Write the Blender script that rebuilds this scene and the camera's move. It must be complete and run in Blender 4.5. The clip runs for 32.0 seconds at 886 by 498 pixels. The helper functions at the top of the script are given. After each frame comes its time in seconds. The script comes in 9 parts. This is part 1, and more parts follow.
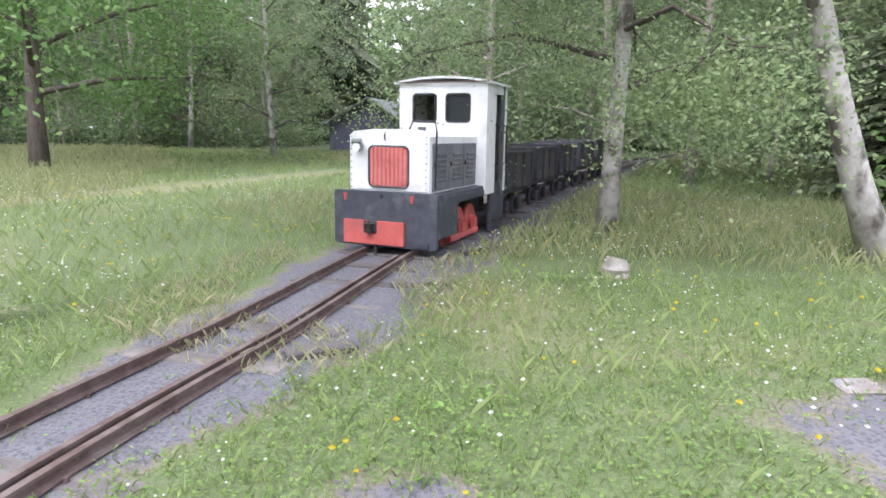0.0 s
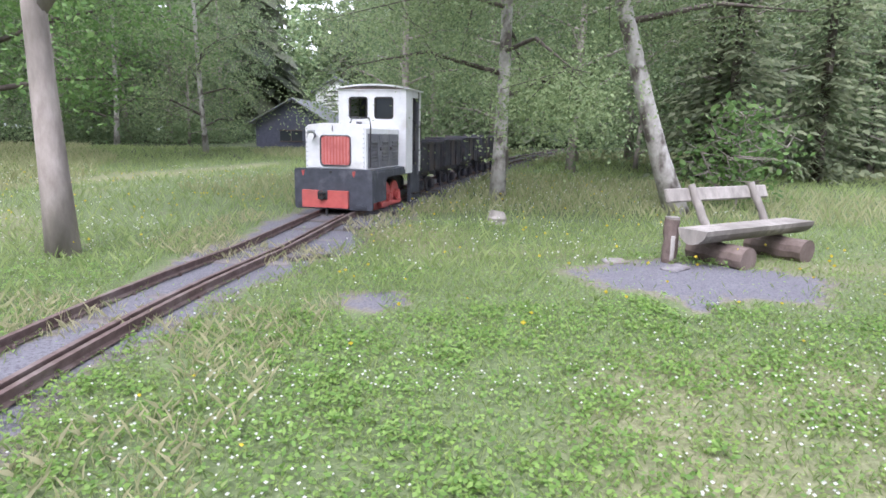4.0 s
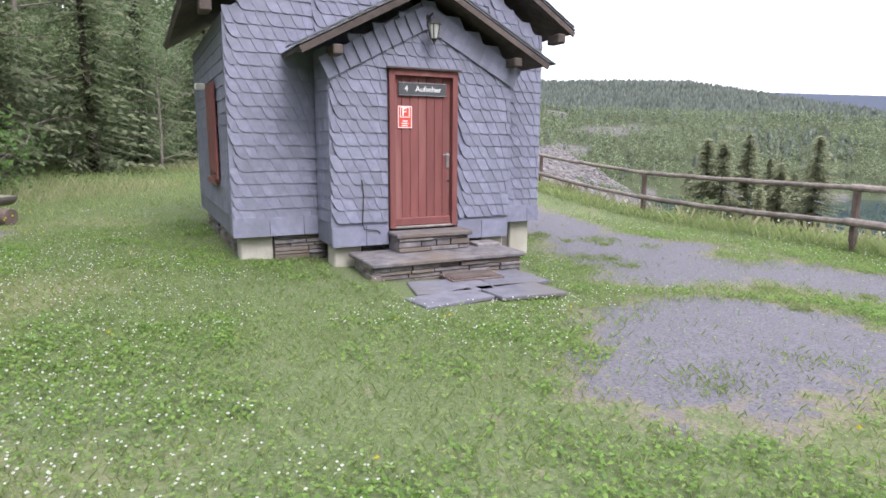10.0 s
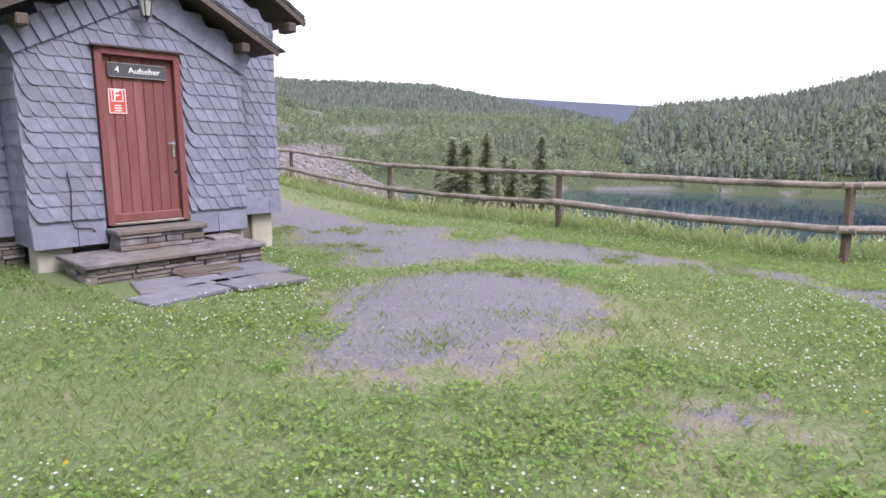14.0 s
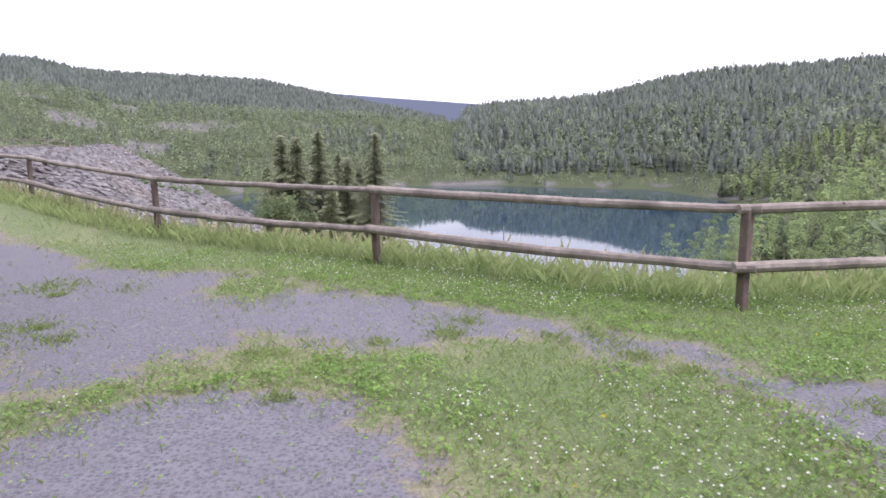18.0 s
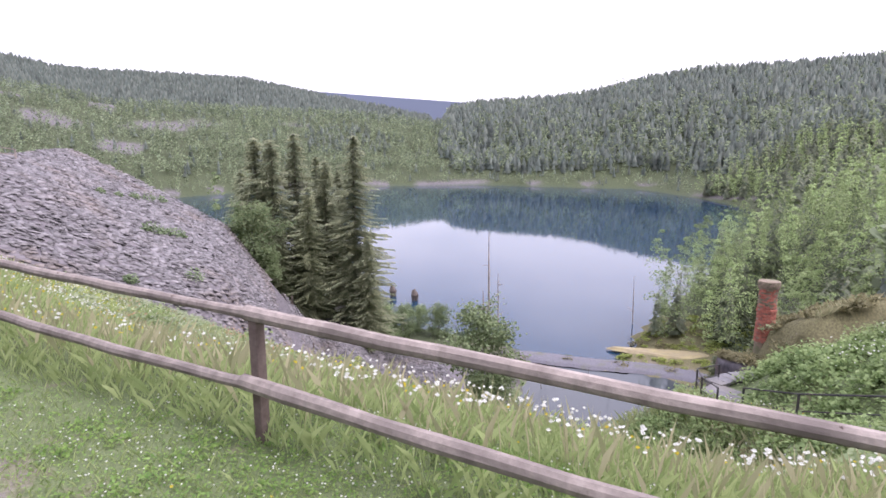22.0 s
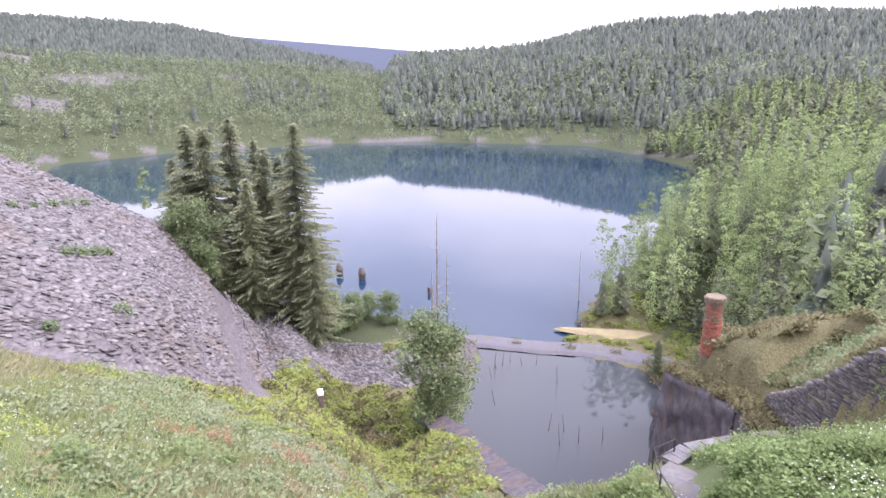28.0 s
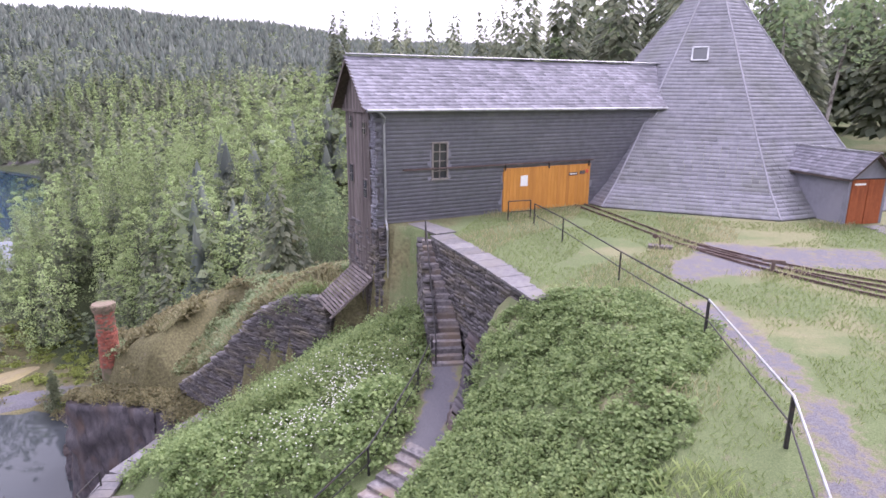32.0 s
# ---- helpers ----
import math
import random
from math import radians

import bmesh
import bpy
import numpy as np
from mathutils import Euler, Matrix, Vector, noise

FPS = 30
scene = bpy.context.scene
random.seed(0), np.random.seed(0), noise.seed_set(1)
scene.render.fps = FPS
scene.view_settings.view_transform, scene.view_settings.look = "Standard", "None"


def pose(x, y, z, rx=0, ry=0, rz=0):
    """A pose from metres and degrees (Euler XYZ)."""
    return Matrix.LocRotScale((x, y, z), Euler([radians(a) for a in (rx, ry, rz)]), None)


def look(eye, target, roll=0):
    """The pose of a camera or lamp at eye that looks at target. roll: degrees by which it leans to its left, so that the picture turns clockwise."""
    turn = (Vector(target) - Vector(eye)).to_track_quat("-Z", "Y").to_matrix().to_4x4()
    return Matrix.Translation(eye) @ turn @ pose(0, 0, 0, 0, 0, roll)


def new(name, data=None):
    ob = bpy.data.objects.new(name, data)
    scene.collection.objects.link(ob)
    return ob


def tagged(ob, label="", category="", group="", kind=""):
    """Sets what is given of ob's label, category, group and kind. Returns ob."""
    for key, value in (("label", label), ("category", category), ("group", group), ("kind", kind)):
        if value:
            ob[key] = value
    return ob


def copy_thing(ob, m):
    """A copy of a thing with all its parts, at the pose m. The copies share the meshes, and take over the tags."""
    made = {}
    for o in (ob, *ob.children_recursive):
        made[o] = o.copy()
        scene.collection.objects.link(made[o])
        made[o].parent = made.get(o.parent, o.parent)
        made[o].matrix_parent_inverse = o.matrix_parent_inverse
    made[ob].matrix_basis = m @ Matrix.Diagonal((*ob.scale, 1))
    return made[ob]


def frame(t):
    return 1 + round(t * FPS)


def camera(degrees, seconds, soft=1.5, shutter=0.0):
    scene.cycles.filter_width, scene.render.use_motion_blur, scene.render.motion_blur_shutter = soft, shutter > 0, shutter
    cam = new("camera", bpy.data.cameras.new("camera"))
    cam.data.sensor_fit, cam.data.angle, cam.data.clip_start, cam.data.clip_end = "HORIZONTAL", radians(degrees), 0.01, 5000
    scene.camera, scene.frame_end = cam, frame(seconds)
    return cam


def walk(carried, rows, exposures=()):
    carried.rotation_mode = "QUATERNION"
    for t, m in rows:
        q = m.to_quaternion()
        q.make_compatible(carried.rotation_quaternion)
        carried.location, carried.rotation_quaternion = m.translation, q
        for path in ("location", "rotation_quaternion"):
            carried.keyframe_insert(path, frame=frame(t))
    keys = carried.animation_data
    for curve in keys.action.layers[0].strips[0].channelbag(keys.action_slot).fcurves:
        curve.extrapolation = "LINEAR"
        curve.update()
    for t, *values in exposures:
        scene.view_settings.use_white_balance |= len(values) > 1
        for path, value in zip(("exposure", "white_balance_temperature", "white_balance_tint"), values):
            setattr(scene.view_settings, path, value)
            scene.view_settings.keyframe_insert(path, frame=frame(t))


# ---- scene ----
cam = camera(71.6, 32.0, soft=1.6)
PATH = [
    (0, (-0.324, 8.427, 1.793), (-0.324, 10.393, 1.425), 1.0),
    (0.5, (-0.314, 8.459, 1.762), (-0.198, 10.422, 1.398), 1.0),
    (1, (-0.285, 8.436, 1.739), (-0.09, 10.392, 1.375), 1.0),
    (1.5, (-0.301, 8.274, 1.716), (-0.062, 10.226, 1.352), 1.0),
    (2, (-0.347, 7.967, 1.685), (-0.084, 9.916, 1.32), 1.1),
    (2.5, (-0.428, 7.504, 1.677), (-0.166, 9.453, 1.312), 1.1),
    (4.5, (-0.672, 4.403, 1.654), (-0.405, 6.352, 1.293), 1.0),
    (5, (-0.73, 3.278, 1.667), (-0.454, 5.225, 1.306), 1.0),
    (5.5, (-0.71, 2.318, 1.669), (-0.274, 4.237, 1.312), 1.0),
    (6, (-0.693, 1.699, 1.659), (-0.021, 3.549, 1.304), 0.9),
    (6.5, (-0.701, 1.474, 1.653), (0.312, 3.163, 1.305), 0.7),
    (7, (-0.76, 1.32, 1.656), (0.572, 2.772, 1.315), 0.7),
    (7.5, (-0.894, 1.083, 1.676), (0.619, 2.346, 1.335), 0.5),
    (8, (-1.004, 0.884, 1.702), (0.609, 2.017, 1.361), 0.4),
    (8.5, (-1.056, 0.83, 1.753), (0.597, 1.903, 1.411), 0.4),
    (9, (-1.055, 0.779, 1.728), (0.615, 1.827, 1.39), 0.5),
    (9.5, (-1.018, 0.753, 1.693), (0.689, 1.737, 1.352), 0.4),
    (10, (-0.998, 0.71, 1.637), (0.747, 1.625, 1.296), 0.3),
    (10.5, (-0.977, 0.654, 1.607), (0.793, 1.522, 1.267), 0.3),
    (11, (-0.977, 0.596, 1.583), (0.819, 1.408, 1.242), 0.4),
    (12, (-0.977, 0.552, 1.552), (0.828, 1.343, 1.212), 0.3),
    (13, (-0.986, 0.538, 1.504), (0.847, 1.263, 1.164), 0.4),
    (13.5, (-0.951, 0.498, 1.476), (0.953, 1.007, 1.137), 0.3),
    (14, (-0.972, 0.415, 1.487), (0.99, 0.61, 1.148), 0.2),
    (14.5, (-0.93, 0.376, 1.521), (1.041, 0.397, 1.181), -0.1),
    (15, (-0.647, 0.428, 1.527), (1.321, 0.325, 1.187), -0.1),
    (15.5, (-0.383, 0.27, 1.511), (1.577, 0.062, 1.171), -0.2),
    (17.5, (2.227, -0.179, 1.579), (4.173, -0.484, 1.233), -0.3),
    (18, (2.363, -0.215, 1.642), (4.307, -0.53, 1.294), -0.1),
    (19, (2.724, -0.356, 1.679), (4.667, -0.678, 1.332), -0.2),
    (20, (3.554, -0.689, 1.929), (5.496, -1.014, 1.578), -0.1),
    (20.5, (4.133, -0.866, 2.005), (6.074, -1.194, 1.654), -0.1),
    (21, (4.841, -1.037, 2.116), (6.781, -1.375, 1.765), -0.1),
    (21.5, (5.567, -1.175, 2.234), (7.504, -1.525, 1.88), -0.1),
    (22, (6.5, -1.309, 2.35), (8.435, -1.671, 1.996), -0.1),
    (22.5, (7.372, -1.467, 2.641), (9.306, -1.833, 2.287), -0.1),
    (23, (7.924, -1.407, 3.2), (9.857, -1.778, 2.846), -0.0),
    (24, (8.569, -1.612, 4.185), (10.501, -1.983, 3.827), -0.0),
    (25, (8.826, -1.706, 5.028), (10.748, -2.078, 4.618), -0.1),
    (25.5, (8.883, -1.771, 5.39), (10.795, -2.142, 4.933), -0.1),
    (27.5, (8.988, -1.559, 6.949), (10.884, -1.944, 6.445), -0.3),
    (28, (9.35, -1.849, 7.29), (11.212, -2.371, 6.779), -0.1),
    (28.5, (9.683, -2.175, 7.258), (11.47, -2.914, 6.747), -0.1),
    (29, (10.101, -2.417, 6.99), (11.77, -3.393, 6.48), -0.2),
    (29.5, (10.147, -2.78, 7.029), (11.664, -3.979, 6.519), 0.0),
    (30, (10.235, -2.744, 6.987), (11.628, -4.086, 6.476), 0.1),
    (30.5, (10.323, -2.905, 7.032), (11.582, -4.372, 6.521), 0.2),
    (31, (10.473, -2.805, 6.973), (11.518, -4.432, 6.465), 0.3),
    (31.5, (10.4, -2.708, 6.804), (11.216, -4.462, 6.296), 0.2),
    (32, (10.436, -2.738, 6.757), (11.059, -4.569, 6.249), 0.4),
]
walk(cam, [(t, look(eye, target, roll)) for t, eye, target, roll in PATH], exposures=((0.0, 2.2, 5980, 18), (5.0, 2.0, 5850, 20), (8.0, 1.73, 6120, 17), (14.0, 1.61, 6250, 22), (20.0, 1.46, 6100, 26), (25.0, 1.99, 6130, 31), (27.0, 2.01, 6120, 30), (29.0, 1.95, 6130, 31), (30.0, 1.77, 6130, 32), (31.0, 1.66, 6180, 33), (32.0, 1.75, 6060, 34)))

# ---- world and light: bright, evenly overcast summer sky ----
world = bpy.data.worlds.new("overcast_sky")
scene.world = world
world.use_nodes = True
wn, wl = world.node_tree.nodes, world.node_tree.links
sky = wn.new("ShaderNodeTexSky")
sky.sky_type = 'NISHITA'
sky.sun_disc = False
sky.sun_elevation, sky.sun_rotation = radians(48), radians(200)
sky.air_density, sky.dust_density = 1.0, 2.5
wcoord = wn.new("ShaderNodeTexCoord")
wmap = wn.new("ShaderNodeMapping")
wmap.inputs["Scale"].default_value = (1.0, 1.0, 2.6)
wl.new(wcoord.outputs["Generated"], wmap.inputs["Vector"])
wcloud = wn.new("ShaderNodeTexNoise")
wcloud.inputs["Scale"].default_value, wcloud.inputs["Detail"].default_value = 1.7, 5.0
wl.new(wmap.outputs["Vector"], wcloud.inputs["Vector"])
wramp = wn.new("ShaderNodeValToRGB")
wramp.color_ramp.elements[0].position, wramp.color_ramp.elements[0].color = 0.36, (6.6, 6.9, 7.5, 1)
wramp.color_ramp.elements[1].position, wramp.color_ramp.elements[1].color = 0.56, (9.4, 9.4, 9.5, 1)
wl.new(wcloud.outputs["Fac"], wramp.inputs["Fac"])
# an overcast sky is brighter overhead than along the horizon
wsep = wn.new("ShaderNodeSeparateXYZ")
wl.new(wcoord.outputs["Generated"], wsep.inputs[0])
wrise = wn.new("ShaderNodeMapRange")
wrise.inputs["To Min"].default_value, wrise.inputs["To Max"].default_value = 0.52, 1.32
wl.new(wsep.outputs["Z"], wrise.inputs["Value"])
wdim = wn.new("ShaderNodeVectorMath")
wdim.operation = 'SCALE'
wl.new(wramp.outputs["Color"], wdim.inputs[0])
wl.new(wrise.outputs[0], wdim.inputs["Scale"])
wmix = wn.new("ShaderNodeMixRGB")
wmix.inputs["Fac"].default_value = 0.9
wl.new(sky.outputs["Color"], wmix.inputs["Color1"])
wl.new(wdim.outputs[0], wmix.inputs["Color2"])
wbg = wn["Background"]
wbg.inputs["Strength"].default_value = 0.1
wl.new(wmix.outputs["Color"], wbg.inputs["Color"])
sun = new("sun", bpy.data.lights.new("sun", 'SUN'))
sun.data.energy, sun.data.angle, sun.data.color = 1.2, radians(25), (1.0, 0.97, 0.92)
sun.matrix_world = look((-20, -30, 45), (0, 0, 0))

# ---- small tools ----
rng = np.random.default_rng(7)


def empty(name, m, label="", category="", group="", kind=""):
    ob = new(name)
    ob.empty_display_size = 0.3
    ob.matrix_world = m
    return tagged(ob, label, category, group, kind)


def finish(ob, mat, smooth=False):
    if mat is not None:
        ob.data.materials.append(mat)
    if smooth:
        ob.data.polygons.foreach_set("use_smooth", [True] * len(ob.data.polygons))
    return ob


def part(name, bm, mat, parent=None, label="", smooth=False):
    """Links a bmesh as one mesh object under a thing or a part."""
    me = bpy.data.meshes.new(name)
    bmesh.ops.recalc_face_normals(bm, faces=bm.faces)
    bm.to_mesh(me)
    bm.free()
    ob = finish(new(name, me), mat, smooth)
    ob.parent = parent
    return tagged(ob, label)


def piece(name, me, m, parent):
    """One more object on shared mesh data."""
    ob = new(name, me)
    ob.parent = parent
    ob.matrix_local = m
    return ob


def mesh_np(name, verts, faces, mat=None):
    """A mesh from arrays; faces all have the same number of corners."""
    verts, faces = np.asarray(verts, np.float32), np.asarray(faces, np.int32)
    me = bpy.data.meshes.new(name)
    k = faces.shape[1]
    me.vertices.add(len(verts))
    me.vertices.foreach_set("co", verts.ravel())
    me.loops.add(faces.size)
    me.loops.foreach_set("vertex_index", faces.ravel())
    me.polygons.add(len(faces))
    me.polygons.foreach_set("loop_start", np.arange(0, faces.size, k, dtype=np.int32))
    me.polygons.foreach_set("loop_total", np.full(len(faces), k, np.int32))
    me.update(calc_edges=True)
    if mat is not None:
        me.materials.append(mat)
    return me


def box(bm, c, s, rot=None, bevel=0.0):
    """A box of size s centred at c, turned by the matrix rot."""
    r = bmesh.ops.create_cube(bm, size=1.0)
    m = Matrix.Translation(c) @ (rot.to_4x4() if rot is not None else Matrix()) @ Matrix.Diagonal((*s, 1))
    bmesh.ops.transform(bm, matrix=m, verts=r["verts"])
    if bevel:
        edges = list({e for v in r["verts"] for e in v.link_edges})
        bmesh.ops.bevel(bm, geom=edges, offset=bevel, segments=1, affect='EDGES')
    return bm


def box_between(bm, a, b, w, h, up=(0, 0, 1)):
    a, b = Vector(a), Vector(b)
    y = (b - a).normalized()
    x = y.cross(Vector(up)).normalized()
    z = x.cross(y)
    rot = Matrix((x, y, z)).transposed()
    return box(bm, (a + b) / 2, (w, (b - a).length, h), rot)


def tube(bm, pts, radii, sides=8, cap=True, wobble=0.0):
    """A tapered tube along points."""
    pts = [Vector(p) for p in pts]
    rings = []
    for i, p in enumerate(pts):
        d = (pts[min(i + 1, len(pts) - 1)] - pts[max(i - 1, 0)]).normalized()
        side = d.cross(Vector((0.31, 0.95, 0.05)) if abs(d.z) > 0.8 else Vector((0, 0, 1))).normalized()
        other = d.cross(side)
        r = float(radii[i] if hasattr(radii, "__len__") else radii)
        ring = []
        for k in range(sides):
            a = 2 * math.pi * k / sides
            rr = r * (1 + wobble * math.sin(5.3 * k + 2.1 * i))
            ring.append(bm.verts.new(p + rr * (math.cos(a) * side + math.sin(a) * other)))
        rings.append(ring)
    for a, b in zip(rings, rings[1:]):
        for k in range(sides):
            bm.faces.new((a[k], a[(k + 1) % sides], b[(k + 1) % sides], b[k]))
    if cap:
        bm.faces.new(rings[0][::-1])
        bm.faces.new(rings[-1])
    return bm


def prism(bm, outline, y0, y1):
    """A prism: an outline in x, z between two depths y."""
    a = [bm.verts.new((x, y0, z)) for x, z in outline]
    b = [bm.verts.new((x, y1, z)) for x, z in outline]
    bm.faces.new(a)
    bm.faces.new(b[::-1])
    n = len(a)
    for k in range(n):
        bm.faces.new((a[k], b[k], b[(k + 1) % n], a[(k + 1) % n]))
    return bm


def disc(bm, c, r, w, sides=20, axis='x'):
    rot = {'x': Matrix.Rotation(radians(90), 4, 'Y'), 'y': Matrix.Rotation(radians(90), 4, 'X'), 'z': Matrix()}[axis]
    bmesh.ops.create_cone(bm, cap_ends=True, segments=sides, radius1=r, radius2=r, depth=w, matrix=Matrix.Translation(c) @ rot)
    return bm


# ---- materials ----
def material(name, a, b, scale=6.0, rough=0.8, metal=0.0, bump=0.2, c=None, cscale=0.7, camount=0.5, stretch=(1, 1, 1), random=0.0, island=0.0, spec=0.3, bumpscale=None, csharp=0.12):
    """A surface that varies at two scales: colours a to b in a fine grain, with patches of c; random: spread of brightness from object to object."""
    m = bpy.data.materials.new(name)
    m.use_nodes = True
    n, l = m.node_tree.nodes, m.node_tree.links
    bsdf = n["Principled BSDF"]
    coord = n.new("ShaderNodeTexCoord")
    mapping = n.new("ShaderNodeMapping")
    mapping.inputs["Scale"].default_value = stretch
    l.new(coord.outputs["Object"], mapping.inputs["Vector"])
    if random or island:
        info = n.new("ShaderNodeObjectInfo")
        shift = n.new("ShaderNodeVectorMath")
        shift.operation = 'SCALE'
        comb = n.new("ShaderNodeCombineXYZ")
        for s in "XYZ":
            l.new(info.outputs["Random"], comb.inputs[s])
        l.new(comb.outputs[0], shift.inputs[0])
        shift.inputs["Scale"].default_value = 37.0
        add = n.new("ShaderNodeVectorMath")
        l.new(coord.outputs["Object"], add.inputs[0])
        l.new(shift.outputs[0], add.inputs[1])
        l.new(add.outputs[0], mapping.inputs["Vector"])
    fine = n.new("ShaderNodeTexNoise")
    fine.inputs["Scale"].default_value, fine.inputs["Detail"].default_value, fine.inputs["Roughness"].default_value = scale, 6.0, 0.65
    l.new(mapping.outputs[0], fine.inputs["Vector"])
    ramp = n.new("ShaderNodeValToRGB")
    ramp.color_ramp.elements[0].position, ramp.color_ramp.elements[0].color = 0.32, (*a, 1)
    ramp.color_ramp.elements[1].position, ramp.color_ramp.elements[1].color = 0.68, (*b, 1)
    l.new(fine.outputs["Fac"], ramp.inputs["Fac"])
    out = ramp.outputs["Color"]
    if c is not None:
        big = n.new("ShaderNodeTexNoise")
        big.inputs["Scale"].default_value, big.inputs["Detail"].default_value = cscale, 5.0
        l.new(mapping.outputs[0], big.inputs["Vector"])
        mask = n.new("ShaderNodeMapRange")
        mask.inputs["From Min"].default_value, mask.inputs["From Max"].default_value = 1 - camount - csharp, 1 - camount + csharp
        l.new(big.outputs["Fac"], mask.inputs["Value"])
        mix = n.new("ShaderNodeMixRGB")
        l.new(mask.outputs[0], mix.inputs["Fac"])
        l.new(out, mix.inputs["Color1"])
        mix.inputs["Color2"].default_value = (*c, 1)
        out = mix.outputs["Color"]
    if random or island:
        hsv = n.new("ShaderNodeHueSaturation")
        val = n.new("ShaderNodeMapRange")
        amount = random or island
        val.inputs["To Min"].default_value, val.inputs["To Max"].default_value = 1 - amount, 1 + amount
        if random:
            l.new(info.outputs["Random"], val.inputs["Value"])
        else:
            geo = n.new("ShaderNodeNewGeometry")
            l.new(geo.outputs["Random Per Island"], val.inputs["Value"])
        l.new(val.outputs[0], hsv.inputs["Value"])
        l.new(out, hsv.inputs["Color"])
        out = hsv.outputs["Color"]
    l.new(out, bsdf.inputs["Base Color"])
    bsdf.inputs["Roughness"].default_value, bsdf.inputs["Metallic"].default_value = rough, metal
    bsdf.inputs["Specular IOR Level"].default_value = spec
    if bump:
        bn = n.new("ShaderNodeBump")
        bn.inputs["Strength"].default_value, bn.inputs["Distance"].default_value = bump, 0.02
        if bumpscale:
            rough_noise = n.new("ShaderNodeTexNoise")
            rough_noise.inputs["Scale"].default_value, rough_noise.inputs["Detail"].default_value = bumpscale, 4.0
            l.new(mapping.outputs[0], rough_noise.inputs["Vector"])
            l.new(rough_noise.outputs["Fac"], bn.inputs["Height"])
        else:
            l.new(fine.outputs["Fac"], bn.inputs["Height"])
        l.new(bn.outputs[0], bsdf.inputs["Normal"])
    return m


def leafy(name, a, b, spread=0.35, tone=0.0):
    """Foliage: two greens mixed leaf by leaf, a little light through them."""
    m = bpy.data.materials.new(name)
    m.use_nodes = True
    n, l = m.node_tree.nodes, m.node_tree.links
    bsdf = n["Principled BSDF"]
    geo = n.new("ShaderNodeNewGeometry")
    info = n.new("ShaderNodeObjectInfo")
    mix = n.new("ShaderNodeMixRGB")
    mix.inputs["Color1"].default_value, mix.inputs["Color2"].default_value = (*a, 1), (*b, 1)
    l.new(geo.outputs["Random Per Island"], mix.inputs["Fac"])
    hsv = n.new("ShaderNodeHueSaturation")
    val = n.new("ShaderNodeMapRange")
    val.inputs["To Min"].default_value, val.inputs["To Max"].default_value = 1 - spread, 1 + spread
    l.new(info.outputs["Random"], val.inputs["Value"])
    if tone:
        each = n.new("ShaderNodeAttribute")
        each.attribute_name = "tone"
        val.inputs["To Min"].default_value, val.inputs["To Max"].default_value = 1 - tone, 1 + tone
        l.new(each.outputs["Fac"], val.inputs["Value"])
    l.new(val.outputs[0], hsv.inputs["Value"])
    l.new(mix.outputs[0], hsv.inputs["Color"])
    l.new(hsv.outputs[0], bsdf.inputs["Base Color"])
    bsdf.inputs["Roughness"].default_value, bsdf.inputs["Specular IOR Level"].default_value = 0.6, 0.25
    trans = n.new("ShaderNodeBsdfTranslucent")
    l.new(hsv.outputs[0], trans.inputs["Color"])
    mixs = n.new("ShaderNodeMixShader")
    mixs.inputs["Fac"].default_value = 0.5
    l.new(bsdf.outputs[0], mixs.inputs[1])
    l.new(trans.outputs[0], mixs.inputs[2])
    l.new(mixs.outputs[0], n["Material Output"].inputs["Surface"])
    return m


SLATE = material("hut_slate", (0.146, 0.151, 0.213), (0.214, 0.219, 0.292), 9, 0.6, bump=0.2, c=(0.14, 0.147, 0.19), cscale=1.3, camount=0.42, random=0.10, spec=0.45)
# shade in the gaps between hung slates, painted as a darker edge colour
SLATE_EDGE_SHADE = material("slate_edge_shade", (0.075, 0.077, 0.098), (0.115, 0.118, 0.148), 14, 0.85, bump=0.3)
SLAB = material("path_slab", (0.095, 0.095, 0.115), (0.15, 0.15, 0.178), 6, 0.7, bump=0.3, c=(0.12, 0.11, 0.10), cscale=1.0, camount=0.4, random=0.15)
SLATE_DARK = material("wall_slate", (0.155, 0.157, 0.185), (0.20, 0.202, 0.235), 3, 0.65, bump=0.2, c=(0.215, 0.215, 0.245), cscale=0.35, camount=0.38, island=0.06, spec=0.35)
SLATE_PYR = material("pyramid_slate", (0.20, 0.20, 0.235), (0.27, 0.27, 0.305), 4, 0.55, bump=0.2, c=(0.19, 0.195, 0.20), cscale=0.4, camount=0.42, island=0.10, spec=0.4)
SLATE_ROOF = material("roof_slate", (0.185, 0.182, 0.215), (0.265, 0.26, 0.30), 5, 0.75, bump=0.25, c=(0.17, 0.168, 0.195), cscale=0.5, camount=0.45, island=0.26, spec=0.25)
SLATE_STONE = material("slate_stone", (0.085, 0.08, 0.09), (0.24, 0.225, 0.23), 7, 0.8, bump=0.5, c=(0.17, 0.135, 0.105), cscale=0.8, camount=0.44, random=0.3)
SLATE_STACK = material("stacked_slate", (0.05, 0.047, 0.052), (0.135, 0.126, 0.13), 4, 0.8, bump=0.5, c=(0.135, 0.118, 0.095), cscale=0.5, camount=0.42, island=0.4, stretch=(1, 1, 4))
CONCRETE = material("concrete", (0.34, 0.32, 0.28), (0.46, 0.44, 0.39), 8, 0.9, bump=0.3, c=(0.32, 0.31, 0.26), cscale=2.0, camount=0.42)
DOOR_RED = material("door_paint", (0.155, 0.054, 0.052), (0.205, 0.075, 0.07), 14, 0.6, bump=0.3, c=(0.28, 0.15, 0.135), cscale=2.2, camount=0.34, stretch=(1, 1, 0.12), random=0.10)
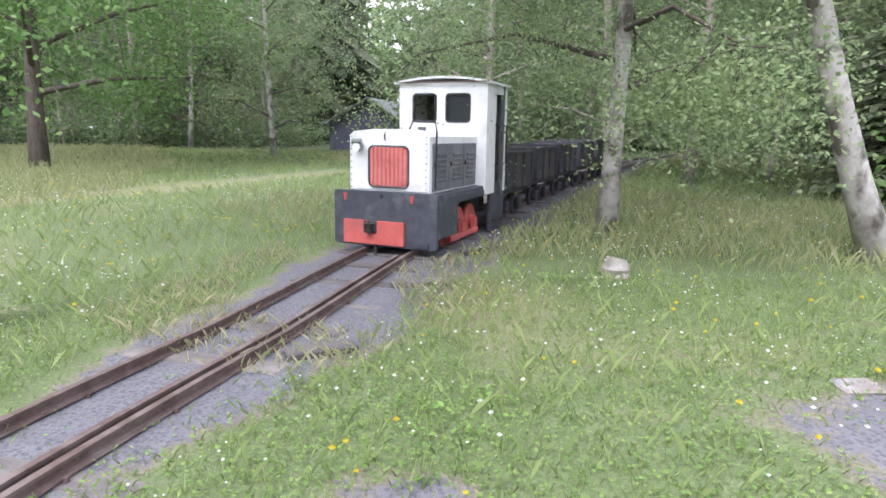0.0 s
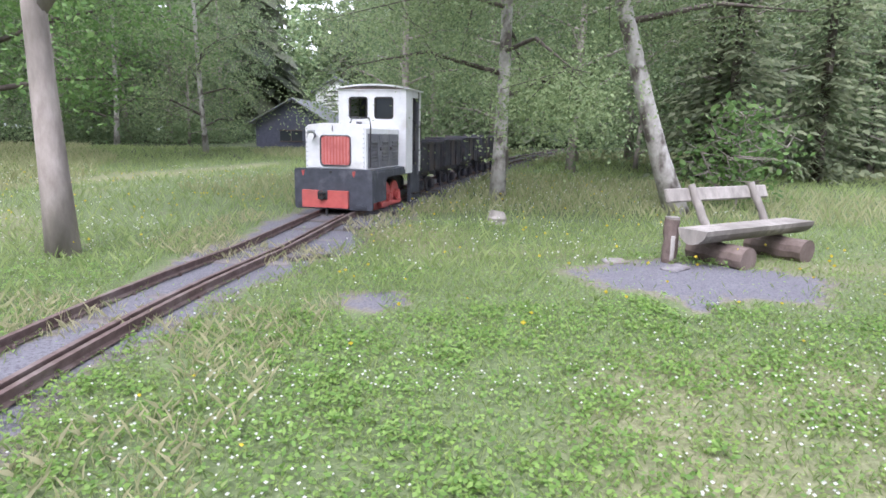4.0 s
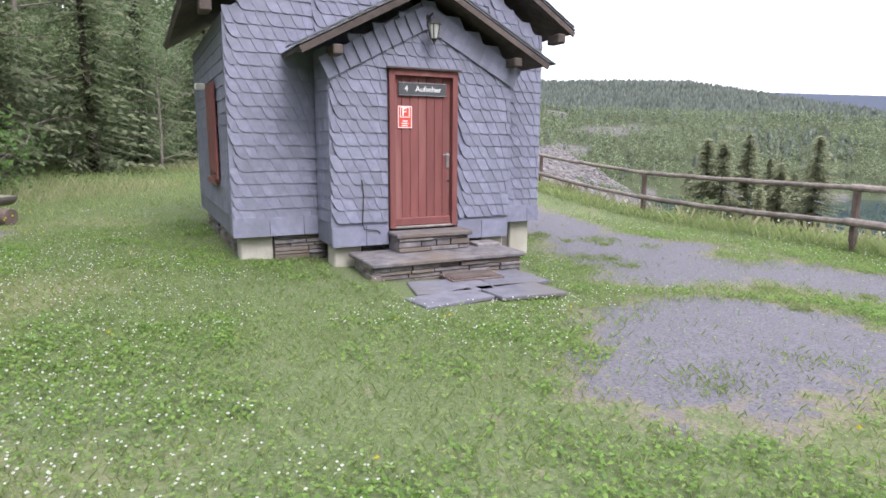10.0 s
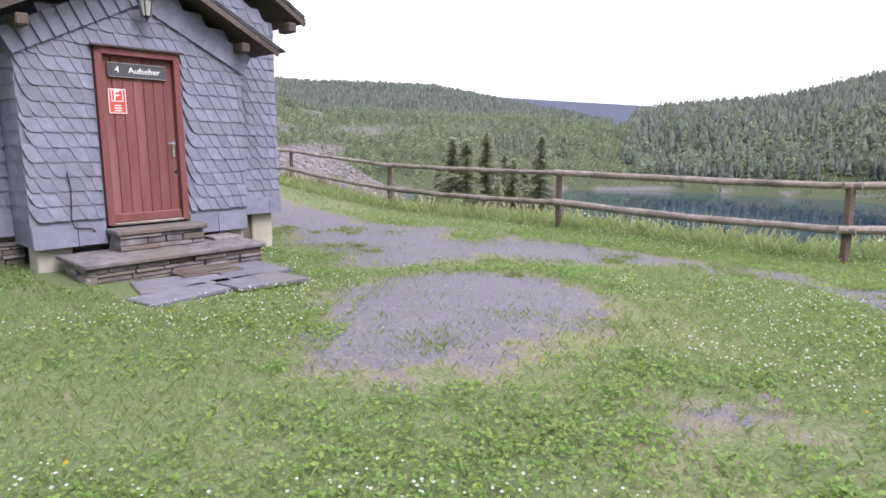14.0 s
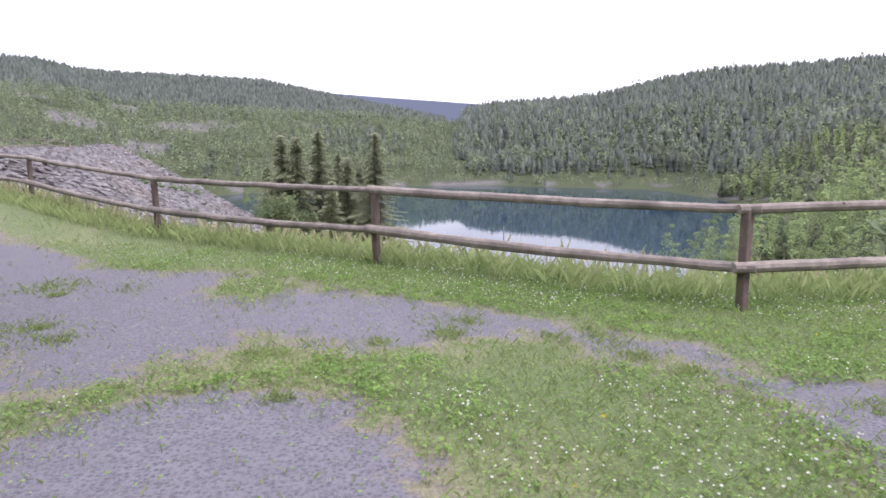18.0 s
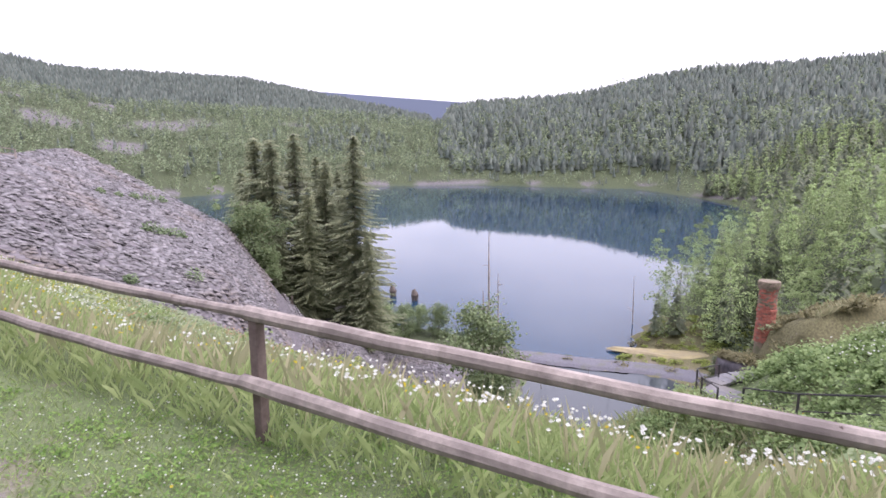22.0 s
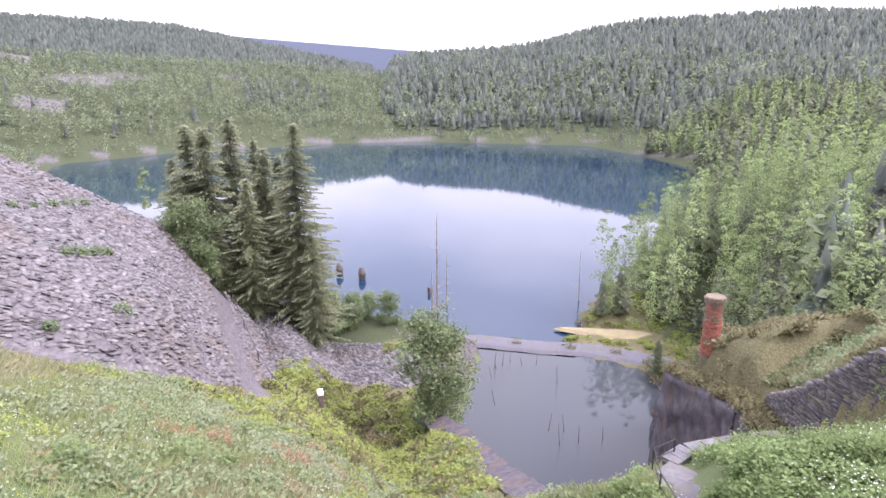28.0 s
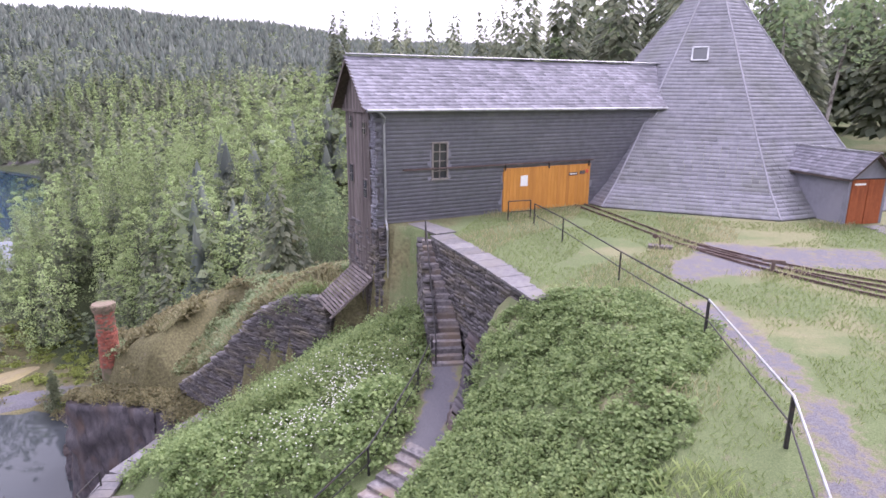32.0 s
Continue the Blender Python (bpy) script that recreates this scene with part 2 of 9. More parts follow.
OLD_WOOD = material("weathered_wood", (0.17, 0.155, 0.14), (0.31, 0.285, 0.26), 10, 0.85, bump=0.5, c=(0.15, 0.135, 0.12), cscale=1.6, camount=0.45, stretch=(1, 1, 0.3), random=0.12)
RAIL_WOOD = material("fence_wood", (0.155, 0.13, 0.115), (0.29, 0.25, 0.222), 9, 0.85, bump=0.5, c=(0.125, 0.105, 0.095), cscale=2.0, camount=0.42, random=0.15)
POST_WOOD = material("post_wood", (0.085, 0.062, 0.055), (0.15, 0.115, 0.10), 10, 0.8, bump=0.4, c=(0.19, 0.15, 0.13), cscale=3, camount=0.35)
DARK_WOOD = material("dark_wood", (0.05, 0.038, 0.034), (0.10, 0.08, 0.072), 8, 0.8, bump=0.4, c=(0.125, 0.10, 0.09), cscale=1.2, camount=0.4, random=0.2)
PLANK_WOOD = material("plank_wood", (0.10, 0.083, 0.078), (0.19, 0.165, 0.16), 6, 0.8, bump=0.4, c=(0.075, 0.062, 0.06), cscale=0.8, camount=0.45, stretch=(1, 1, 0.15), random=0.22)
LOCO_WHITE = material("white_paint", (0.66, 0.66, 0.67), (0.76, 0.76, 0.77), 5, 0.45, bump=0.08, c=(0.52, 0.49, 0.46), cscale=3.0, camount=0.32, spec=0.4)
LOCO_PINK = material("faded_red_paint", (0.50, 0.16, 0.15), (0.60, 0.22, 0.20), 7, 0.55, bump=0.1, c=(0.44, 0.11, 0.10), cscale=3.0, camount=0.4)
SHED_BOARD = material("shed_slate", (0.05, 0.053, 0.075), (0.08, 0.084, 0.115), 5, 0.65, bump=0.2, c=(0.09, 0.09, 0.10), cscale=0.8, camount=0.4)
LOCO_GREY = material("grey_paint", (0.115, 0.115, 0.13), (0.16, 0.16, 0.18), 8, 0.55, bump=0.1, c=(0.20, 0.195, 0.205), cscale=2.5, camount=0.36)
LOCO_BLACK = material("black_frame_paint", (0.045, 0.048, 0.06), (0.075, 0.08, 0.098), 7, 0.5, bump=0.12, c=(0.15, 0.155, 0.175), cscale=3.5, camount=0.32)
LOCO_RED = material("red_paint", (0.43, 0.09, 0.08), (0.53, 0.13, 0.115), 7, 0.5, bump=0.1, c=(0.33, 0.10, 0.09), cscale=3.0, camount=0.38)
RUST = material("rusty_steel", (0.075, 0.05, 0.045), (0.135, 0.095, 0.085), 12, 0.75, metal=0.3, bump=0.3, c=(0.17, 0.135, 0.125), cscale=3, camount=0.4)
IRON = material("black_iron", (0.03, 0.03, 0.033), (0.055, 0.052, 0.052), 10, 0.6, metal=0.4, bump=0.15, c=(0.09, 0.06, 0.05), cscale=4, camount=0.33)
WAGON = material("wagon_steel", (0.035, 0.035, 0.043), (0.065, 0.065, 0.078), 6, 0.7, bump=0.2, c=(0.095, 0.075, 0.07), cscale=1.5, camount=0.4)
SLEEPER = material("sleeper_wood", (0.075, 0.066, 0.064), (0.165, 0.148, 0.142), 9, 0.9, bump=0.8, c=(0.065, 0.058, 0.058), cscale=1.5, camount=0.45, stretch=(0.3, 1, 1), random=0.25)
GLASS = bpy.data.materials.new("window_glass")
GLASS.use_nodes = True
GLASS.node_tree.nodes["Principled BSDF"].inputs["Base Color"].default_value = (0.035, 0.04, 0.045, 1)
GLASS.node_tree.nodes["Principled BSDF"].inputs["Roughness"].default_value = 0.06
GLASS.node_tree.nodes["Principled BSDF"].inputs["Specular IOR Level"].default_value = 0.7
ORANGE = material("orange_boards", (0.46, 0.20, 0.035), (0.56, 0.26, 0.06), 5, 0.55, bump=0.15, c=(0.40, 0.17, 0.04), cscale=0.8, camount=0.42, stretch=(1, 1, 0.2), random=0.06)
BROWN_DOOR = material("brown_door", (0.26, 0.075, 0.028), (0.33, 0.10, 0.04), 5, 0.55, bump=0.15, c=(0.22, 0.06, 0.025), cscale=1.2, camount=0.4, random=0.06)
ZINC = material("zinc", (0.30, 0.31, 0.32), (0.42, 0.43, 0.44), 5, 0.45, metal=0.6, bump=0.05, c=(0.24, 0.25, 0.25), cscale=1.5, camount=0.4)
BRICK = material("chimney_brick", (0.27, 0.085, 0.06), (0.38, 0.14, 0.10), 7, 0.9, bump=0.4, c=(0.19, 0.11, 0.09), cscale=0.8, camount=0.4, random=0.28)
BRICK_OLD = material("mossy_brick", (0.15, 0.115, 0.085), (0.25, 0.19, 0.15), 7, 0.9, bump=0.4, c=(0.12, 0.125, 0.07), cscale=1.2, camount=0.45, random=0.25)
MORTAR = material("mortar", (0.22, 0.17, 0.15), (0.30, 0.25, 0.22), 8, 0.95, bump=0.3)
ROCK = material("slate_rock", (0.038, 0.035, 0.043), (0.11, 0.10, 0.11), 1.6, 0.8, bump=1.0, c=(0.12, 0.085, 0.07), cscale=0.5, camount=0.36, stretch=(1.2, 1.2, 0.8))
PALE_STONE = material("pale_stone", (0.10, 0.097, 0.105), (0.175, 0.17, 0.174), 4, 0.85, bump=0.4, c=(0.14, 0.13, 0.115), cscale=1.0, camount=0.42, random=0.18)
WHITE_SIGN = material("white_enamel", (0.72, 0.72, 0.70), (0.78, 0.78, 0.76), 10, 0.4, bump=0.0)
SIGN_GREY = material("sign_grey", (0.06, 0.063, 0.07), (0.08, 0.083, 0.09), 10, 0.4, bump=0.0)
SIGN_RED = material("sign_red", (0.52, 0.07, 0.05), (0.58, 0.09, 0.06), 10, 0.4, bump=0.0)
LETTER = material("letter_white", (0.78, 0.78, 0.78), (0.82, 0.82, 0.82), 10, 0.5, bump=0.0)
LAMP_GLASS = material("lamp_glass", (0.42, 0.43, 0.42), (0.50, 0.51, 0.50), 6, 0.15, bump=0.0, spec=0.6)
BARK_BIRCH = material("birch_bark", (0.27, 0.25, 0.23), (0.43, 0.41, 0.385), 9, 0.8, bump=0.5, c=(0.10, 0.085, 0.075), cscale=3.6, camount=0.45, stretch=(1, 1, 0.75), csharp=0.07)
BARK_GREY = material("grey_bark", (0.22, 0.187, 0.17), (0.36, 0.315, 0.29), 6, 0.9, bump=0.6, c=(0.13, 0.115, 0.10), cscale=1.8, camount=0.45, stretch=(1.5, 1.5, 0.5))
BARK_DARK = material("dark_bark", (0.05, 0.04, 0.034), (0.11, 0.09, 0.078), 6, 0.9, bump=0.6, c=(0.14, 0.12, 0.10), cscale=1.5, camount=0.4, stretch=(1.5, 1.5, 0.5))
LEAF_BIRCH = leafy("birch_leaf", (0.14, 0.20, 0.093), (0.275, 0.33, 0.168), spread=0.18)
LEAF_MAPLE = leafy("maple_leaf", (0.105, 0.20, 0.06), (0.21, 0.325, 0.11), spread=0.18)
LEAF_DEEP = leafy("shade_leaf", (0.125, 0.19, 0.097), (0.265, 0.335, 0.17), spread=0.22)
NEEDLE = leafy("spruce_needle", (0.125, 0.155, 0.095), (0.25, 0.275, 0.165), spread=0.22)
NEEDLE_OLIVE = leafy("olive_spruce_needle", (0.16, 0.185, 0.11), (0.32, 0.335, 0.205), spread=0.2)
NEEDLE_MASS = leafy("wood_spruce_needle", (0.10, 0.125, 0.085), (0.22, 0.24, 0.155), tone=0.35)
LEAF_SHORE = leafy("shore_birch_leaf", (0.175, 0.245, 0.105), (0.33, 0.40, 0.185), tone=0.45)
LEAF_MASS = leafy("wood_leaf", (0.12, 0.18, 0.09), (0.25, 0.315, 0.155), tone=0.35)
# spruce green with a little haze mixed into the colour as grey-blue
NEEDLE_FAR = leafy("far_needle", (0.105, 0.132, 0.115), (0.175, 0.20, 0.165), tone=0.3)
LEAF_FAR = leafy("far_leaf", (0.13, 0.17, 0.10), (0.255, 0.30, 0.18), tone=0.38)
BLADE = leafy("grass_blade", (0.155, 0.215, 0.075), (0.275, 0.335, 0.135), spread=0.1)
BANK_BLADE = leafy("bank_blade", (0.20, 0.265, 0.10), (0.36, 0.42, 0.19), spread=0.1)
BLADE_DRY = leafy("seeding_grass", (0.24, 0.25, 0.13), (0.41, 0.38, 0.24), spread=0.1)
BRAMBLE = leafy("bramble_leaf", (0.115, 0.17, 0.085), (0.26, 0.32, 0.18), spread=0.15)
PETAL = leafy("white_petal", (0.62, 0.62, 0.58), (0.82, 0.82, 0.79), spread=0.05)
YELLOW = leafy("yellow_petal", (0.55, 0.44, 0.04), (0.70, 0.58, 0.08), spread=0.05)
HEATHER = leafy("heather_leaf", (0.115, 0.108, 0.055), (0.235, 0.215, 0.11), spread=0.1)

# ---- ground: one sheet, from the meadow down to the quarry lake and out to the hills ----
EDGE = [(52, 60), (40, 25), (30, 15.8), (21, 8.8), (16.2, 4.1), (12.8, -0.5), (9.5, -4.4), (9.0, -9.0), (9.6, -14.0), (11.0, -18.6), (13.4, -21.0), (18.2, -26.3), (21.9, -27.3), (24.6, -30.2), (14.0, -45.0), (20.0, -75.0), (30.0, -140.0), (30.0, -700.0)]
POOL = [(92, -31), (87, -37), (82, -45), (77, -50), (69, -48), (62, -42.8), (57.8, -39.8), (48.8, -31.3), (42, -28.3), (36.5, -24.5), (34.0, -19.8), (41, -16.9), (52, -16.9), (61, -18.0), (67.5, -19.5), (77, -24), (86, -28.5)]
LAKE = [(113, -10), (103, -21), (96.5, -31), (90, -43), (93, -49), (99, -52), (120, -74), (155, -112), (214, -166), (259, -197), (307, -206), (383, -208), (410, -160), (440, -112), (446, -49), (425, 10), (405, 60), (365, 105), (290, 90), (200, 55), (140, 20)]
WATER = -31.0
FLAT = [(93.5, -45.5), (94.0, -55.5), (91.5, -71.0), (78.7, -61.5), (72.0, -56.0), (79.3, -49.1), (86.2, -44.1)]


def seg_dist(x, y, pts, closed=False):
    """Distance to a line of points, and on which side of it (positive: to its left)."""
    best, side = np.full(np.shape(x), 1e9), np.zeros(np.shape(x))
    pairs = list(zip(pts, pts[1:] + (pts[:1] if closed else [])))
    for (ax, ay), (bx, by) in pairs:
        dx, dy = bx - ax, by - ay
        t = np.clip(((x - ax) * dx + (y - ay) * dy) / (dx * dx + dy * dy), 0, 1)
        d = np.hypot(x - ax - t * dx, y - ay - t * dy)
        s = dx * (y - ay) - dy * (x - ax)
        near = d < best
        best, side = np.where(near, d, best), np.where(near, s, side)
    return best, side


def poly_dist(x, y, pts):
    """Signed distance to a closed outline, negative inside."""
    d, _ = seg_dist(x, y, pts, True)
    inside = np.zeros(np.shape(x), bool)
    for (ax, ay), (bx, by) in zip(pts, pts[1:] + pts[:1]):
        cross = (ay > y) != (by > y)
        inside ^= cross & (x < (bx - ax) * (y - ay) / (by - ay + 1e-12) + ax)
    return np.where(inside, -d, d)


def step(a, b, v):
    t = np.clip((v - a) / (b - a), 0, 1)
    return t * t * (3 - 2 * t)


def waves(x, y, s, seed):
    """Soft uneven ground from a few crossing waves, about -1 to 1."""
    r = np.random.default_rng(seed)
    out = 0.0
    for k in range(7):
        a, p = r.uniform(0, 6.28, 2)
        f = s * r.uniform(0.6, 1.9)
        out = out + np.sin(f * (x * math.cos(a) + y * math.sin(a)) + p + 0.8 * np.sin(f * 0.6 * (y * math.cos(a) - x * math.sin(a)) + p))
    return out / 4.0


def ridge_line(x, y, pts, slope):
    """Height of a ridge that runs along points x, y, z and falls off on both sides."""
    best = np.full(np.shape(x), -1e9)
    for (ax, ay, az), (bx, by, bz) in zip(pts, pts[1:]):
        dx, dy = bx - ax, by - ay
        t = np.clip(((x - ax) * dx + (y - ay) * dy) / (dx * dx + dy * dy), 0, 1)
        d = np.hypot(x - ax - t * dx, y - ay - t * dy)
        best = np.maximum(best, az + t * (bz - az) - slope(d))
    return best


def near_line(x, y, pts):
    """Distance to a line of x, y, z and the height of the nearest place on it."""
    best, z = np.full(np.shape(x), 1e9), np.zeros(np.shape(x))
    for (ax, ay, az), (bx, by, bz) in zip(pts, pts[1:]):
        dx, dy = bx - ax, by - ay
        t = np.clip(((x - ax) * dx + (y - ay) * dy) / (dx * dx + dy * dy), 0, 1)
        d = np.hypot(x - ax - t * dx, y - ay - t * dy)
        z = np.where(d < best, az + t * (bz - az), z)
        best = np.minimum(best, d)
    return best, z


GULLY = [(17.1, -22.9, -3.05), (16.4, -19.8, -3.3), (16.1, -17.5, -3.5), (16.9, -15.2, -4.3), (20.0, -14.3, -5.4), (25.0, -15.3, -7.2), (28.0, -16.8, -7.9)]


def plateau(x, y):
    z = 0.21 * step(3, 12, y) + 0.026 * np.clip(y - 13, 0, 60) - 0.22 * step(3, 9, x + 0.0 * y) * step(9, 2, y) * step(-16, -9, y)
    z = z + 0.8 * step(-7, -16, y) + 0.03 * np.clip(-y - 45, 0, 90)
    return z + 0.03 * waves(x, y, 0.5, 3) * step(40, 10, np.hypot(x, y))


HEAP = [(57, 28.5, 0.4), (72, 31, 0.9), (90, 33, 0.9)]


def bank_fall(s):
    """The grassy bank below the brink."""
    return 0.55 * np.clip(s, 0, 12) + 0.56 * np.clip(s - 12, 0, 29)


def heap_fall(q):
    """The heap's flank: loose slate at rest, steeper towards its foot."""
    return 0.54 * np.clip(q - 4, 0, 17) + 1.4 * np.clip(q - 21, 0, 60)



SPUR = [(25, -33, -2.6), (36, -38, -7.5), (47.5, -36.0, -12.8), (54, -39.5, -17.5), (59, -42, -24)]


RIGHT_HILL = ([-90, -63, -60, -56, -48, -44, -38, -33, -28, -22, -13.3, -11], [4.0, 4.4, 5.1, 5.55, 5.95, 6.25, 6.2, 5.95, 5.2, 4.1, 3.45, 2.9])
LEFT_SLOPE = ([-12, -9.7, -6.7, -3.7, 5, 13.6, 16.5, 20, 23.7, 40], [1.4, 1.6, 2.1, 2.45, 2.6, 2.9, 3.0, 3.8, 4.4, 4.6])
BACK_RIDGE = ([-12, -9, -4, 0.3, 3.1, 6.8, 13.4, 19, 21.5, 23.5, 40], [1.8, 2.3, 3.4, 4.15, 4.7, 5.5, 5.6, 5.75, 5.95, 6.4, 6.5])


def from_brink(x, y):
    """Bearing in degrees and distance, seen from the brink by the fence."""
    return np.degrees(np.arctan2(y + 2, x - 9)), np.hypot(x - 9, y + 2)


def right_side(bear):
    return step(-9.2, -11.6, bear)


def hill_land(x, y, out):
    """The valley's sides beyond the lake: a dark hill, a lighter slope, and a wooded ridge behind that slope."""
    bear, r = from_brink(x, y)
    def crest(table, dist, trees):
        return 5 + dist * np.tan(np.radians(np.interp(bear, *table))) - trees
    def side(table, dist, trees, bend):
        u = out / (out + np.clip(dist - r, 0, None) + 1e-6)
        return -30.6 + (crest(table, dist, trees) + 30.6) * u ** bend - 0.15 * np.clip(r - dist, 0, None)
    dark = np.maximum(side(RIGHT_HILL, 760.0, 12.0, 0.78), -10)
    light = side(LEFT_SLOPE, 640.0, 8.0, 0.85)
    back = crest(BACK_RIDGE, 1060.0, 14.0) - 0.22 * np.abs(r - 1060)
    left = np.maximum(np.maximum(light, back), -10)
    return left + (dark - left) * right_side(bear)


def height(x, y):
    x, y = np.asarray(x, float), np.asarray(y, float)
    d, side = seg_dist(x, y, EDGE)
    s = np.where(side > 0, d, -d)
    flat = plateau(x, y)
    steep = 0.50 + 0.12 * step(-2, -9, y)
    fall = bank_fall(s) + (steep - 0.5) * np.clip(s, 0, 41) + 0.03 * np.clip(s - 41, 0, 400) - 0.35 * step(0, 2.5, s) * step(8, 3, s)
    bank = 0.66 * np.clip(s, 0, 7) + 0.55 * np.clip(s - 7, 0, 60)
    inner = step(-11, -15, y) * step(40, 28, x)
    along = (x - 13.4) * 0.67 - (y + 21.0) * 0.74
    beside = step(0.3, 2.2, along) * step(0.0, 0.3, s)
    bank = np.maximum(bank, beside * (2.9 + 0.28 * s))
    bank_z = np.where((x > 19) & (y < -14.5), np.minimum(flat - bank, -2.4 - 0.62 * (x - 19.5)), flat - bank)
    slope = (flat - fall) * (1 - inner) + bank_z * inner + 0.35 * waves(x, y, 0.22, 5) * step(2, 8, s)
    heap = ridge_line(x, y, HEAP, heap_fall) + 0.5 * waves(x, y, 0.12, 9) - 1.3 * np.clip(x - 88, 0, 40)
    spur = ridge_line(x, y, SPUR, lambda q: 0.55 * np.clip(q - 3.0, 0, 6) + 1.3 * np.clip(q - 9, 0, 40)) + 0.3 * waves(x, y, 0.3, 8)
    wd, ws = seg_dist(x, y, [(24.3, -27.9), (27.4, -28.6), (32.4, -29.9), (38.4, -32.2), (43, -33.5)])
    spur = spur - 4.5 * np.where(ws > 0, step(0.0, 0.7, wd), 0) * step(44, 40, x)
    lake, pool = poly_dist(x, y, LAKE), poly_dist(x, y, POOL)
    bear = np.degrees(np.arctan2(y, x))
    out = np.clip(lake, 0, 3000)
    tall = 92 - 42 * np.exp(-((bear + 13) / 11.0) ** 2) + 6 * waves(bear * 8, out * 0.1, 0.02, 21) + 14 * step(-20, -34, bear)
    foot = -30.6 + (tall + 31) * (1 - np.exp(-out / 250.0)) * (0.75 + 0.25 * step(0, 350, out))
    hill = foot + (hill_land(x, y, out) - foot) * step(50, 160, out) + 2.0 * waves(x, y, 0.02, 12) * step(10, 80, out)
    far = np.maximum(step(105, 135, x), np.maximum(step(-40, -75, y) * step(12, 75, x), step(55, 130, y) * step(35, 120, x)))
    land = np.maximum(np.maximum(slope, heap), spur)
    land = np.where(far > 0, land * (1 - far) + far * np.maximum(hill, np.where(x < 140, spur, -99)), land)
    land = np.minimum(land, -30.4 + (1.05 + 4.2 * step(70, 60, x)) * np.clip(pool + 0.6 * waves(x, y, 0.5, 2) * step(4, 0.5, pool), 0, 200))
    land = np.minimum(land, -30.6 + 0.75 * np.clip(lake, 0, 400) + 90 * step(40, 80, lake))
    land = np.where(lake < 1, np.minimum(land, WATER + 0.25 * lake), land)
    land = np.where(pool < 0.4, np.minimum(land, WATER + 0.8 * (pool - 0.2)), land)
    # the tall slate wall holds the spur up; its foot lies lower
    crest = np.interp(x, [24.7, 27.4, 29.8, 32.4, 35.6, 38.4, 44], [-3.2, -3.7, -5.0, -7.6, -10.3, -12.2, -13.6])
    span = (x > 25.2) & (x < 41)
    land = np.where(span & (ws > 0) & (wd < 7), np.minimum(land, crest - 4.0 * step(0.05, 0.45, wd) - 0.4 * wd), land)
    land = np.where(span & (ws <= 0) & (wd < 7), np.clip(land, crest - 0.5 - 0.3 * wd, crest - 0.1 + 0.5 * wd), land)
    land = land - 1.0 * np.exp(-((x - 30) / 9) ** 2 - ((y + 11.5) / 4.5) ** 2) * step(3, 8, s)
    # footpath cut into the bank below the stairs
    pd_, pz_ = near_line(x, y, GULLY)
    land = np.where((pd_ < 2.2) & (s > 0), land + (pz_ - land) * step(1.9, 0.7, pd_), land)
    land = land - 3.2 * np.exp(-((x - 39) / 7) ** 2 - ((y + 15.2) / 2.8) ** 2) * step(8, 14, s)
    level = poly_dist(x, y, FLAT)
    land = np.where((level < 8) & (lake > 0.5) & (pool > 0.5), np.minimum(land, -30.45 + 0.7 * np.clip(level, 0, 9) + 0.12 * waves(x, y, 0.5, 44)), land)
    # causeway between pool and lake
    dam, _ = seg_dist(x, y, [(92, -22), (93.5, -30), (88, -39), (84.5, -47), (79, -54)])
    land = np.where(dam < 3.5, np.minimum(land, WATER + 0.1), land)
    return np.where(s > 0, land, flat)


def spread_axis(a, b, fine, far_lo, far_hi, grow=1.07):
    mid = list(np.arange(a, b, fine))
    lo, hi, st = [], [], fine
    v = a
    while v > far_lo:
        st = min(st * grow, 120)
        v -= st
        lo.append(v)
    st, v = fine, mid[-1]
    while v < far_hi:
        st = min(st * grow, 120)
        v += st
        hi.append(v)
    return np.array(lo[::-1] + mid + hi)


gx_axis, gy_axis = spread_axis(-6, 21, 0.31, -2600, 3200, 1.05), spread_axis(-30, 18, 0.32, -2600, 2600, 1.05)
GX, GY = np.meshgrid(gx_axis, gy_axis, indexing="xy")
GZ = height(GX, GY)
ny, nx = GX.shape
idx = np.arange(nx * ny).reshape(ny, nx)
ground_me = mesh_np("ground", np.stack([GX, GY, GZ], -1).reshape(-1, 3), np.stack([idx[:-1, :-1], idx[:-1, 1:], idx[1:, 1:], idx[1:, :-1]], -1).reshape(-1, 4))
ground = new("ground", ground_me)
tagged(ground, "grassy ground with gravel patches falling to a quarry lake", "ground", kind="structure")
ground_me.polygons.foreach_set("use_smooth", [True] * len(ground_me.polygons))

# the line of the narrow-gauge track through the meadow
TRACK = [(-4.3, -14.0), (-3.75, -2.0), (-3.45, 4.0), (-3.1, 7.5), (-2.56, 10.5), (-1.72, 13.4), (-1.28, 15.0), (-0.88, 16.3), (0.1, 18.6), (2.0, 23.0), (4.4, 28.0), (7.5, 34.0), (12, 42)]


def smooth_line(pts, n):
    """Points along a soft curve through pts."""
    p = np.array(pts, float)
    p = np.vstack([2 * p[0] - p[1], p, 2 * p[-1] - p[-2]])
    out = []
    for i in range(1, len(p) - 2):
        for t in np.linspace(0, 1, n, endpoint=False):
            a, b, c, d = p[i - 1], p[i], p[i + 1], p[i + 2]
            out.append(0.5 * (2 * b + (c - a) * t + (2 * a - 5 * b + 4 * c - d) * t * t + (3 * b - a - 3 * c + d) * t ** 3))
    out.append(p[-2])
    return np.array(out)


track_line = smooth_line(TRACK, 12)
track_list = [tuple(p) for p in track_line]
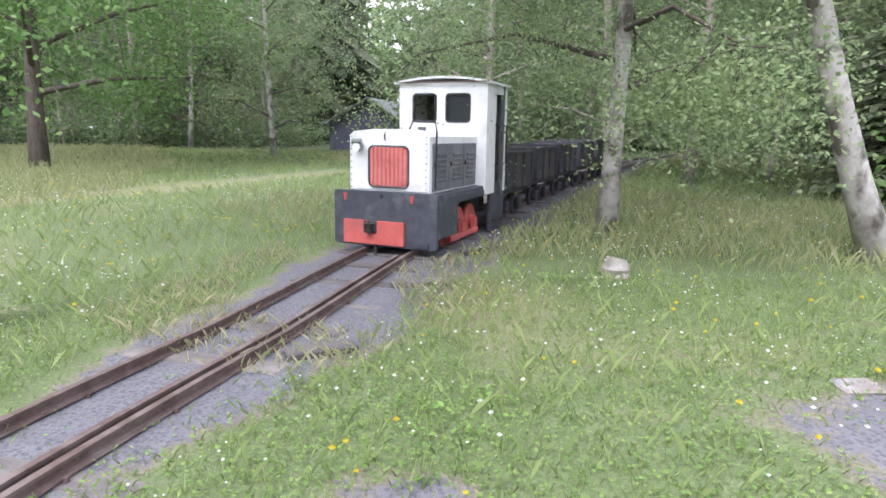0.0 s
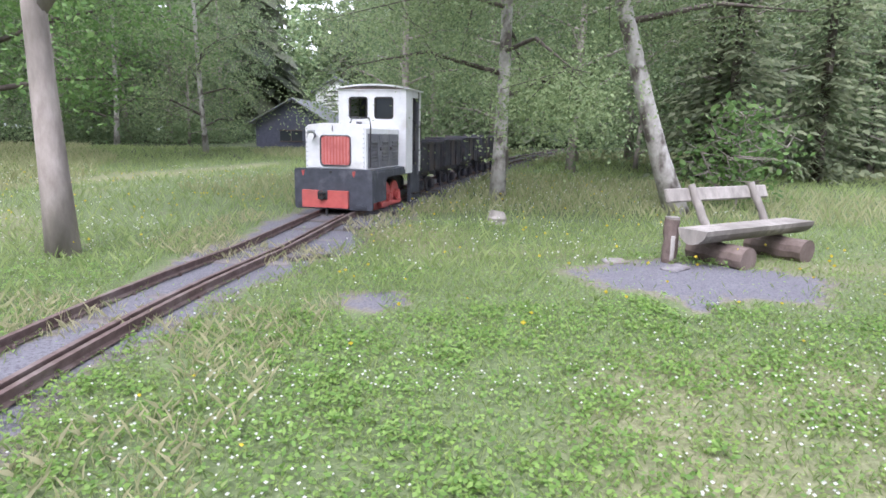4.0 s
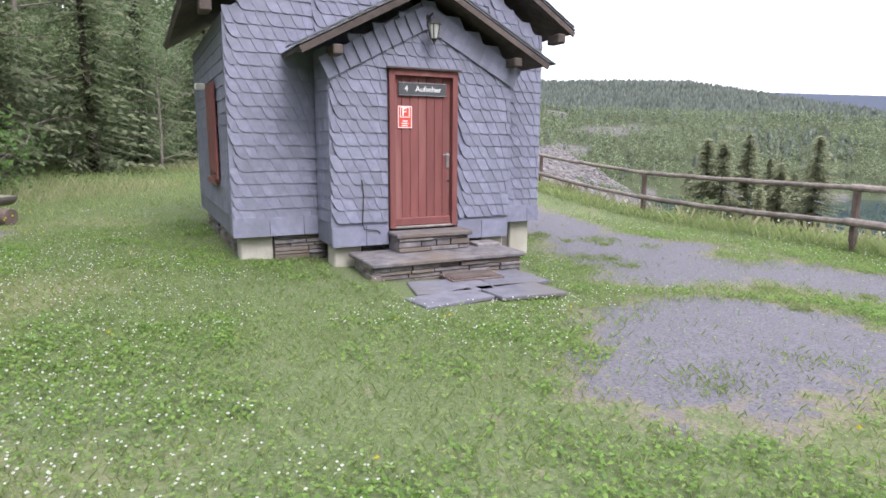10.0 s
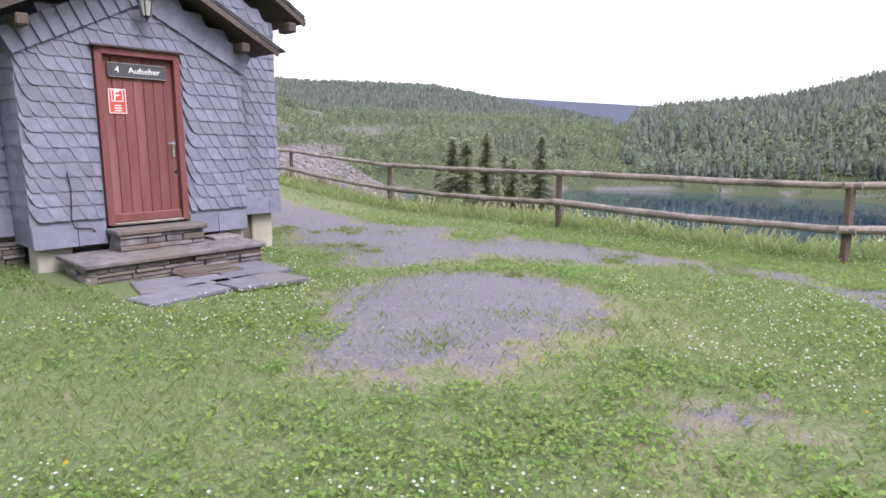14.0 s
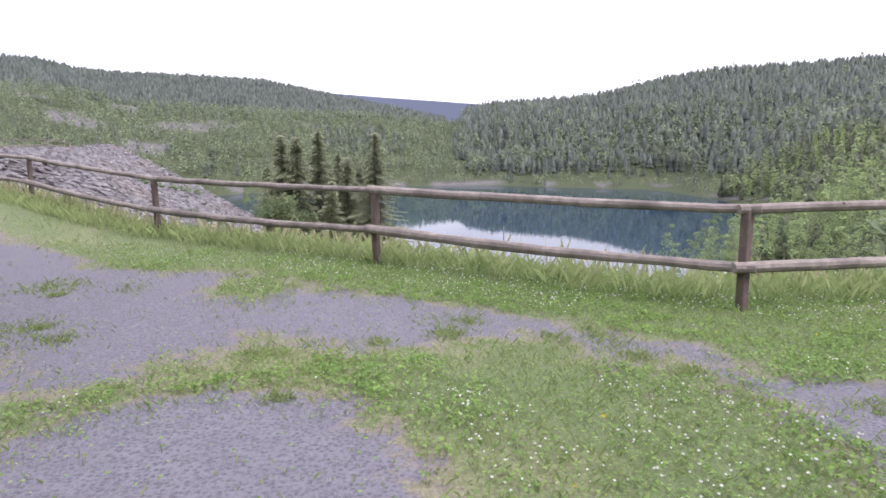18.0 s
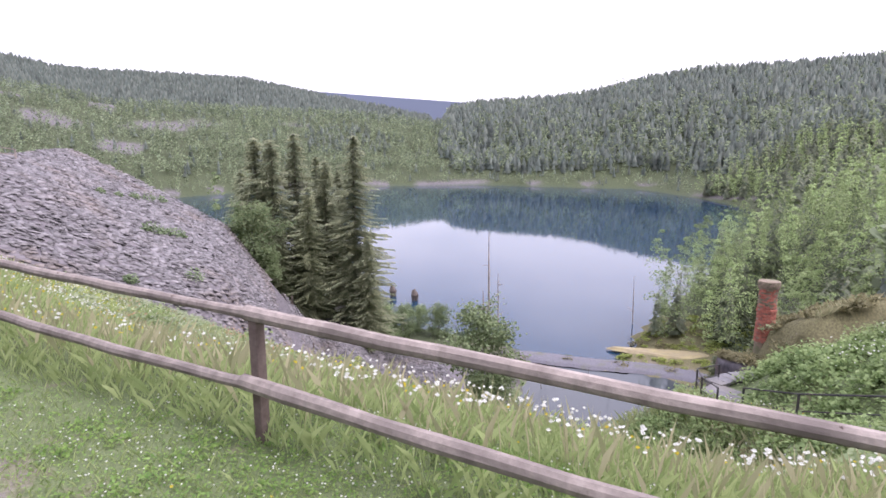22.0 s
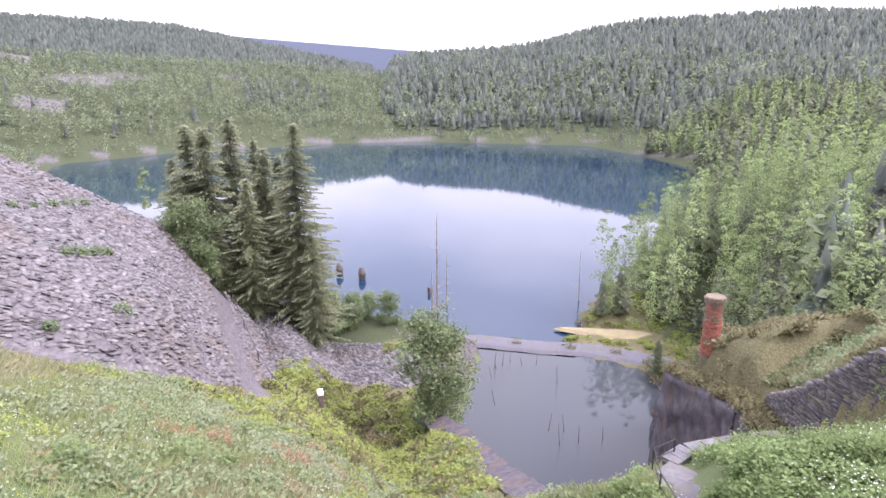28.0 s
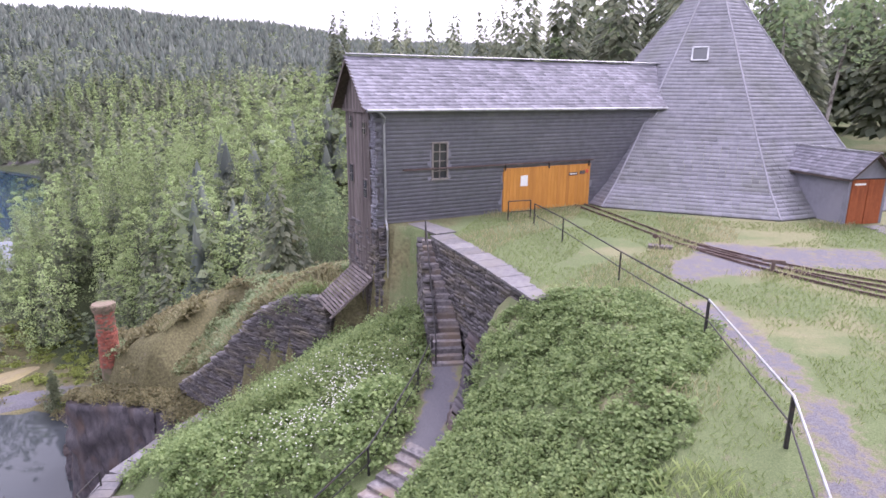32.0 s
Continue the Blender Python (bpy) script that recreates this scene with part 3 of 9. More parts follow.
# what covers the ground, place by place
dtrack, tside = seg_dist(GX, GY, track_list)
rough_edge = 0.45 * waves(GX, GY, 1.6, 31) + 0.25 * waves(GX, GY, 4.0, 32)
road = poly_dist(GX, GY, [(24, 13), (13.4, 5.0), (12.1, 3.2), (11.5, 2.3), (11.4, 1.5), (10.7, 0.57), (10.1, 0.0), (9.75, -0.63), (9.2, -1.17), (8.7, -1.7), (8.2, -2.5), (7.8, -2.95), (7.2, -3.25), (6.5, -3.45), (6.2, -3.1), (6.6, -2.8), (7.0, -2.44), (7.56, -2.09), (8.0, -1.69), (8.16, -1.16), (7.8, -0.79), (7.65, -0.32), (7.94, 0.19), (8.2, 0.67), (7.76, 0.75), (7.4, 1.2), (6.9, 2.2), (8.2, 3.1), (9.4, 4.2), (13.2, 6.9), (22, 14)])
road = np.maximum(road, 0.62 - np.hypot((GX - 10.35) / 1.25, (GY - 1.15) / 0.75))
blob = poly_dist(GX, GY, [(3.0, 1.9), (4.0, 1.9), (4.6, 2.2), (6.0, 1.8), (6.6, 1.3), (6.7, 0.6), (6.6, 0.0), (5.9, -0.3), (5.1, -0.6), (4.2, -0.1), (3.4, 0.3), (2.8, 1.1)])
worn = poly_dist(GX, GY, [(2.31, -0.10), (2.68, -0.49), (2.82, -1.11), (2.28, -1.37), (2.08, -1.29), (2.23, -0.83), (2.04, -0.35)])
bench_patch = poly_dist(GX, GY, [(1.7, 11.8), (3.0, 12.2), (4.4, 11.3), (3.6, 10.4), (2.5, 10.7), (1.9, 11.0)])
lone_path, _ = seg_dist(GX, GY, [(5.6, -3.6), (3.0, -7.5), (1.5, -12)])
small = np.minimum(np.hypot(1.2 * (GX + 0.48), GY - 10.78) - 0.12, np.hypot(GX - 2.3, GY - 10.4) + 0.05)
gravel = np.maximum.reduce([step(0.6, -0.7, road + 0.5 * rough_edge), step(0.6, -0.6, blob + 0.45 * rough_edge), step(0.4, -0.35, bench_patch + 0.3 * rough_edge), 0.55 * step(0.4, -0.3, worn + 0.4 * rough_edge), step(0.9, 0.5, lone_path + rough_edge) * 0.8,
                            step(0.35, 0.0, small + 0.5 * rough_edge), step(0.25, -0.25, dtrack - 0.62 - 0.5 * step(10.5, 14, GY) + 0.35 * (tside > 0) + 0.3 * rough_edge) * step(14, 11, GX)])
edge_d, edge_side = seg_dist(GX, GY, EDGE)
past = np.where(edge_side > 0, edge_d, -edge_d)
terrace_path, _ = seg_dist(GX, GY, [(6.6, -11.5), (7.0, -15.0), (7.9, -18.4), (8.6, -20.6)])
yard_patch = poly_dist(GX, GY, [(9.7, -24.8), (9.4, -23.0), (7.8, -24.0), (6.6, -25.2), (4.6, -26.2), (2.0, -27.0), (2.0, -30.0), (5.1, -29.0), (8.1, -28.8)])
gravel = np.maximum.reduce([gravel, 0.6 * step(0.85, 0.25, terrace_path + 0.5 * rough_edge), 0.62 * step(0.5, -0.4, yard_patch + 0.4 * rough_edge)])
gully_path, _ = near_line(GX, GY, GULLY)
down_path, _ = seg_dist(GX, GY, [(50, 0.0), (58, 0.5), (70, 3.0), (87, 5.5), (92, 8)])
gravel = np.maximum(gravel, np.maximum(step(0.62, 0.3, gully_path + 0.2 * rough_edge), step(1.2, 0.7, down_path) * 0.9))
heapd = ridge_line(GX, GY, HEAP, heap_fall) - 1.3 * np.clip(GX - 88, 0, 40)
rubble = step(-0.8, 0.8, heapd - (plateau(GX, GY) - bank_fall(past)) + 1.6 * waves(GX, GY, 0.22, 41)) * step(0, 8, past) * step(112, 100, GX) * step(-26, -12, GY - 0.12 * (GX - 60))
rubble = np.maximum(rubble, step(7, 4, seg_dist(GX, GY, [(78, 3), (90, -3), (84, -12), (80, -17)])[0] + 1.5 * waves(GX, GY, 0.3, 42)))
damd, _ = seg_dist(GX, GY, [(92, -22), (93.5, -30), (88, -39), (84.5, -47), (79, -54)])
gravel = np.maximum(gravel, step(2.6, 1.8, damd) * 0.6)
heath = np.maximum.reduce([step(22, 34, past) * step(0.3, -0.6, waves(GX, GY, 0.3, 51)) * step(75, 68, GX), step(11, 6, seg_dist(GX, GY, [(26, -33), (36, -38), (47, -36), (58, -41)])[0]) * 0.95, step(12, 5, seg_dist(GX, GY, [(64, -50), (86, -52), (100, -56)])[0]) * 0.9, step(9, 5, seg_dist(GX, GY, [(66, -6), (76, -12), (84, -19)])[0]) * 0.9])
dry = step(0.0, 1.2, waves(GX, GY, 0.55, 61) + 0.5 * waves(GX, GY, 1.9, 62) + 0.7 * step(-11, -17, GY) * step(16, 10, GX))
dry = np.maximum(dry, step(1.1, 0.4, seg_dist(GX, GY, [(-20, 12), (-8.6, 19.9), (-6.6, 22.4), (-3.6, 27.4)])[0]))
rockiness = step(0.75, 1.2, np.hypot(np.gradient(GZ, axis=0) / np.gradient(GY, axis=0), np.gradient(GZ, axis=1) / np.gradient(GX, axis=1))) * step(20, 40, GX) * step(200, 120, GX) * (1 - rubble) * step(5, 12, seg_dist(GX, GY, [(25, -33), (36, -38), (47.5, -36), (59, -42)])[0])
wood = np.maximum(step(-12, -2, poly_dist(GX, GY, LAKE)) * step(110, 135, np.hypot(GX, GY)), step(24, 32, GY - 0.15 * np.abs(GX)) * step(60, 30, GX) * 0.8)
wood = np.maximum(wood, step(84, 90, GX) * step(150, 130, GX) * step(12, -5, GY) * 0.75)
wood = np.maximum(wood, step(-52, -60, GY) * step(24, 32, GX))
wood = np.maximum(wood, step(7.5, 10, GX) * step(19, 23, GY) * step(50, 20, GX) * step(-2, -6, past))
def quarry_waste(x, y):
    """Bare slate waste in terraces on the hillside beyond the lake."""
    bear, r = from_brink(x, y)
    out = np.zeros(np.shape(x))
    for b0, r0, wb, wr in ((13.0, 560, 4.2, 34), (21.5, 530, 3.0, 40), (18.2, 628, 1.6, 26), (2.5, 590, 1.4, 16), (17.0, 470, 2.2, 18), (24.5, 610, 2.0, 22)):
        q = np.hypot((bear - b0) / wb, (r - r0) / wr) + 0.35 * waves(x, y, 0.06, 73)
        out = np.maximum(out, step(1.15, 0.75, q))
    return out


bank = step(1.2, 2.6, poly_dist(GX, GY, LAKE)) * step(16, 6, poly_dist(GX, GY, LAKE)) * step(150, 260, GX)
for name, field in (("gravel", gravel), ("rubble", np.maximum.reduce([rubble, bank * 0.6, quarry_waste(GX, GY) * 0.6])), ("heath", heath), ("dry", dry), ("rock", rockiness), ("wood", wood)):
    attr = ground_me.attributes.new(name, 'FLOAT', 'POINT')
    attr.data.foreach_set("value", np.ascontiguousarray(field.ravel(), np.float32))


def ground_material():
    m = bpy.data.materials.new("ground_cover")
    m.use_nodes = True
    n, l = m.node_tree.nodes, m.node_tree.links
    bsdf = n["Principled BSDF"]
    bsdf.inputs["Roughness"].default_value, bsdf.inputs["Specular IOR Level"].default_value = 0.9, 0.15
    coord = n.new("ShaderNodeTexCoord")

    def noise(scale, detail=5.0, rough=0.6):
        t = n.new("ShaderNodeTexNoise")
        t.inputs["Scale"].default_value, t.inputs["Detail"].default_value, t.inputs["Roughness"].default_value = scale, detail, rough
        l.new(coord.outputs["Object"], t.inputs["Vector"])
        return t.outputs["Fac"]

    def ramp(fac, a, b, lo=0.35, hi=0.65):
        r = n.new("ShaderNodeValToRGB")
        r.color_ramp.elements[0].position, r.color_ramp.elements[0].color = lo, (*a, 1)
        r.color_ramp.elements[1].position, r.color_ramp.elements[1].color = hi, (*b, 1)
        l.new(fac, r.inputs["Fac"])
        return r.outputs["Color"]

    def mixed(fac, a, b):
        x = n.new("ShaderNodeMixRGB")
        l.new(fac, x.inputs["Fac"])
        l.new(a, x.inputs["Color1"])
        l.new(b, x.inputs["Color2"])
        return x.outputs["Color"]

    def mask(name, breaking, amount=0.5, lo=0.4, hi=0.6):
        a = n.new("ShaderNodeAttribute")
        a.attribute_name = name
        add = n.new("ShaderNodeMath")
        add.operation = 'MULTIPLY_ADD'
        l.new(breaking, add.inputs[0])
        add.inputs[1].default_value = amount
        sub = n.new("ShaderNodeMath")
        sub.operation = 'SUBTRACT'
        l.new(a.outputs["Fac"], add.inputs[2])
        l.new(add.outputs[0], sub.inputs[0])
        sub.inputs[1].default_value = amount * 0.5
        r = n.new("ShaderNodeMapRange")
        r.inputs["From Min"].default_value, r.inputs["From Max"].default_value = lo, hi
        l.new(sub.outputs[0], r.inputs["Value"])
        return r.outputs[0]

    fine, mid, big = noise(38), noise(6.5), noise(0.7)
    speck = noise(120, 3.0)
    weeds = noise(3.2, 7.0, 0.7)
    grass = mixed(mid, ramp(fine, (0.06, 0.088, 0.036), (0.125, 0.16, 0.07)), ramp(fine, (0.085, 0.108, 0.05), (0.15, 0.175, 0.09)))
    straw = ramp(fine, (0.15, 0.14, 0.08), (0.25, 0.225, 0.14))
    col = mixed(mask("dry", weeds, 1.6, 0.35, 1.5), grass, straw)
    col = mixed(mask("wood", mid, 0.5), col, ramp(mid, (0.032, 0.042, 0.022), (0.075, 0.09, 0.045)))
    col = mixed(mask("heath", big, 1.2, 0.5, 0.8), col, ramp(mid, (0.075, 0.07, 0.038), (0.155, 0.145, 0.075)))
    stone = n.new("ShaderNodeTexVoronoi")
    stone.inputs["Scale"].default_value = 30.0
    l.new(coord.outputs["Object"], stone.inputs["Vector"])
    grit = mixed(mid, ramp(stone.outputs["Distance"], (0.05, 0.049, 0.057), (0.165, 0.161, 0.177), 0.1, 0.6), ramp(speck, (0.055, 0.053, 0.063), (0.15, 0.145, 0.165)))
    soil = ramp(fine, (0.12, 0.10, 0.075), (0.23, 0.195, 0.15))
    col = mixed(mask("gravel", weeds, 2.0, 0.18, 0.5), col, soil)
    col = mixed(mask("gravel", weeds, 2.0, 0.36, 0.62), col, grit)
    slabs = n.new("ShaderNodeTexVoronoi")
    slabs.inputs["Scale"].default_value = 1.8
    stretch = n.new("ShaderNodeMapping")
    stretch.inputs["Scale"].default_value = (1.0, 0.8, 3.0)
    l.new(coord.outputs["Object"], stretch.inputs["Vector"])
    l.new(stretch.outputs[0], slabs.inputs["Vector"])
    chip = mixed(big, ramp(slabs.outputs["Distance"], (0.17, 0.158, 0.168), (0.08, 0.074, 0.083), 0.05, 0.6), ramp(slabs.outputs["Color"], (0.10, 0.088, 0.09), (0.195, 0.178, 0.18), 0.1, 0.9))
    col = mixed(mask("rubble", big, 0.5, 0.35, 0.6), col, chip)
    col = mixed(mask("rock", big, 0.4), col, ramp(noise(1.4, 8.0), (0.05, 0.046, 0.053), (0.15, 0.13, 0.13)))
    l.new(col, bsdf.inputs["Base Color"])
    b = n.new("ShaderNodeBump")
    b.inputs["Strength"].default_value, b.inputs["Distance"].default_value = 0.6, 0.03
    l.new(fine, b.inputs["Height"])
    l.new(b.outputs[0], bsdf.inputs["Normal"])
    return m


ground_me.materials.append(ground_material())

# ---- water of the quarry lake and of the near pool ----
WATER_MAT = bpy.data.materials.new("lake_water")
WATER_MAT.use_nodes = True
tn, tl = WATER_MAT.node_tree.nodes, WATER_MAT.node_tree.links
tb = tn["Principled BSDF"]
tb.inputs["Base Color"].default_value = (0.009, 0.028, 0.055, 1)
tb.inputs["Roughness"].default_value, tb.inputs["IOR"].default_value = 0.03, 1.33
tb.inputs["Specular IOR Level"].default_value = 0.5
tc, tw, tbump = tn.new("ShaderNodeTexCoord"), tn.new("ShaderNodeTexNoise"), tn.new("ShaderNodeBump")
tw.inputs["Scale"].default_value, tw.inputs["Detail"].default_value = 0.6, 3.0
tbump.inputs["Strength"].default_value, tbump.inputs["Distance"].default_value = 0.025, 0.2
tl.new(tc.outputs["Object"], tw.inputs["Vector"])
tl.new(tw.outputs["Fac"], tbump.inputs["Height"])
tl.new(tbump.outputs[0], tb.inputs["Normal"])


def water_sheet(name, outline, grow, label, mat=None):
    c = np.mean(outline, 0)
    bm = bmesh.new()
    pts = [Vector((*(c + (np.array(p) - c) * grow), WATER)) for p in outline]
    mid = bm.verts.new((*c, WATER))
    ring = [bm.verts.new(p) for p in pts]
    for k in range(len(ring)):
        bm.faces.new((mid, ring[k], ring[(k + 1) % len(ring)]))
    return tagged(part(name, bm, mat or WATER_MAT, None, label), category="water", kind="structure")


water_sheet("water_lake", LAKE, 1.04, "calm deep blue quarry lake mirroring sky and woods")
POOL_MAT = WATER_MAT.copy()
POOL_MAT.node_tree.nodes["Principled BSDF"].inputs["Base Color"].default_value = (0.045, 0.052, 0.058, 1)
water_sheet("water_pool", POOL, 1.12, "still grey pool below a slate cliff", POOL_MAT)

# ---- the overseer's hut: slate-clad, with a porch ----
HUT_W, HUT_D = 4.53, 4.1
hut = empty("hut", pose(4.828, 6.776, 0.0, 0, 0, -36.04), "small slate-clad overseer's hut with a gabled porch", "hut")
CLAD = 0.1  # the cladding stands proud of the footing
PX0, PX1, PY = 1.02, 3.66, -0.76


def wall_panel(name, outline, y0, y1, m=None):
    bm = prism(bmesh.new(), outline, y0, y1)
    if m is not None:
        bmesh.ops.transform(bm, matrix=m, verts=bm.verts)
    return part(name, bm, SLATE, hut)


RIDGE_Z, EAVE_Z, SLOPE = 4.95, 3.23, 0.61
front_wall = wall_panel("wall_front", [(-CLAD, 0.42), (HUT_W + CLAD, 0.42), (HUT_W + CLAD, 3.2), (HUT_W / 2, 4.85), (-CLAD, 3.2)], -CLAD + 0.02, 0.1)
back_wall = wall_panel("wall_back", [(-CLAD, 0.42), (HUT_W + CLAD, 0.42), (HUT_W + CLAD, 3.2), (HUT_W / 2, 4.85), (-CLAD, 3.2)], HUT_D - 0.1, HUT_D + CLAD)
TURN_W = Matrix.Rotation(radians(-90), 4, 'Z')
# side walls as prisms along the depth, an opening for the window in the west one
west_wall = part("wall_west", box(box(box(box(bmesh.new(), (0.0, 0.56, 1.8), (2 * CLAD - 0.02, 0.92, 2.76)), (0.0, 3.0, 1.8), (2 * CLAD - 0.02, 2.0, 2.76)), (0.0, 1.51, 0.76), (2 * CLAD - 0.02, 0.98, 0.68)), (0.0, 1.51, 2.83), (2 * CLAD - 0.02, 0.98, 0.7)), SLATE, hut)
east_wall = part("wall_east", box(bmesh.new(), (HUT_W, HUT_D / 2, 1.8), (2 * CLAD - 0.02, HUT_D - 0.2, 2.76)), SLATE, hut)
porch_front = part("porch_front", prism(prism(prism(bmesh.new(), [(PX0, 0.32), (1.80, 0.32), (1.80, 2.56), (PX0, 2.66)], PY + 0.02, PY + 0.14), [(2.80, 0.32), (PX1, 0.32), (PX1, 2.66), (2.80, 2.56)], PY + 0.02, PY + 0.14), [(PX0, 2.66), (1.80, 2.56), (2.80, 2.56), (PX1, 2.66), (2.34, 3.46)], PY + 0.02, PY + 0.14), SLATE, hut)
porch_west = part("porch_side", box(bmesh.new(), (PX0 + 0.06, (PY + 0.14 - CLAD) / 2, 1.49), (0.12, -CLAD - PY - 0.14, 2.34)), SLATE, hut)
porch_east = part("porch_side", box(bmesh.new(), (PX1 - 0.06, (PY + 0.14 - CLAD) / 2, 1.49), (0.12, -CLAD - PY - 0.14, 2.34)), SLATE, hut)

# footing: concrete blocks at the corners, slate courses between
for x0, x1, y0, y1, z1 in ((0.0, 0.42, 0.0, 0.34, 0.42), (HUT_W - 0.36, HUT_W, 0.0, 0.34, 0.5), (PX0 + 0.05, PX0 + 0.42, PY + 0.08, PY + 0.4, 0.33), (PX1 - 0.42, PX1 - 0.04, PY + 0.08, PY + 0.4, 0.33), (0.0, 0.4, HUT_D - 0.4, HUT_D, 0.42), (HUT_W - 0.4, HUT_W, HUT_D - 0.4, HUT_D, 0.42)):
    part("footing_block", box(bmesh.new(), ((x0 + x1) / 2, (y0 + y1) / 2, z1 / 2 - 0.1), (x1 - x0, y1 - y0, z1 + 0.2), bevel=0.02), CONCRETE, hut)


def courses(name, x0, x1, y, z0, z1, depth, parent, m=None, seed=1):
    """Dry slate courses between two points along x, each stone its own piece."""
    r = random.Random(seed)
    z = z0
    while z < z1 - 0.02:
        h = min(r.choice((0.045, 0.06, 0.08)), z1 - z)
        x = x0
        while x < x1 - 0.03:
            w = min(r.uniform(0.16, 0.5), x1 - x)
            d = depth + r.uniform(-0.02, 0.03)
            bm = box(bmesh.new(), (x + w / 2, y - d / 2 + 0.1, z + h / 2), (w - 0.012, d, h - 0.008), bevel=0.006)
            if m is not None:
                bmesh.ops.transform(bm, matrix=m, verts=bm.verts)
            part("stone", bm, SLATE_STONE, parent)
            x += w
        z += h


footing = part("footing", box(bmesh.new(), (HUT_W / 2, HUT_D / 2, 0.12), (HUT_W - 0.12, HUT_D - 0.12, 0.62)), SLATE_STONE, hut)
courses("stone", 0.43, PX0 + 0.1, 0.02, -0.04, 0.42, 0.16, footing, seed=2)
courses("stone", PX0 + 0.44, 1.85, PY + 0.16, -0.04, 0.32, 0.14, footing, seed=3)
courses("stone", 2.85, PX1 - 0.43, PY + 0.16, -0.04, 0.32, 0.14, footing, seed=4)
courses("stone", 0.4, HUT_D - 0.4, 0.03, -0.04, 0.42, 0.14, footing, m=Matrix(((0, 1, 0, 0.0), (1, 0, 0, 0), (0, 0, 1, 0), (0, 0, 0, 1))), seed=5)


def slate_mesh(w, h, k):
    """A hanging slate: its left side sweeps down into the foot; its right side slips under the next one."""
    out = [(0.0, h), (0.002, 0.155), (0.028, 0.098), (0.052, 0.05), (0.072, 0.021), (0.094, 0.007), (0.12, 0.0), (w + 0.10, 0.0), (w + 0.12, 0.025), (w + 0.04, h)]
    bm = bmesh.new()
    a = [bm.verts.new((x, -0.017 - 0.019 * (1 - z / h) + 0.0075 * x / w, z)) for x, z in out]
    b = [bm.verts.new((x, -0.007 - 0.007 * (1 - z / h) + 0.005 * x / w, z)) for x, z in out]
    bm.faces.new(a)
    for i in range(len(a)):
        # side faces take the darker colour, a painted shadow line round each slate
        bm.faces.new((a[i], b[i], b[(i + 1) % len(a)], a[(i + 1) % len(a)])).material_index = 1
    bmesh.ops.recalc_face_normals(bm, faces=bm.faces)
    me = bpy.data.meshes.new("slate")
    bm.to_mesh(me)
    bm.free()
    me.materials.append(SLATE)
    me.materials.append(SLATE_EDGE_SHADE)
    return me


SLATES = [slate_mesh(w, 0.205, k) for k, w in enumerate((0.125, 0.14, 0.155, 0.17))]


def hang(parent, x0, x1, z0, z1, y, keep, m=None, seed=1, rise=0.0):
    """Hangs rows of slates on a wall in the plane y; keep(x, z): where the wall is."""
    r = random.Random(seed)
    z, row = z1, 0
    while z > z0 - 0.02:
        x = x0 - r.uniform(0, 0.16)
        while x < x1:
            k = r.randrange(4)
            w = (0.125, 0.14, 0.155, 0.17)[k]
            a, b = max(x, x0), min(x + w, x1)
            if b - a > 0.06 and keep((a + b) / 2, z + 0.1):
                s = min(1.0, (b - a) / w, (x1 - a) / (w + 0.12))
                mm = Matrix.Translation((a, y - r.uniform(0, 0.003), z + rise * (a - x0) + r.uniform(-0.004, 0.004))) @ Matrix.Diagonal((s, 1, 1, 1)) @ Matrix.Rotation(radians(r.uniform(-1.2, 1.2)), 4, 'Y')
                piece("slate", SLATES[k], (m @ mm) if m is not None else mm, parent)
            x += w
        z -= 0.165
        row += 1


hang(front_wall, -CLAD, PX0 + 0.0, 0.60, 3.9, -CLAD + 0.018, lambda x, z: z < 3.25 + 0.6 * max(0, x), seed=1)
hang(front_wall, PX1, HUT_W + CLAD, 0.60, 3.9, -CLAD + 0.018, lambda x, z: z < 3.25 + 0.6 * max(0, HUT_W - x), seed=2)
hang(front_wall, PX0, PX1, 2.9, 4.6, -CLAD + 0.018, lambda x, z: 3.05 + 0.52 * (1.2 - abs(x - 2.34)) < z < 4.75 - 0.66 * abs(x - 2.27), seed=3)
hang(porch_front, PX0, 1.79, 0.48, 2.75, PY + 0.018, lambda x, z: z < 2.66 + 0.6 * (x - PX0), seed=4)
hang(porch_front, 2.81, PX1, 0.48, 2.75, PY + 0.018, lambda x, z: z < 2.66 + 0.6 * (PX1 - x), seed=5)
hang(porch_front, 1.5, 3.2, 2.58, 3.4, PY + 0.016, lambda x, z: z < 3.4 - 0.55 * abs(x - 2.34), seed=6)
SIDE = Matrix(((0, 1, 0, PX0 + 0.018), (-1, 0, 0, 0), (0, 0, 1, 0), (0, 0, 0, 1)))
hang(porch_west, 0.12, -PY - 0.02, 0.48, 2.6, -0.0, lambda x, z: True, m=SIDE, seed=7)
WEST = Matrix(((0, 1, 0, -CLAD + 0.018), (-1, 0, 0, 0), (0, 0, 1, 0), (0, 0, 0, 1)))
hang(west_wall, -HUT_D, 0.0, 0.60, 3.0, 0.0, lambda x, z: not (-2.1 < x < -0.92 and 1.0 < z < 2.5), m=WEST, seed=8)
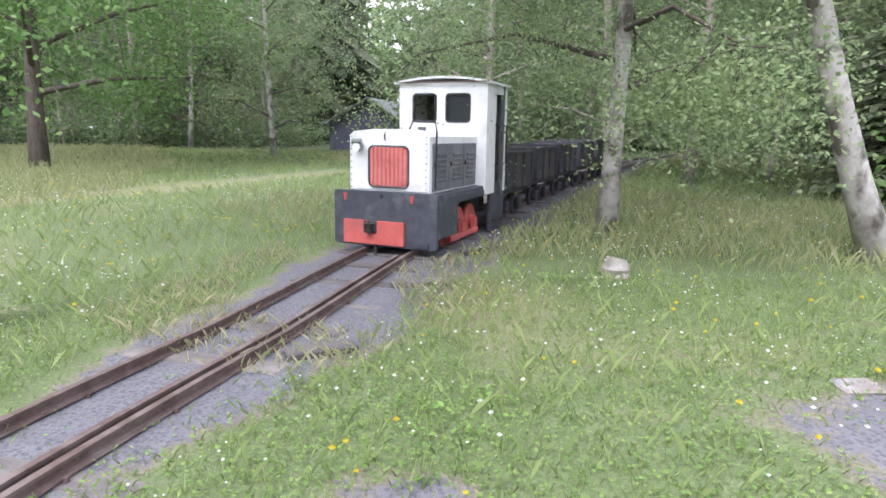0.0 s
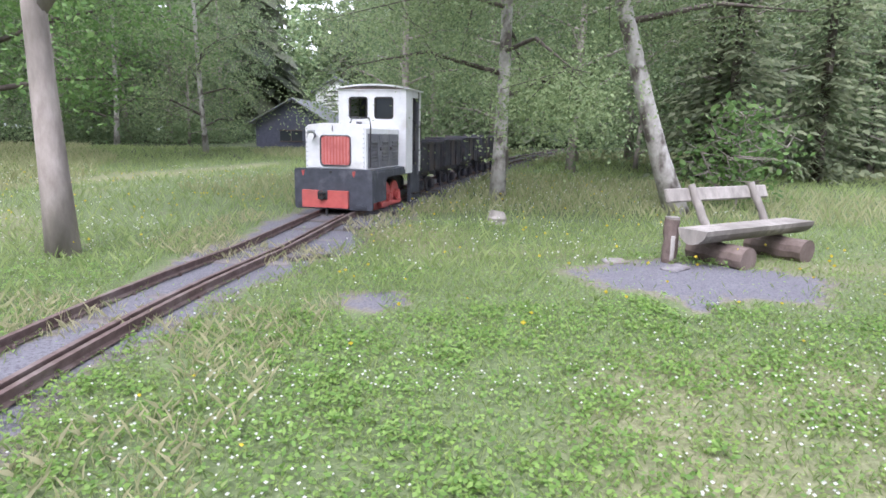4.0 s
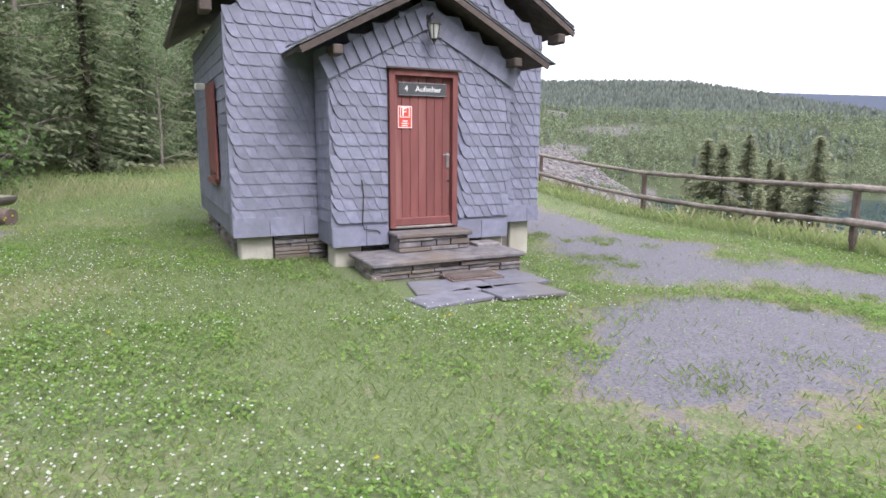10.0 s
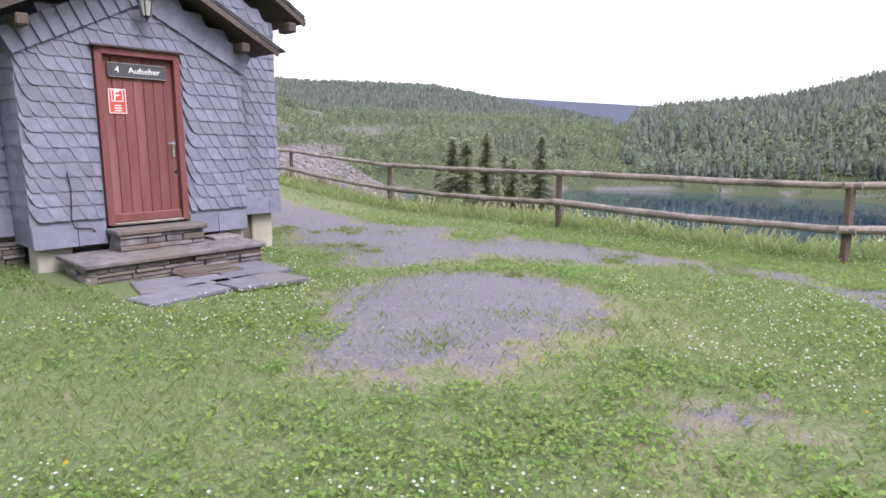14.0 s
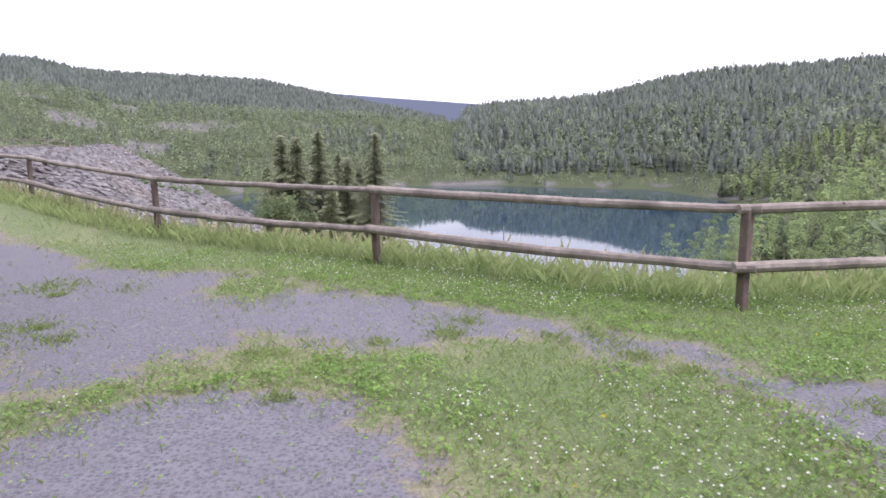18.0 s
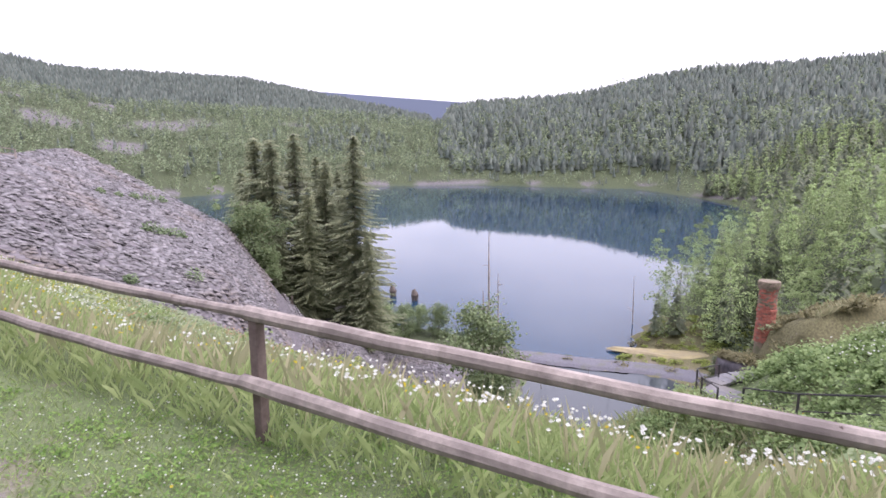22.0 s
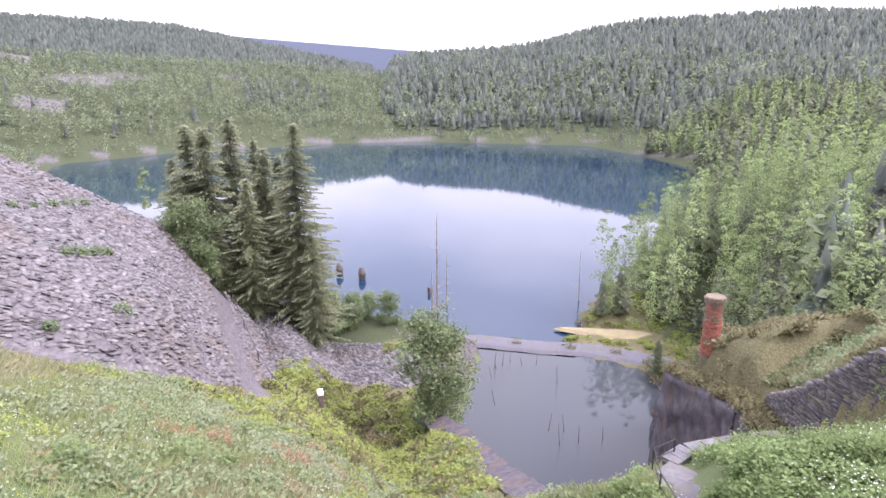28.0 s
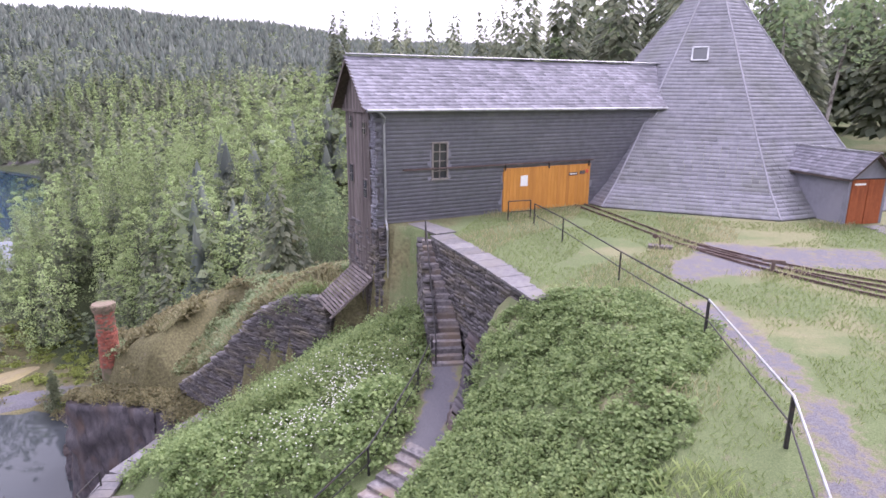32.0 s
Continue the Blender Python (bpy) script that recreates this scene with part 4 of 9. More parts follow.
# broad border slates along the rake of the porch gable, each lapping the one below
a_ = math.atan(0.52)
for sgn in (-1, 1):
    for k in range(10):
        d = 0.10 + 0.158 * k
        bm = box(bmesh.new(), (0, 0, 0), (0.185, 0.012, 0.27), Matrix.Rotation(radians(-9 * sgn), 3, 'Z') @ Matrix.Rotation(radians(2.5), 3, 'X'))
        st = part("border_slate", bm, SLATE, porch_front)
        st.matrix_local = Matrix.Translation((2.34 + sgn * (d * math.cos(a_) - 0.10 * math.sin(a_)), PY - 0.034 + 0.0, 3.36 - d * math.sin(a_) - 0.10)) @ Matrix.Rotation(sgn * a_, 4, 'Y')
# plain foot courses of large slates
for x0, x1, y, z, par in ((-CLAD, PX0, -CLAD, 0.41, front_wall), (PX1, HUT_W + CLAD, -CLAD, 0.41, front_wall), (PX0, 1.79, PY, 0.31, porch_front), (2.81, PX1, PY, 0.31, porch_front)):
    x = x0
    while x < x1 - 0.05:
        w = min(random.uniform(0.3, 0.5), x1 - x)
        part("foot_slate", box(bmesh.new(), (x + w / 2, y - 0.012, z + 0.12), (w - 0.008, 0.014, 0.25), Matrix.Rotation(radians(-3), 3, 'X')), SLATE, par)
        x += w

# roofs: boards, slates in rows, overhanging verge
def gable_roof(name, cx, ridge_z, half, slope, y0, y1, th, parent):
    roofs = []
    for sgn in (-1, 1):
        bm = bmesh.new()
        a = math.atan(slope)
        length = half / math.cos(a)
        rot = Matrix.Rotation(sgn * a, 3, 'Y')
        mid = Vector((cx + sgn * half / 2, (y0 + y1) / 2, ridge_z - half * slope / 2))
        box(bm, mid, (length, y1 - y0, th), rot)
        side = part(name, bm, DARK_WOOD, parent, "boarded roof slope with weathered slates")
        roofs.append(side)
        # rows of slates on the slope
        rows = int(length / 0.17)
        normal = Vector((sgn * math.sin(a), 0, math.cos(a)))
        bm = bmesh.new()
        r = random.Random(int(half * 100) + sgn)
        for i in range(rows):
            d = length - 0.02 - i * 0.17
            y = y0 - 0.02
            while y < y1:
                w = min(r.uniform(0.2, 0.32), y1 + 0.02 - y)
                c = Vector((cx + sgn * math.cos(a) * (d - 0.1), y + w / 2, ridge_z - math.sin(a) * (d - 0.1))) + normal * (th / 2 + 0.018)
                box(bm, c, (0.24, w - 0.01, 0.012), Matrix.Rotation(sgn * (a - 0.02), 3, 'Y'))
                y += w
        tagged(part("slate_covering", bm, SLATE_ROOF_HUT, side), kind="stuff")
        # verge slates along the front edge
        bm = bmesh.new()
        for i in range(int(length / 0.24)):
            d = 0.1 + i * 0.24
            c = Vector((cx + sgn * math.cos(a) * (d + 0.12), y0 + 0.1, ridge_z - math.sin(a) * (d + 0.12))) + normal * (th / 2 + 0.045)
            box(bm, c, (0.28, 0.24, 0.014), Matrix.Rotation(sgn * (a - 0.03), 3, 'Y'))
        tagged(part("verge_covering", bm, SLATE_ROOF_HUT, side), kind="stuff")
        part("barge_board", box(bmesh.new(), mid + Vector((0, -(y1 - y0) / 2 - 0.012, -0.03)), (length, 0.03, 0.07), rot), DARK_WOOD, side)
    return roofs


SLATE_ROOF_HUT = material("hut_roof_slate", (0.10, 0.105, 0.13), (0.16, 0.165, 0.195), 8, 0.55, bump=0.3, c=(0.11, 0.12, 0.085), cscale=1.5, camount=0.42, island=0.2)
gable_roof("roof", HUT_W / 2, EAVE_Z + 2.85 * SLOPE + 0.06, 2.80, SLOPE, -0.30, HUT_D + 0.4, 0.055, hut)
gable_roof("porch_roof", 2.34, 3.60, 1.72, 0.52, PY - 0.30, 0.02, 0.04, hut)
for x in (PX0 + 0.06, PX1 - 0.06):
    part("purlin", box(bmesh.new(), (x, PY - 0.1, 2.72), (0.12, 0.34, 0.12), bevel=0.015), DARK_WOOD, hut)
for x in (-0.3, HUT_W + 0.3):
    part("purlin", box(bmesh.new(), (x, -0.18, 3.22), (0.14, 0.3, 0.14), bevel=0.015), DARK_WOOD, hut)

# the door with its frame, planks and iron
door = part("door", box(box(box(bmesh.new(), (1.845, PY + 0.03, 1.54), (0.075, 0.14, 2.06)), (2.755, PY + 0.03, 1.54), (0.075, 0.14, 2.06)), (2.30, PY + 0.03, 2.53), (0.98, 0.14, 0.08)), DOOR_RED, hut, "faded brown-red plank door with its frame")
for k in range(7):
    x = 1.884 + 0.119 * k
    part("plank", box(bmesh.new(), (x + 0.0595, PY + 0.055, 1.56), (0.115, 0.03, 1.86), bevel=0.006), DOOR_RED, door)
part("weather_board", box(bmesh.new(), (2.30, PY + 0.02, 0.585), (0.83, 0.05, 0.11), bevel=0.012), DOOR_RED, door, "worn kick board")
part("sill_board", box(bmesh.new(), (2.30, PY + 0.02, 0.515), (0.90, 0.10, 0.035), bevel=0.01), OLD_WOOD, door)
part("drip_strip", box(bmesh.new(), (2.30, PY - 0.055, 2.578), (1.06, 0.05, 0.02)), DARK_WOOD, door)
part("lock_plate", box(bmesh.new(), (2.675, PY + 0.03, 1.40), (0.035, 0.02, 0.20), bevel=0.006), ZINC, door, "steel lock plate")
part("door_handle", tube(bmesh.new(), [(2.675, PY + 0.04, 1.47), (2.675, PY - 0.03, 1.47), (2.58, PY - 0.035, 1.475)], 0.009), ZINC, door)
part("keyhole_plate", box(bmesh.new(), (2.69, PY + 0.035, 1.12), (0.04, 0.012, 0.03), bevel=0.004), IRON, door)
for z in (0.85, 2.2):
    part("hinge", box(bmesh.new(), (1.875, PY + 0.02, z), (0.03, 0.04, 0.14), bevel=0.008), DARK_WOOD, door)


def text(name, body, size, m, parent, mat):
    cu = bpy.data.curves.new(name, 'FONT')
    cu.body, cu.size, cu.extrude, cu.align_x, cu.align_y = body, size, 0.002, 'CENTER', 'CENTER'
    tmp = bpy.data.objects.new(name, cu)
    scene.collection.objects.link(tmp)
    me = bpy.data.meshes.new_from_object(tmp.evaluated_get(bpy.context.evaluated_depsgraph_get()))
    bpy.data.objects.remove(tmp)
    ob = finish(new(name, me), mat)
    ob.parent = parent
    ob.matrix_local = m
    return ob


UP = Matrix.Rotation(radians(90), 4, 'X')
board_sign = empty("door_sign", hut.matrix_world @ Matrix.Translation((2.295, PY + 0.02, 2.325)), "grey enamel sign lettered 4 Aufseher on the door", "sign")
part("sign_plate", box(bmesh.new(), (0, 0, 0), (0.69, 0.02, 0.165), bevel=0.006), SIGN_GREY, board_sign)
part("sign_rim", box(box(bmesh.new(), (0, -0.012, 0.079), (0.68, 0.006, 0.006)), (0, -0.012, -0.079), (0.68, 0.006, 0.006)), ZINC, board_sign)
text("number", "4", 0.10, Matrix.Translation((-0.235, -0.012, 0)) @ UP, board_sign, LETTER)
text("lettering", "Aufseher", 0.098, Matrix.Translation((0.08, -0.012, 0)) @ UP @ Matrix.Diagonal((1.05, 1, 1, 1)), board_sign, LETTER)
fire = empty("fire_sign", hut.matrix_world @ Matrix.Translation((2.045, PY + 0.032, 1.965)), "small red sign with a white letter F on the door", "sign")
part("sign_plate", box(bmesh.new(), (0, 0, 0), (0.20, 0.008, 0.29), bevel=0.003), SIGN_RED, fire)
part("sign_border", box(box(box(box(bmesh.new(), (0, -0.006, 0.137), (0.192, 0.003, 0.008)), (0, -0.006, -0.137), (0.192, 0.003, 0.008)), (0.094, -0.006, 0), (0.008, 0.003, 0.275)), (-0.094, -0.006, 0), (0.008, 0.003, 0.275)), LETTER, fire)
text("letter", "F", 0.15, Matrix.Translation((-0.01, -0.006, 0.06)) @ UP, fire, LETTER)
part("letter_box", box(box(box(box(bmesh.new(), (0.0, -0.0055, 0.125), (0.13, 0.002, 0.008)), (0, -0.0055, 0.0), (0.13, 0.002, 0.008)), (0.062, -0.0055, 0.06), (0.008, 0.002, 0.13)), (-0.062, -0.0055, 0.06), (0.008, 0.002, 0.13)), LETTER, fire)
for k, w in enumerate((0.07, 0.09, 0.08)):
    part("text_bar", box(bmesh.new(), (0, -0.006, -0.05 - 0.03 * k), (w, 0.003, 0.011)), LETTER, fire)

# lantern over the door
lamp = empty("wall_lantern", hut.matrix_world @ Matrix.Translation((2.36, PY, 3.12)), "black iron lantern with clouded glass on the porch gable", "lamp")
part("wall_plate", box(bmesh.new(), (0.0, -0.03, 0.06), (0.07, 0.03, 0.16), bevel=0.01), IRON, lamp)
part("bracket", tube(bmesh.new(), [(0, -0.04, 0.10), (0.0, -0.16, 0.14), (0.0, -0.2, 0.06)], 0.012), IRON, lamp)
bm = bmesh.new()
bmesh.ops.create_cone(bm, cap_ends=True, segments=6, radius1=0.10, radius2=0.02, depth=0.08, matrix=Matrix.Translation((0, -0.2, 0.03)))
part("cap", bm, IRON, lamp)
bm = bmesh.new()
bmesh.ops.create_cone(bm, cap_ends=True, segments=6, radius1=0.05, radius2=0.085, depth=0.17, matrix=Matrix.Translation((0, -0.2, -0.095)))
part("lamp_glass", bm, LAMP_GLASS, lamp)
bm = bmesh.new()
for k in range(6):
    a = k * math.pi / 3 + math.pi / 6 - math.pi / 6
    tube(bm, [(0.052 * math.cos(a), -0.2 + 0.052 * math.sin(a), -0.185), (0.089 * math.cos(a), -0.2 + 0.089 * math.sin(a), -0.01)], 0.007, 5)
part("cage", bm, IRON, lamp)
part("finial", tube(bmesh.new(), [(0, -0.2, -0.18), (0, -0.2, -0.21), (0, -0.2, -0.24)], [0.04, 0.02, 0.006]), IRON, lamp)
# wire and foot scraper beside the door
part("wire", tube(bmesh.new(), [(1.42, PY - 0.03, 1.16), (1.44, PY - 0.035, 0.95), (1.42, PY - 0.03, 0.6), (1.45, PY - 0.03, 0.52), (1.62, PY - 0.035, 0.5), (1.66, PY - 0.03, 0.46)], 0.007, 6), IRON, hut, "thin iron bracket wire")

# window with a red shutter in the west wall
win = empty("window", hut.matrix_world @ Matrix.Translation((-CLAD, 1.51, 1.75)), "small window with a brown-red shutter in the hut's side", "window")
part("frame", box(box(box(box(bmesh.new(), (0.02, -0.46, 0), (0.10, 0.07, 1.42)), (0.02, 0.46, 0), (0.10, 0.07, 1.42)), (0.02, 0, 0.68), (0.10, 0.98, 0.07)), (0.0, 0, -0.68), (0.14, 1.0, 0.07)), DOOR_RED, win)
part("pane", box(bmesh.new(), (0.06, 0, 0), (0.01, 0.86, 1.3)), GLASS, win)
for k in range(4):
    part("shutter_board", box(bmesh.new(), (-0.045, -0.36 + 0.24 * k - 0.28, 0.02), (0.03, 0.23, 1.32), bevel=0.006), DOOR_RED, win)
part("shutter_hook", tube(bmesh.new(), [(-0.05, -0.6, -0.55), (-0.12, -0.62, -0.55), (-0.12, -0.72, -0.52)], 0.01), IRON, win)
part("bird_box", box(bmesh.new(), (-0.1, 0.55, 0.72), (0.14, 0.16, 0.09), bevel=0.01), WHITE_SIGN, win, "white insulator bracket")

# slate steps in front of the door
steps = empty("door_steps", hut.matrix_world.copy(), "two slate steps of stacked courses before the door", "steps")
part("tread", box(bmesh.new(), (2.32, PY - 0.16, 0.445), (1.10, 0.42, 0.06), bevel=0.012), SLATE_STONE, steps)
part("tread", box(bmesh.new(), (2.30, PY - 0.45, 0.20), (2.14, 0.92, 0.055), bevel=0.012), SLATE_STONE, steps)
core1 = part("riser", box(bmesh.new(), (2.32, PY - 0.12, 0.32), (1.02, 0.30, 0.2)), SLATE_STONE, steps)
core2 = part("riser", box(bmesh.new(), (2.30, PY - 0.42, 0.06), (2.0, 0.72, 0.24)), SLATE_STONE, steps)
courses("stone", 1.80, 2.84, PY - 0.30, 0.23, 0.415, 0.12, core1, seed=11)
courses("stone", 1.26, 3.34, PY - 0.82, -0.06, 0.17, 0.12, core2, seed=12)
courses("stone", 0.38, 0.86, 0, -0.06, 0.17, 0.1, core2, m=Matrix(((0, 1, 0, 1.26), (-1, 0, 0, PY - 0.0), (0, 0, 1, 0), (0, 0, 0, 1))), seed=13)
part("tread", box(bmesh.new(), (3.15, PY + 0.02 - 0.2, 0.245), (0.35, 0.3, 0.05), bevel=0.01), SLATE_STONE, steps)

# slabs of slate laid in the grass, with a doormat
for k, (x, y, w, d, r) in enumerate(((2.0, -2.15, 0.92, 0.62, -4), (2.85, -2.02, 0.78, 0.75, 3), (1.75, -2.68, 0.85, 0.45, 6), (2.62, -2.68, 0.78, 0.52, -6))):
    slab = new("slate_slab", None)
    bm = box(bmesh.new(), (0, 0, 0), (w, d, 0.05), bevel=0.01)
    for v in bm.verts:
        v.co.x += 0.05 * math.sin(7 * v.co.y + k)
        v.co.y += 0.05 * math.sin(9 * v.co.x + 2 * k)
    bpy.data.objects.remove(slab)
    slab = part("slate_slab", bm, SLAB)
    slab.matrix_world = hut.matrix_world @ pose(x, y, -0.008, 0, 0, r)
    tagged(slab, "dark slate slab laid in the lawn before the steps", "slab", "slabs before the hut door")
mat_ob = empty("doormat", hut.matrix_world @ pose(2.45, -1.86, 0.024, 0, 0, -4), "brown woven doormat at the foot of the steps", "doormat")
part("mat_edge", box(bmesh.new(), (0, 0, 0), (0.70, 0.42, 0.025), bevel=0.008), RUST, mat_ob)
for k in range(9):
    part("mat_rib", tube(bmesh.new(), [(-0.32 + 0.04 * (k % 2), -0.17 + 0.0425 * k, 0.016), (0.0, -0.15 + 0.0425 * k, 0.02), (0.32, -0.17 + 0.0425 * k, 0.016)], 0.011, 5), DARK_WOOD, mat_ob)

# ---- narrow-gauge track, locomotive and wagons ----
def on_ground(x, y):
    return float(height(x, y))


line_z = [on_ground(*p) + 0.015 for p in track_line]


def swept(bm, pts, profile):
    """Sweeps an outline (across, up) along points."""
    rings = []
    for i, p in enumerate(pts):
        d = Vector(pts[min(i + 1, len(pts) - 1)]) - Vector(pts[max(i - 1, 0)])
        side = Vector((d.y, -d.x, 0)).normalized()
        rings.append([bm.verts.new(Vector(p) + side * a + Vector((0, 0, b))) for a, b in profile])
    n = len(profile)
    for r, q in zip(rings, rings[1:]):
        for k in range(n):
            bm.faces.new((r[k], r[(k + 1) % n], q[(k + 1) % n], q[k]))
    bm.faces.new(rings[0][::-1])
    bm.faces.new(rings[-1])
    return bm


RAIL_PROFILE = [(-0.04, 0), (0.04, 0), (0.035, 0.012), (0.008, 0.018), (0.008, 0.055), (0.022, 0.06), (0.022, 0.08), (-0.022, 0.08), (-0.022, 0.06), (-0.008, 0.055), (-0.008, 0.018), (-0.035, 0.012)]


def offset_line(pts, zs, off):
    out = []
    for i, p in enumerate(pts):
        d = pts[min(i + 1, len(pts) - 1)] - pts[max(i - 1, 0)]
        d = d / np.hypot(*d)
        out.append((p[0] + d[1] * off, p[1] - d[0] * off, zs[i]))
    return out


track = empty("railway_track", Matrix(), "rusty narrow-gauge railway track on weathered wooden sleepers", "track")
for off in (-0.32, 0.32):
    part("rail", swept(bmesh.new(), offset_line(track_line, line_z, off), RAIL_PROFILE), RUST, track)
part("check_rail", swept(bmesh.new(), offset_line(track_line[22:80], line_z[22:80], 0.22), RAIL_PROFILE), RUST, track)
run = np.r_[0, np.cumsum(np.hypot(*np.diff(track_line, axis=0).T))]


def along_track(s):
    x, y = np.interp(s, run, track_line[:, 0]), np.interp(s, run, track_line[:, 1])
    x2, y2 = np.interp(s + 0.4, run, track_line[:, 0]), np.interp(s + 0.4, run, track_line[:, 1])
    return x, y, math.degrees(math.atan2(-(x2 - x), y2 - y))


sleeper_meshes = []
for k in range(4):
    bm = box(bmesh.new(), (0, 0, 0), (1.32 - 0.06 * k, 0.19 + 0.01 * k, 0.11), bevel=0.015)
    for v in bm.verts:
        v.co += Vector((0.03 * math.sin(9 * v.co.y + k), 0.015 * math.sin(6 * v.co.x + 2 * k), 0.008 * math.sin(11 * v.co.x + k)))
    me = bpy.data.meshes.new("sleeper")
    bm.to_mesh(me)
    bm.free()
    me.materials.append(SLEEPER)
    sleeper_meshes.append(me)
r = random.Random(4)
s = 8.0
while s < run[-1] - 1:
    x, y, a = along_track(s)
    piece("sleeper", sleeper_meshes[r.randrange(4)], pose(x + r.uniform(-0.08, 0.08), y, on_ground(x, y) - 0.042 + r.uniform(-0.022, 0.006), r.uniform(-1, 1), 0, a + r.uniform(-4, 4)), track)
    if 20 < s < 34:
        for off in (-0.32, 0.32):
            d = math.radians(a)
            part("spike", disc(bmesh.new(), (x + math.cos(d) * (off + 0.05), y + math.sin(d) * (off + 0.05), on_ground(x, y) + 0.018), 0.014, 0.03, 6, 'z'), RUST, track)
    s += 0.72 + r.uniform(-0.05, 0.05)
for k, (x, y) in enumerate(((-0.55, 14.6), (-1.2, 12.7), (0.1, 16.2))):
    pl = part("plank", box(bmesh.new(), (0, 0, 0), (0.62 - 0.1 * k, 0.17, 0.07), bevel=0.012), SLEEPER)
    pl.matrix_world = pose(x, y, on_ground(x, y) + 0.02, 0, 0, 10 + 14 * k)
    tagged(pl, "short weathered plank lying beside the rails", "plank", "loose planks by the track")

LZ = 0.25
loco = empty("locomotive", pose(-1.05, 16.0, LZ, 0, 0, -22.6) @ Matrix.Diagonal((1.08, 0.95, 1.04, 1)), "small white diesel mine locomotive with black frame and red grille", "locomotive")


def rounded(bm, w, h, r, y0, y1, cx=0.0, cz=0.0, n=5):
    """A flat box in x, z with rounded corners."""
    pts = []
    for sx, sz, a0 in ((1, 1, 0), (-1, 1, 90), (-1, -1, 180), (1, -1, 270)):
        for k in range(n):
            a = radians(a0 + 90 * k / (n - 1))
            pts.append((cx + sx * (w / 2 - r) + r * math.cos(a), cz + sz * (h / 2 - r) + r * math.sin(a)))
    return prism(bm, pts, y0, y1)


def ring_plate(bm, w, h, r, t, y0, y1, cx, cz, n=5):
    """A rounded rim of width t."""
    def outline(g):
        pts = []
        for sx, sz, a0 in ((1, 1, 0), (-1, 1, 90), (-1, -1, 180), (1, -1, 270)):
            for k in range(n):
                a = radians(a0 + 90 * k / (n - 1))
                rr = max(r + g, 0.004)
                pts.append((cx + sx * (w / 2 - r) + rr * math.cos(a), cz + sz * (h / 2 - r) + rr * math.sin(a)))
        return pts
    o, i = outline(0), outline(-t)
    va = [[bm.verts.new((x, y, z)) for x, z in q] for y in (y0, y1) for q in (o, i)]
    m = len(o)
    for k in range(m):
        j = (k + 1) % m
        bm.faces.new((va[0][k], va[0][j], va[1][j], va[1][k]))
        bm.faces.new((va[2][k], va[3][k], va[3][j], va[2][j]))
        bm.faces.new((va[0][k], va[2][k], va[2][j], va[0][j]))
        bm.faces.new((va[1][k], va[1][j], va[3][j], va[3][k]))
    return bm


frame_part = part("frame", box(box(bmesh.new(), (0, 1.45, 0.46), (0.5, 2.8, 0.3)), (0, 1.45, 0.755), (1.24, 2.86, 0.055), bevel=0.01), LOCO_BLACK, loco)
plate = part("front_plate", rounded(bmesh.new(), 1.32, 0.66, 0.05, -0.03, 0.03, 0, 0.47), LOCO_BLACK, loco, "black steel front plate, paint worn grey")
part("side_skirt", box(bmesh.new(), (0.60, 0.42, 0.50), (0.06, 0.72, 0.5), bevel=0.01), LOCO_BLACK, loco)
part("side_skirt", box(bmesh.new(), (0.60, 2.55, 0.42), (0.06, 0.66, 0.66), bevel=0.01), LOCO_BLACK, loco)
part("side_skirt", box(bmesh.new(), (-0.60, 1.45, 0.5), (0.06, 2.7, 0.5), bevel=0.01), LOCO_BLACK, loco)
part("valance", box(bmesh.new(), (0.60, 1.5, 0.69), (0.05, 2.6, 0.10), bevel=0.008), LOCO_BLACK, loco)
bm = bmesh.new()
prism(bm, [(-0.51, 0.17), (0.27, 0.17), (0.27, 0.45), (-0.07, 0.45), (-0.07, 0.30), (-0.24, 0.30), (-0.24, 0.45), (-0.51, 0.45)], -0.085, -0.032)
part("buffer_beam", bm, LOCO_RED, loco, "red painted buffer beam")
cup = part("coupler", box(box(box(bmesh.new(), (-0.155, -0.06, 0.37), (0.17, 0.10, 0.14), bevel=0.02), (-0.155, -0.12, 0.33), (0.10, 0.08, 0.03)), (-0.155, -0.12, 0.41), (0.10, 0.08, 0.03)), IRON, loco)
part("coupling_pin", tube(bmesh.new(), [(-0.155, -0.13, 0.29), (-0.155, -0.13, 0.46)], 0.014), RUST, cup)
for x in (-0.50, 0.36):
    part("lamp_bracket", tube(bmesh.new(), [(x, -0.045, 0.68), (x - 0.018, -0.05, 0.76), (x + 0.018, -0.05, 0.77), (x, -0.045, 0.70)], 0.012, 6), LOCO_RED, plate)
part("hole_plug", disc(bmesh.new(), (-0.03, -0.035, 0.745), 0.022, 0.02, 10, 'y'), IRON, plate)
part("step_plate", box(bmesh.new(), (0.48, -0.06, 0.20), (0.18, 0.02, 0.05)), LOCO_BLACK, plate)
